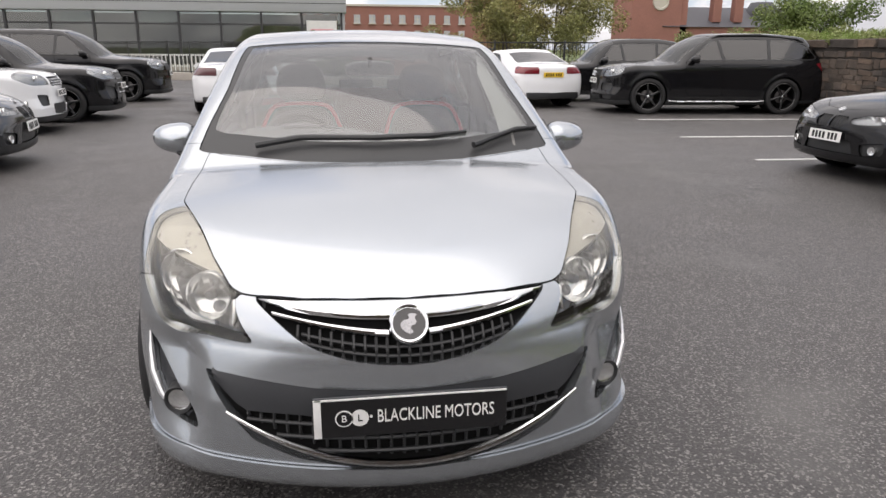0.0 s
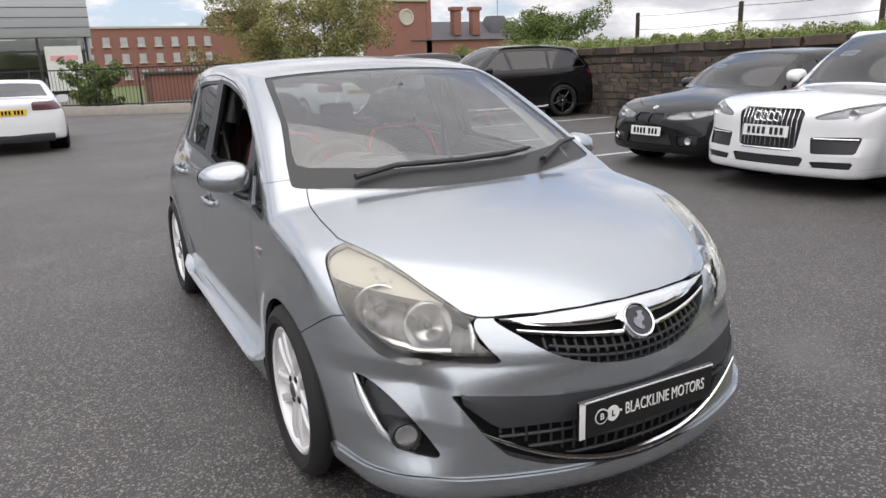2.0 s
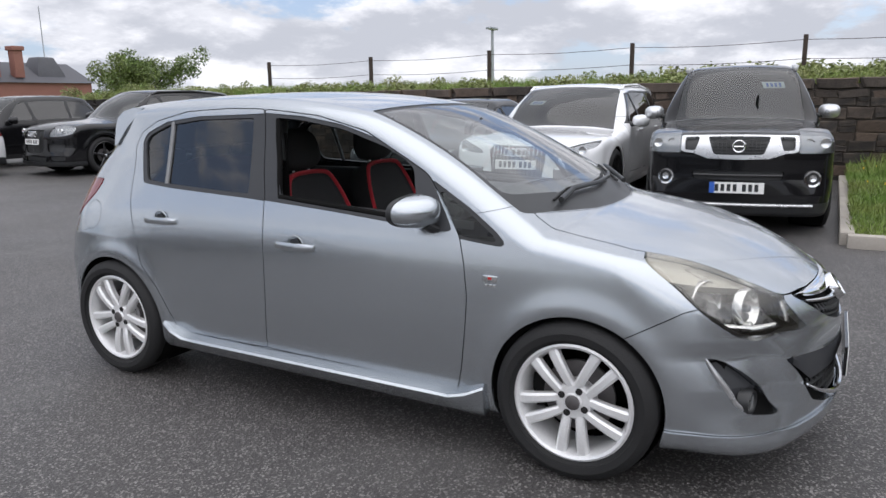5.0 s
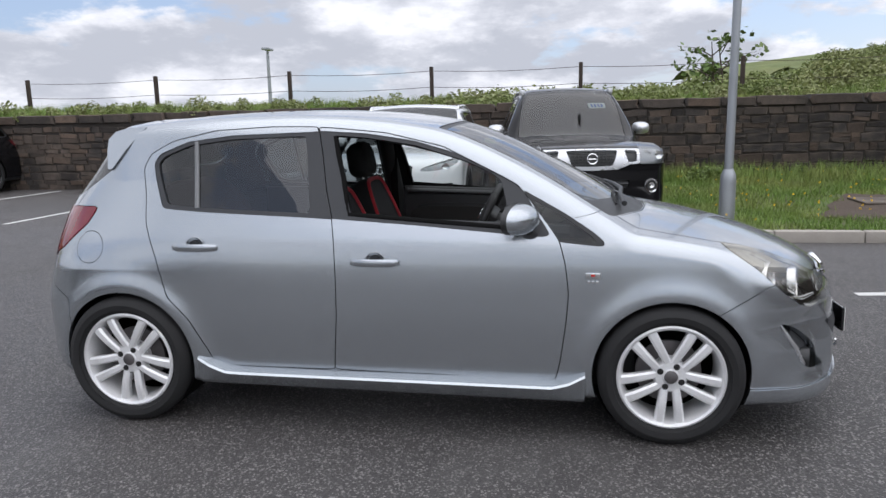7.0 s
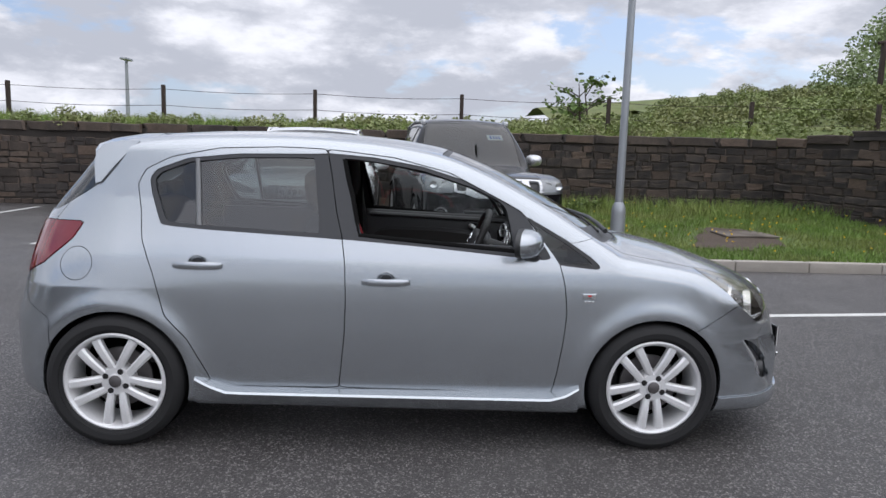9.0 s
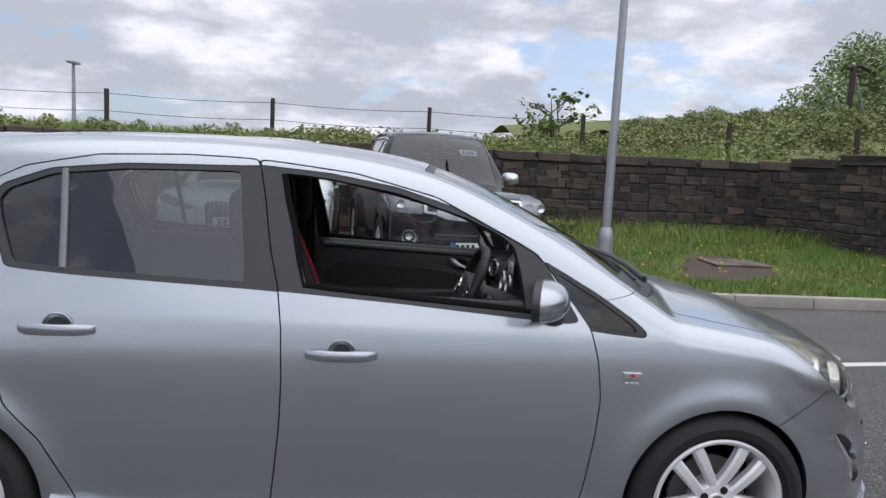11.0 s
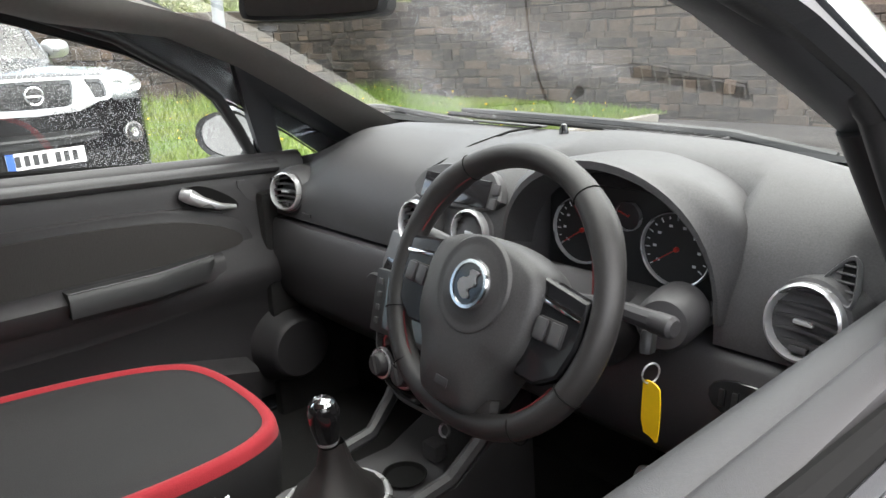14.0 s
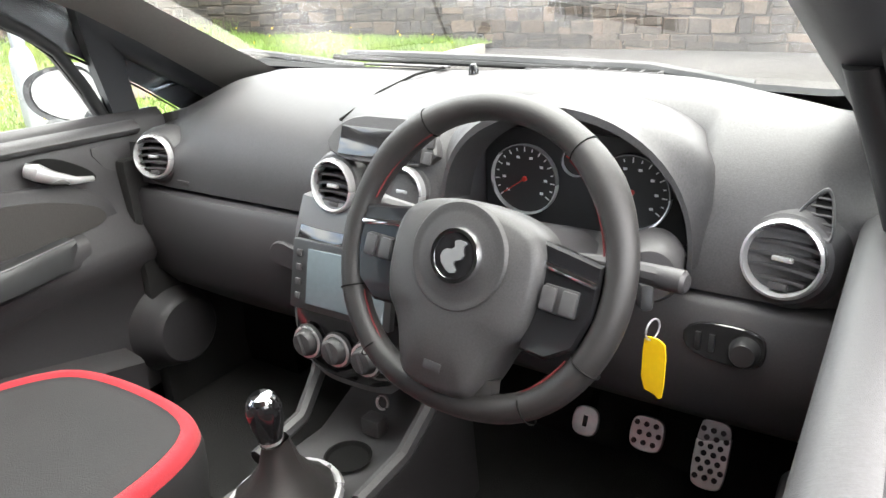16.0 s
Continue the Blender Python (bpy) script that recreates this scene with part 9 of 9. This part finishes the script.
mill = thing("brick_mill", "long red brick mill with rows of small windows", "building")
part("wall", Geo().box((10, 126, 0.8), (29, 12, 14.2)), BRICK, mill)
part("parapet", Geo().box((10, 126, 8.0), (29.4, 12.4, 0.3)), TRIM_STONE, mill)
for z in (5.9, 3.5, 1.1):
    for i in range(11):
        far_window(mill, -2.6 + 2.45 * i, 119.95, z, 1.0, 1.3)
part("wing", Geo().box((28.3, 126, 2.0), (7.6, 12, 16.6)), BRICK_BROWN, mill, "taller brown brick wing")
hall = thing("brick_station", "red brick station with clock tower and chimneys", "building")
part("wall", Geo().box((50.5, 90, 1.6), (19, 10, 5.2)), BRICK, hall)
g = Geo().prism([(-5.4, 0), (5.4, 0), (0, 2.6)], 19.6, pose(40.7, 90, 4.1, 90, 0, 90))
part("roof", g, SLATE, hall, "dark slate roof")
part("tower", Geo().box((39.8, 88, 4.5), (6.4, 6.4, 9.6), 0.05), BRICK, hall)
part("tower_band", Geo().box((39.8, 88, 9.1), (7.0, 7.0, 0.4), 0.05), TRIM_STONE, hall)
rf = Geo().loft([[Vector((39.8 + sx * a, 88 + sy * a, z)) for sx, sy in ((-1, -1), (1, -1), (1, 1), (-1, 1))] for a, z in ((3.4, 9.2), (2.5, 10.6), (1.9, 13.0), (0.3, 17.0))])
part("tower_roof", rf, SLATE, hall, "steep slate tower roof", angle=20)
part("clock", Geo().lathe([(0.0, 0.1), (0.75, 0.1), (0.8, 0.2), (1.0, 0.2), (1.05, 0.0)], pose(40.2, 84.8, 7.0, 90, 0, 0), 28), TRIM_STONE, hall, "round pale clock")
part("pier", Geo().box((43.4, 85.5, 4.8), (1.0, 1.0, 9.0), 0.05), BRICK, hall)
for x in (48.1, 51.0):
    ch = part("chimney", Geo().box((x, 86, 6.4), (1.1, 1.1, 3.4), 0.04), BRICK, hall)
    part("chimney_cap", Geo().box((x, 86, 8.1), (1.5, 1.5, 0.5), 0.08), BRICK, ch)
part("turret", Geo().loft([[Vector((55.5 + sx * a, 88 + sy * a, z)) for sx, sy in ((-1, -1), (1, -1), (1, 1), (-1, 1))] for a, z in ((1.9, 4.2), (1.7, 5.4), (1.0, 7.2), (0.9, 7.3))]), SLATE, hall)
part("flagpole", Geo().tube([(56.0, 88, 7.0), (56.0, 88, 13.5)], 0.06, 6), STEEL, hall)
low = thing("brick_shed", "low red brick outbuilding behind the railings", "building")
part("wall", Geo().box((8.5, 46, 0.2), (9, 4, 2.2), 0.02), BRICK, low)
part("roof", Geo().box((8.5, 46, 1.35), (9.4, 4.4, 0.14), 0.02), SLATE, low)


# ---- stone walls, stone by stone ----
def stone_shapes(n, seed):
    """A few rough blocks of unit size."""
    rng = np.random.default_rng(seed)
    out = []
    for k in range(n):
        o = [(-0.5, -0.5), (rng.uniform(-0.2, 0.2), -0.5), (0.5, -0.5), (0.5, rng.uniform(-0.2, 0.2)), (0.5, 0.5), (rng.uniform(-0.2, 0.2), 0.5), (-0.5, 0.5), (-0.5, rng.uniform(-0.2, 0.2))]
        o = [(a * rng.uniform(0.84, 1.03), b * rng.uniform(0.76, 1.04)) for a, b in o]
        front = rng.uniform(-0.02, 0.02, 8)
        g = Geo().loft([[Vector((a, 0.5, b)) for a, b in o], [Vector((a, -0.44 + q, b)) for (a, b), q in zip(o, front)], [Vector((a * 0.88, -0.5 + q, b * 0.84)) for (a, b), q in zip(o, front)]])
        me = bpy.data.meshes.new("stone")
        me.from_pydata(g.v, [], g.f)
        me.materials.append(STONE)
        out.append((me, np.array(g.v), g.f))
    return out


SHAPES = stone_shapes(12, 3)


def stone_wall(name, label, line, z0, z1, parts_from, seed):
    """Courses of rough stones along a line; z0, z1: foot and top as functions of the way along."""
    rng = np.random.default_rng(seed)
    wall = tagged(new(name), label, "stone wall", kind="structure")
    rest_v, rest_f, count, k = [], [], 0, 0
    total = 0.0
    lens = [math.hypot(b[0] - a[0], b[1] - a[1]) for a, b in zip(line, line[1:])]
    whole = sum(lens)
    for (a, b), L in zip(zip(line, line[1:]), lens):
        ang = math.atan2(b[1] - a[1], b[0] - a[0])
        d = Vector((math.cos(ang), math.sin(ang), 0))
        n = Vector((d.y, -d.x, 0))
        g = Geo()
        steps = max(2, int(L / 0.8))
        rings = []
        for i in range(steps + 1):
            s = i / steps
            p = Vector((a[0], a[1], 0)) + d * (L * s)
            w = (total + L * s) / whole
            rings.append([p - n * 0.014 + Vector((0, 0, -0.3)), p - n * 0.014 + Vector((0, 0, z1(w) - 0.10)), p - n * 0.5 + Vector((0, 0, z1(w) - 0.10)), p - n * 0.5 + Vector((0, 0, -0.3))])
        g.loft(rings)
        part("core", g, MORTAR, wall)
        z = -0.08
        course = 0
        top_max = max(z1(total / whole), z1((total + L) / whole))
        rows = []
        while z < top_max - 0.16:
            hgt = rng.uniform(0.09, 0.21)
            rows.append((z, hgt, False))
            z += hgt
        rows.append((None, 0.19, True))
        for zz, hgt, cap in rows:
            s = -rng.uniform(0, 0.2)
            while s < L:
                ln = rng.uniform(0.55, 1.0) if cap else rng.uniform(0.12, 0.48)
                c = min(max(s + ln / 2, 0.05), L)
                w = (total + c) / whole
                foot, top = z0(w), z1(w)
                zc = top - 0.095 if cap else zz + hgt / 2 + 0.018 * math.sin(1.1 * (total + c) + 9 * zz)
                if cap or (zc + hgt / 2 < top - 0.16 and zc + hgt / 2 > foot - 0.12):
                    out = rng.uniform(0.0, 0.018) + (0.03 if cap else 0)
                    dep = 0.56 if cap else 0.22
                    p = Vector((a[0], a[1], 0)) + d * c + n * (out - dep / 2) + Vector((0, 0, zc))
                    # some courses are filled with two thinner stones
                    two = not cap and hgt > 0.15 and rng.random() < 0.4
                    for up, hh in (((-0.25 * hgt, hgt * 0.5), (0.25 * hgt, hgt * 0.5)) if two else ((0.0, hgt),)):
                        lay = Matrix.Rotation(ang + rng.uniform(-0.03, 0.03), 4, "Z") @ Matrix.Rotation(rng.uniform(-0.09, 0.09) * (not cap), 4, "Y")
                        m = Matrix.Translation(p + Vector((0, 0, up)) + n * rng.uniform(-0.008, 0.008)) @ lay @ Matrix.Diagonal((ln + 0.004, dep, hh + 0.004, 1))
                        me, pv, pf = SHAPES[int(rng.integers(12))]
                        k += 1
                        if parts_from(p) and count < 300:
                            ob = new("stone", me)
                            ob.parent = wall
                            ob.matrix_basis = m
                            count += 1
                        else:
                            mm = np.array(m)
                            q = pv @ mm[:3, :3].T + mm[:3, 3]
                            o = len(rest_v)
                            rest_v.extend(map(tuple, q))
                            rest_f.extend(tuple(i + o for i in face) for face in pf)
                s += ln
        total += L
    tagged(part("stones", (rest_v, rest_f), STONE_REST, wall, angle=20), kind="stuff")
    return wall


stone_wall("wall_bank", "sooty brown rubble stone retaining wall with coping", [(10.72, 19.8), (10.45, 8.0), (10.30, -6.3)], lambda w: 0.0 + 0.25 * min(1, max(0, (w - 0.78) / 0.1)), lambda w: 1.56 + 0.14 * w,
           lambda p: p.y < 2.6, 31)
stone_wall("wall_side", "brown rubble stone wall round the corner of the yard", [(10.30, -6.3), (7.2, -7.45), (3.0, -8.15), (-10.0, -8.9)], lambda w: 0.32 * max(0, 1 - w * 2.4), lambda w: 1.70 + min(w / 0.35, 1) * 0.55 + 0.1 * w,
           lambda p: 2.0 < p.x, 37)
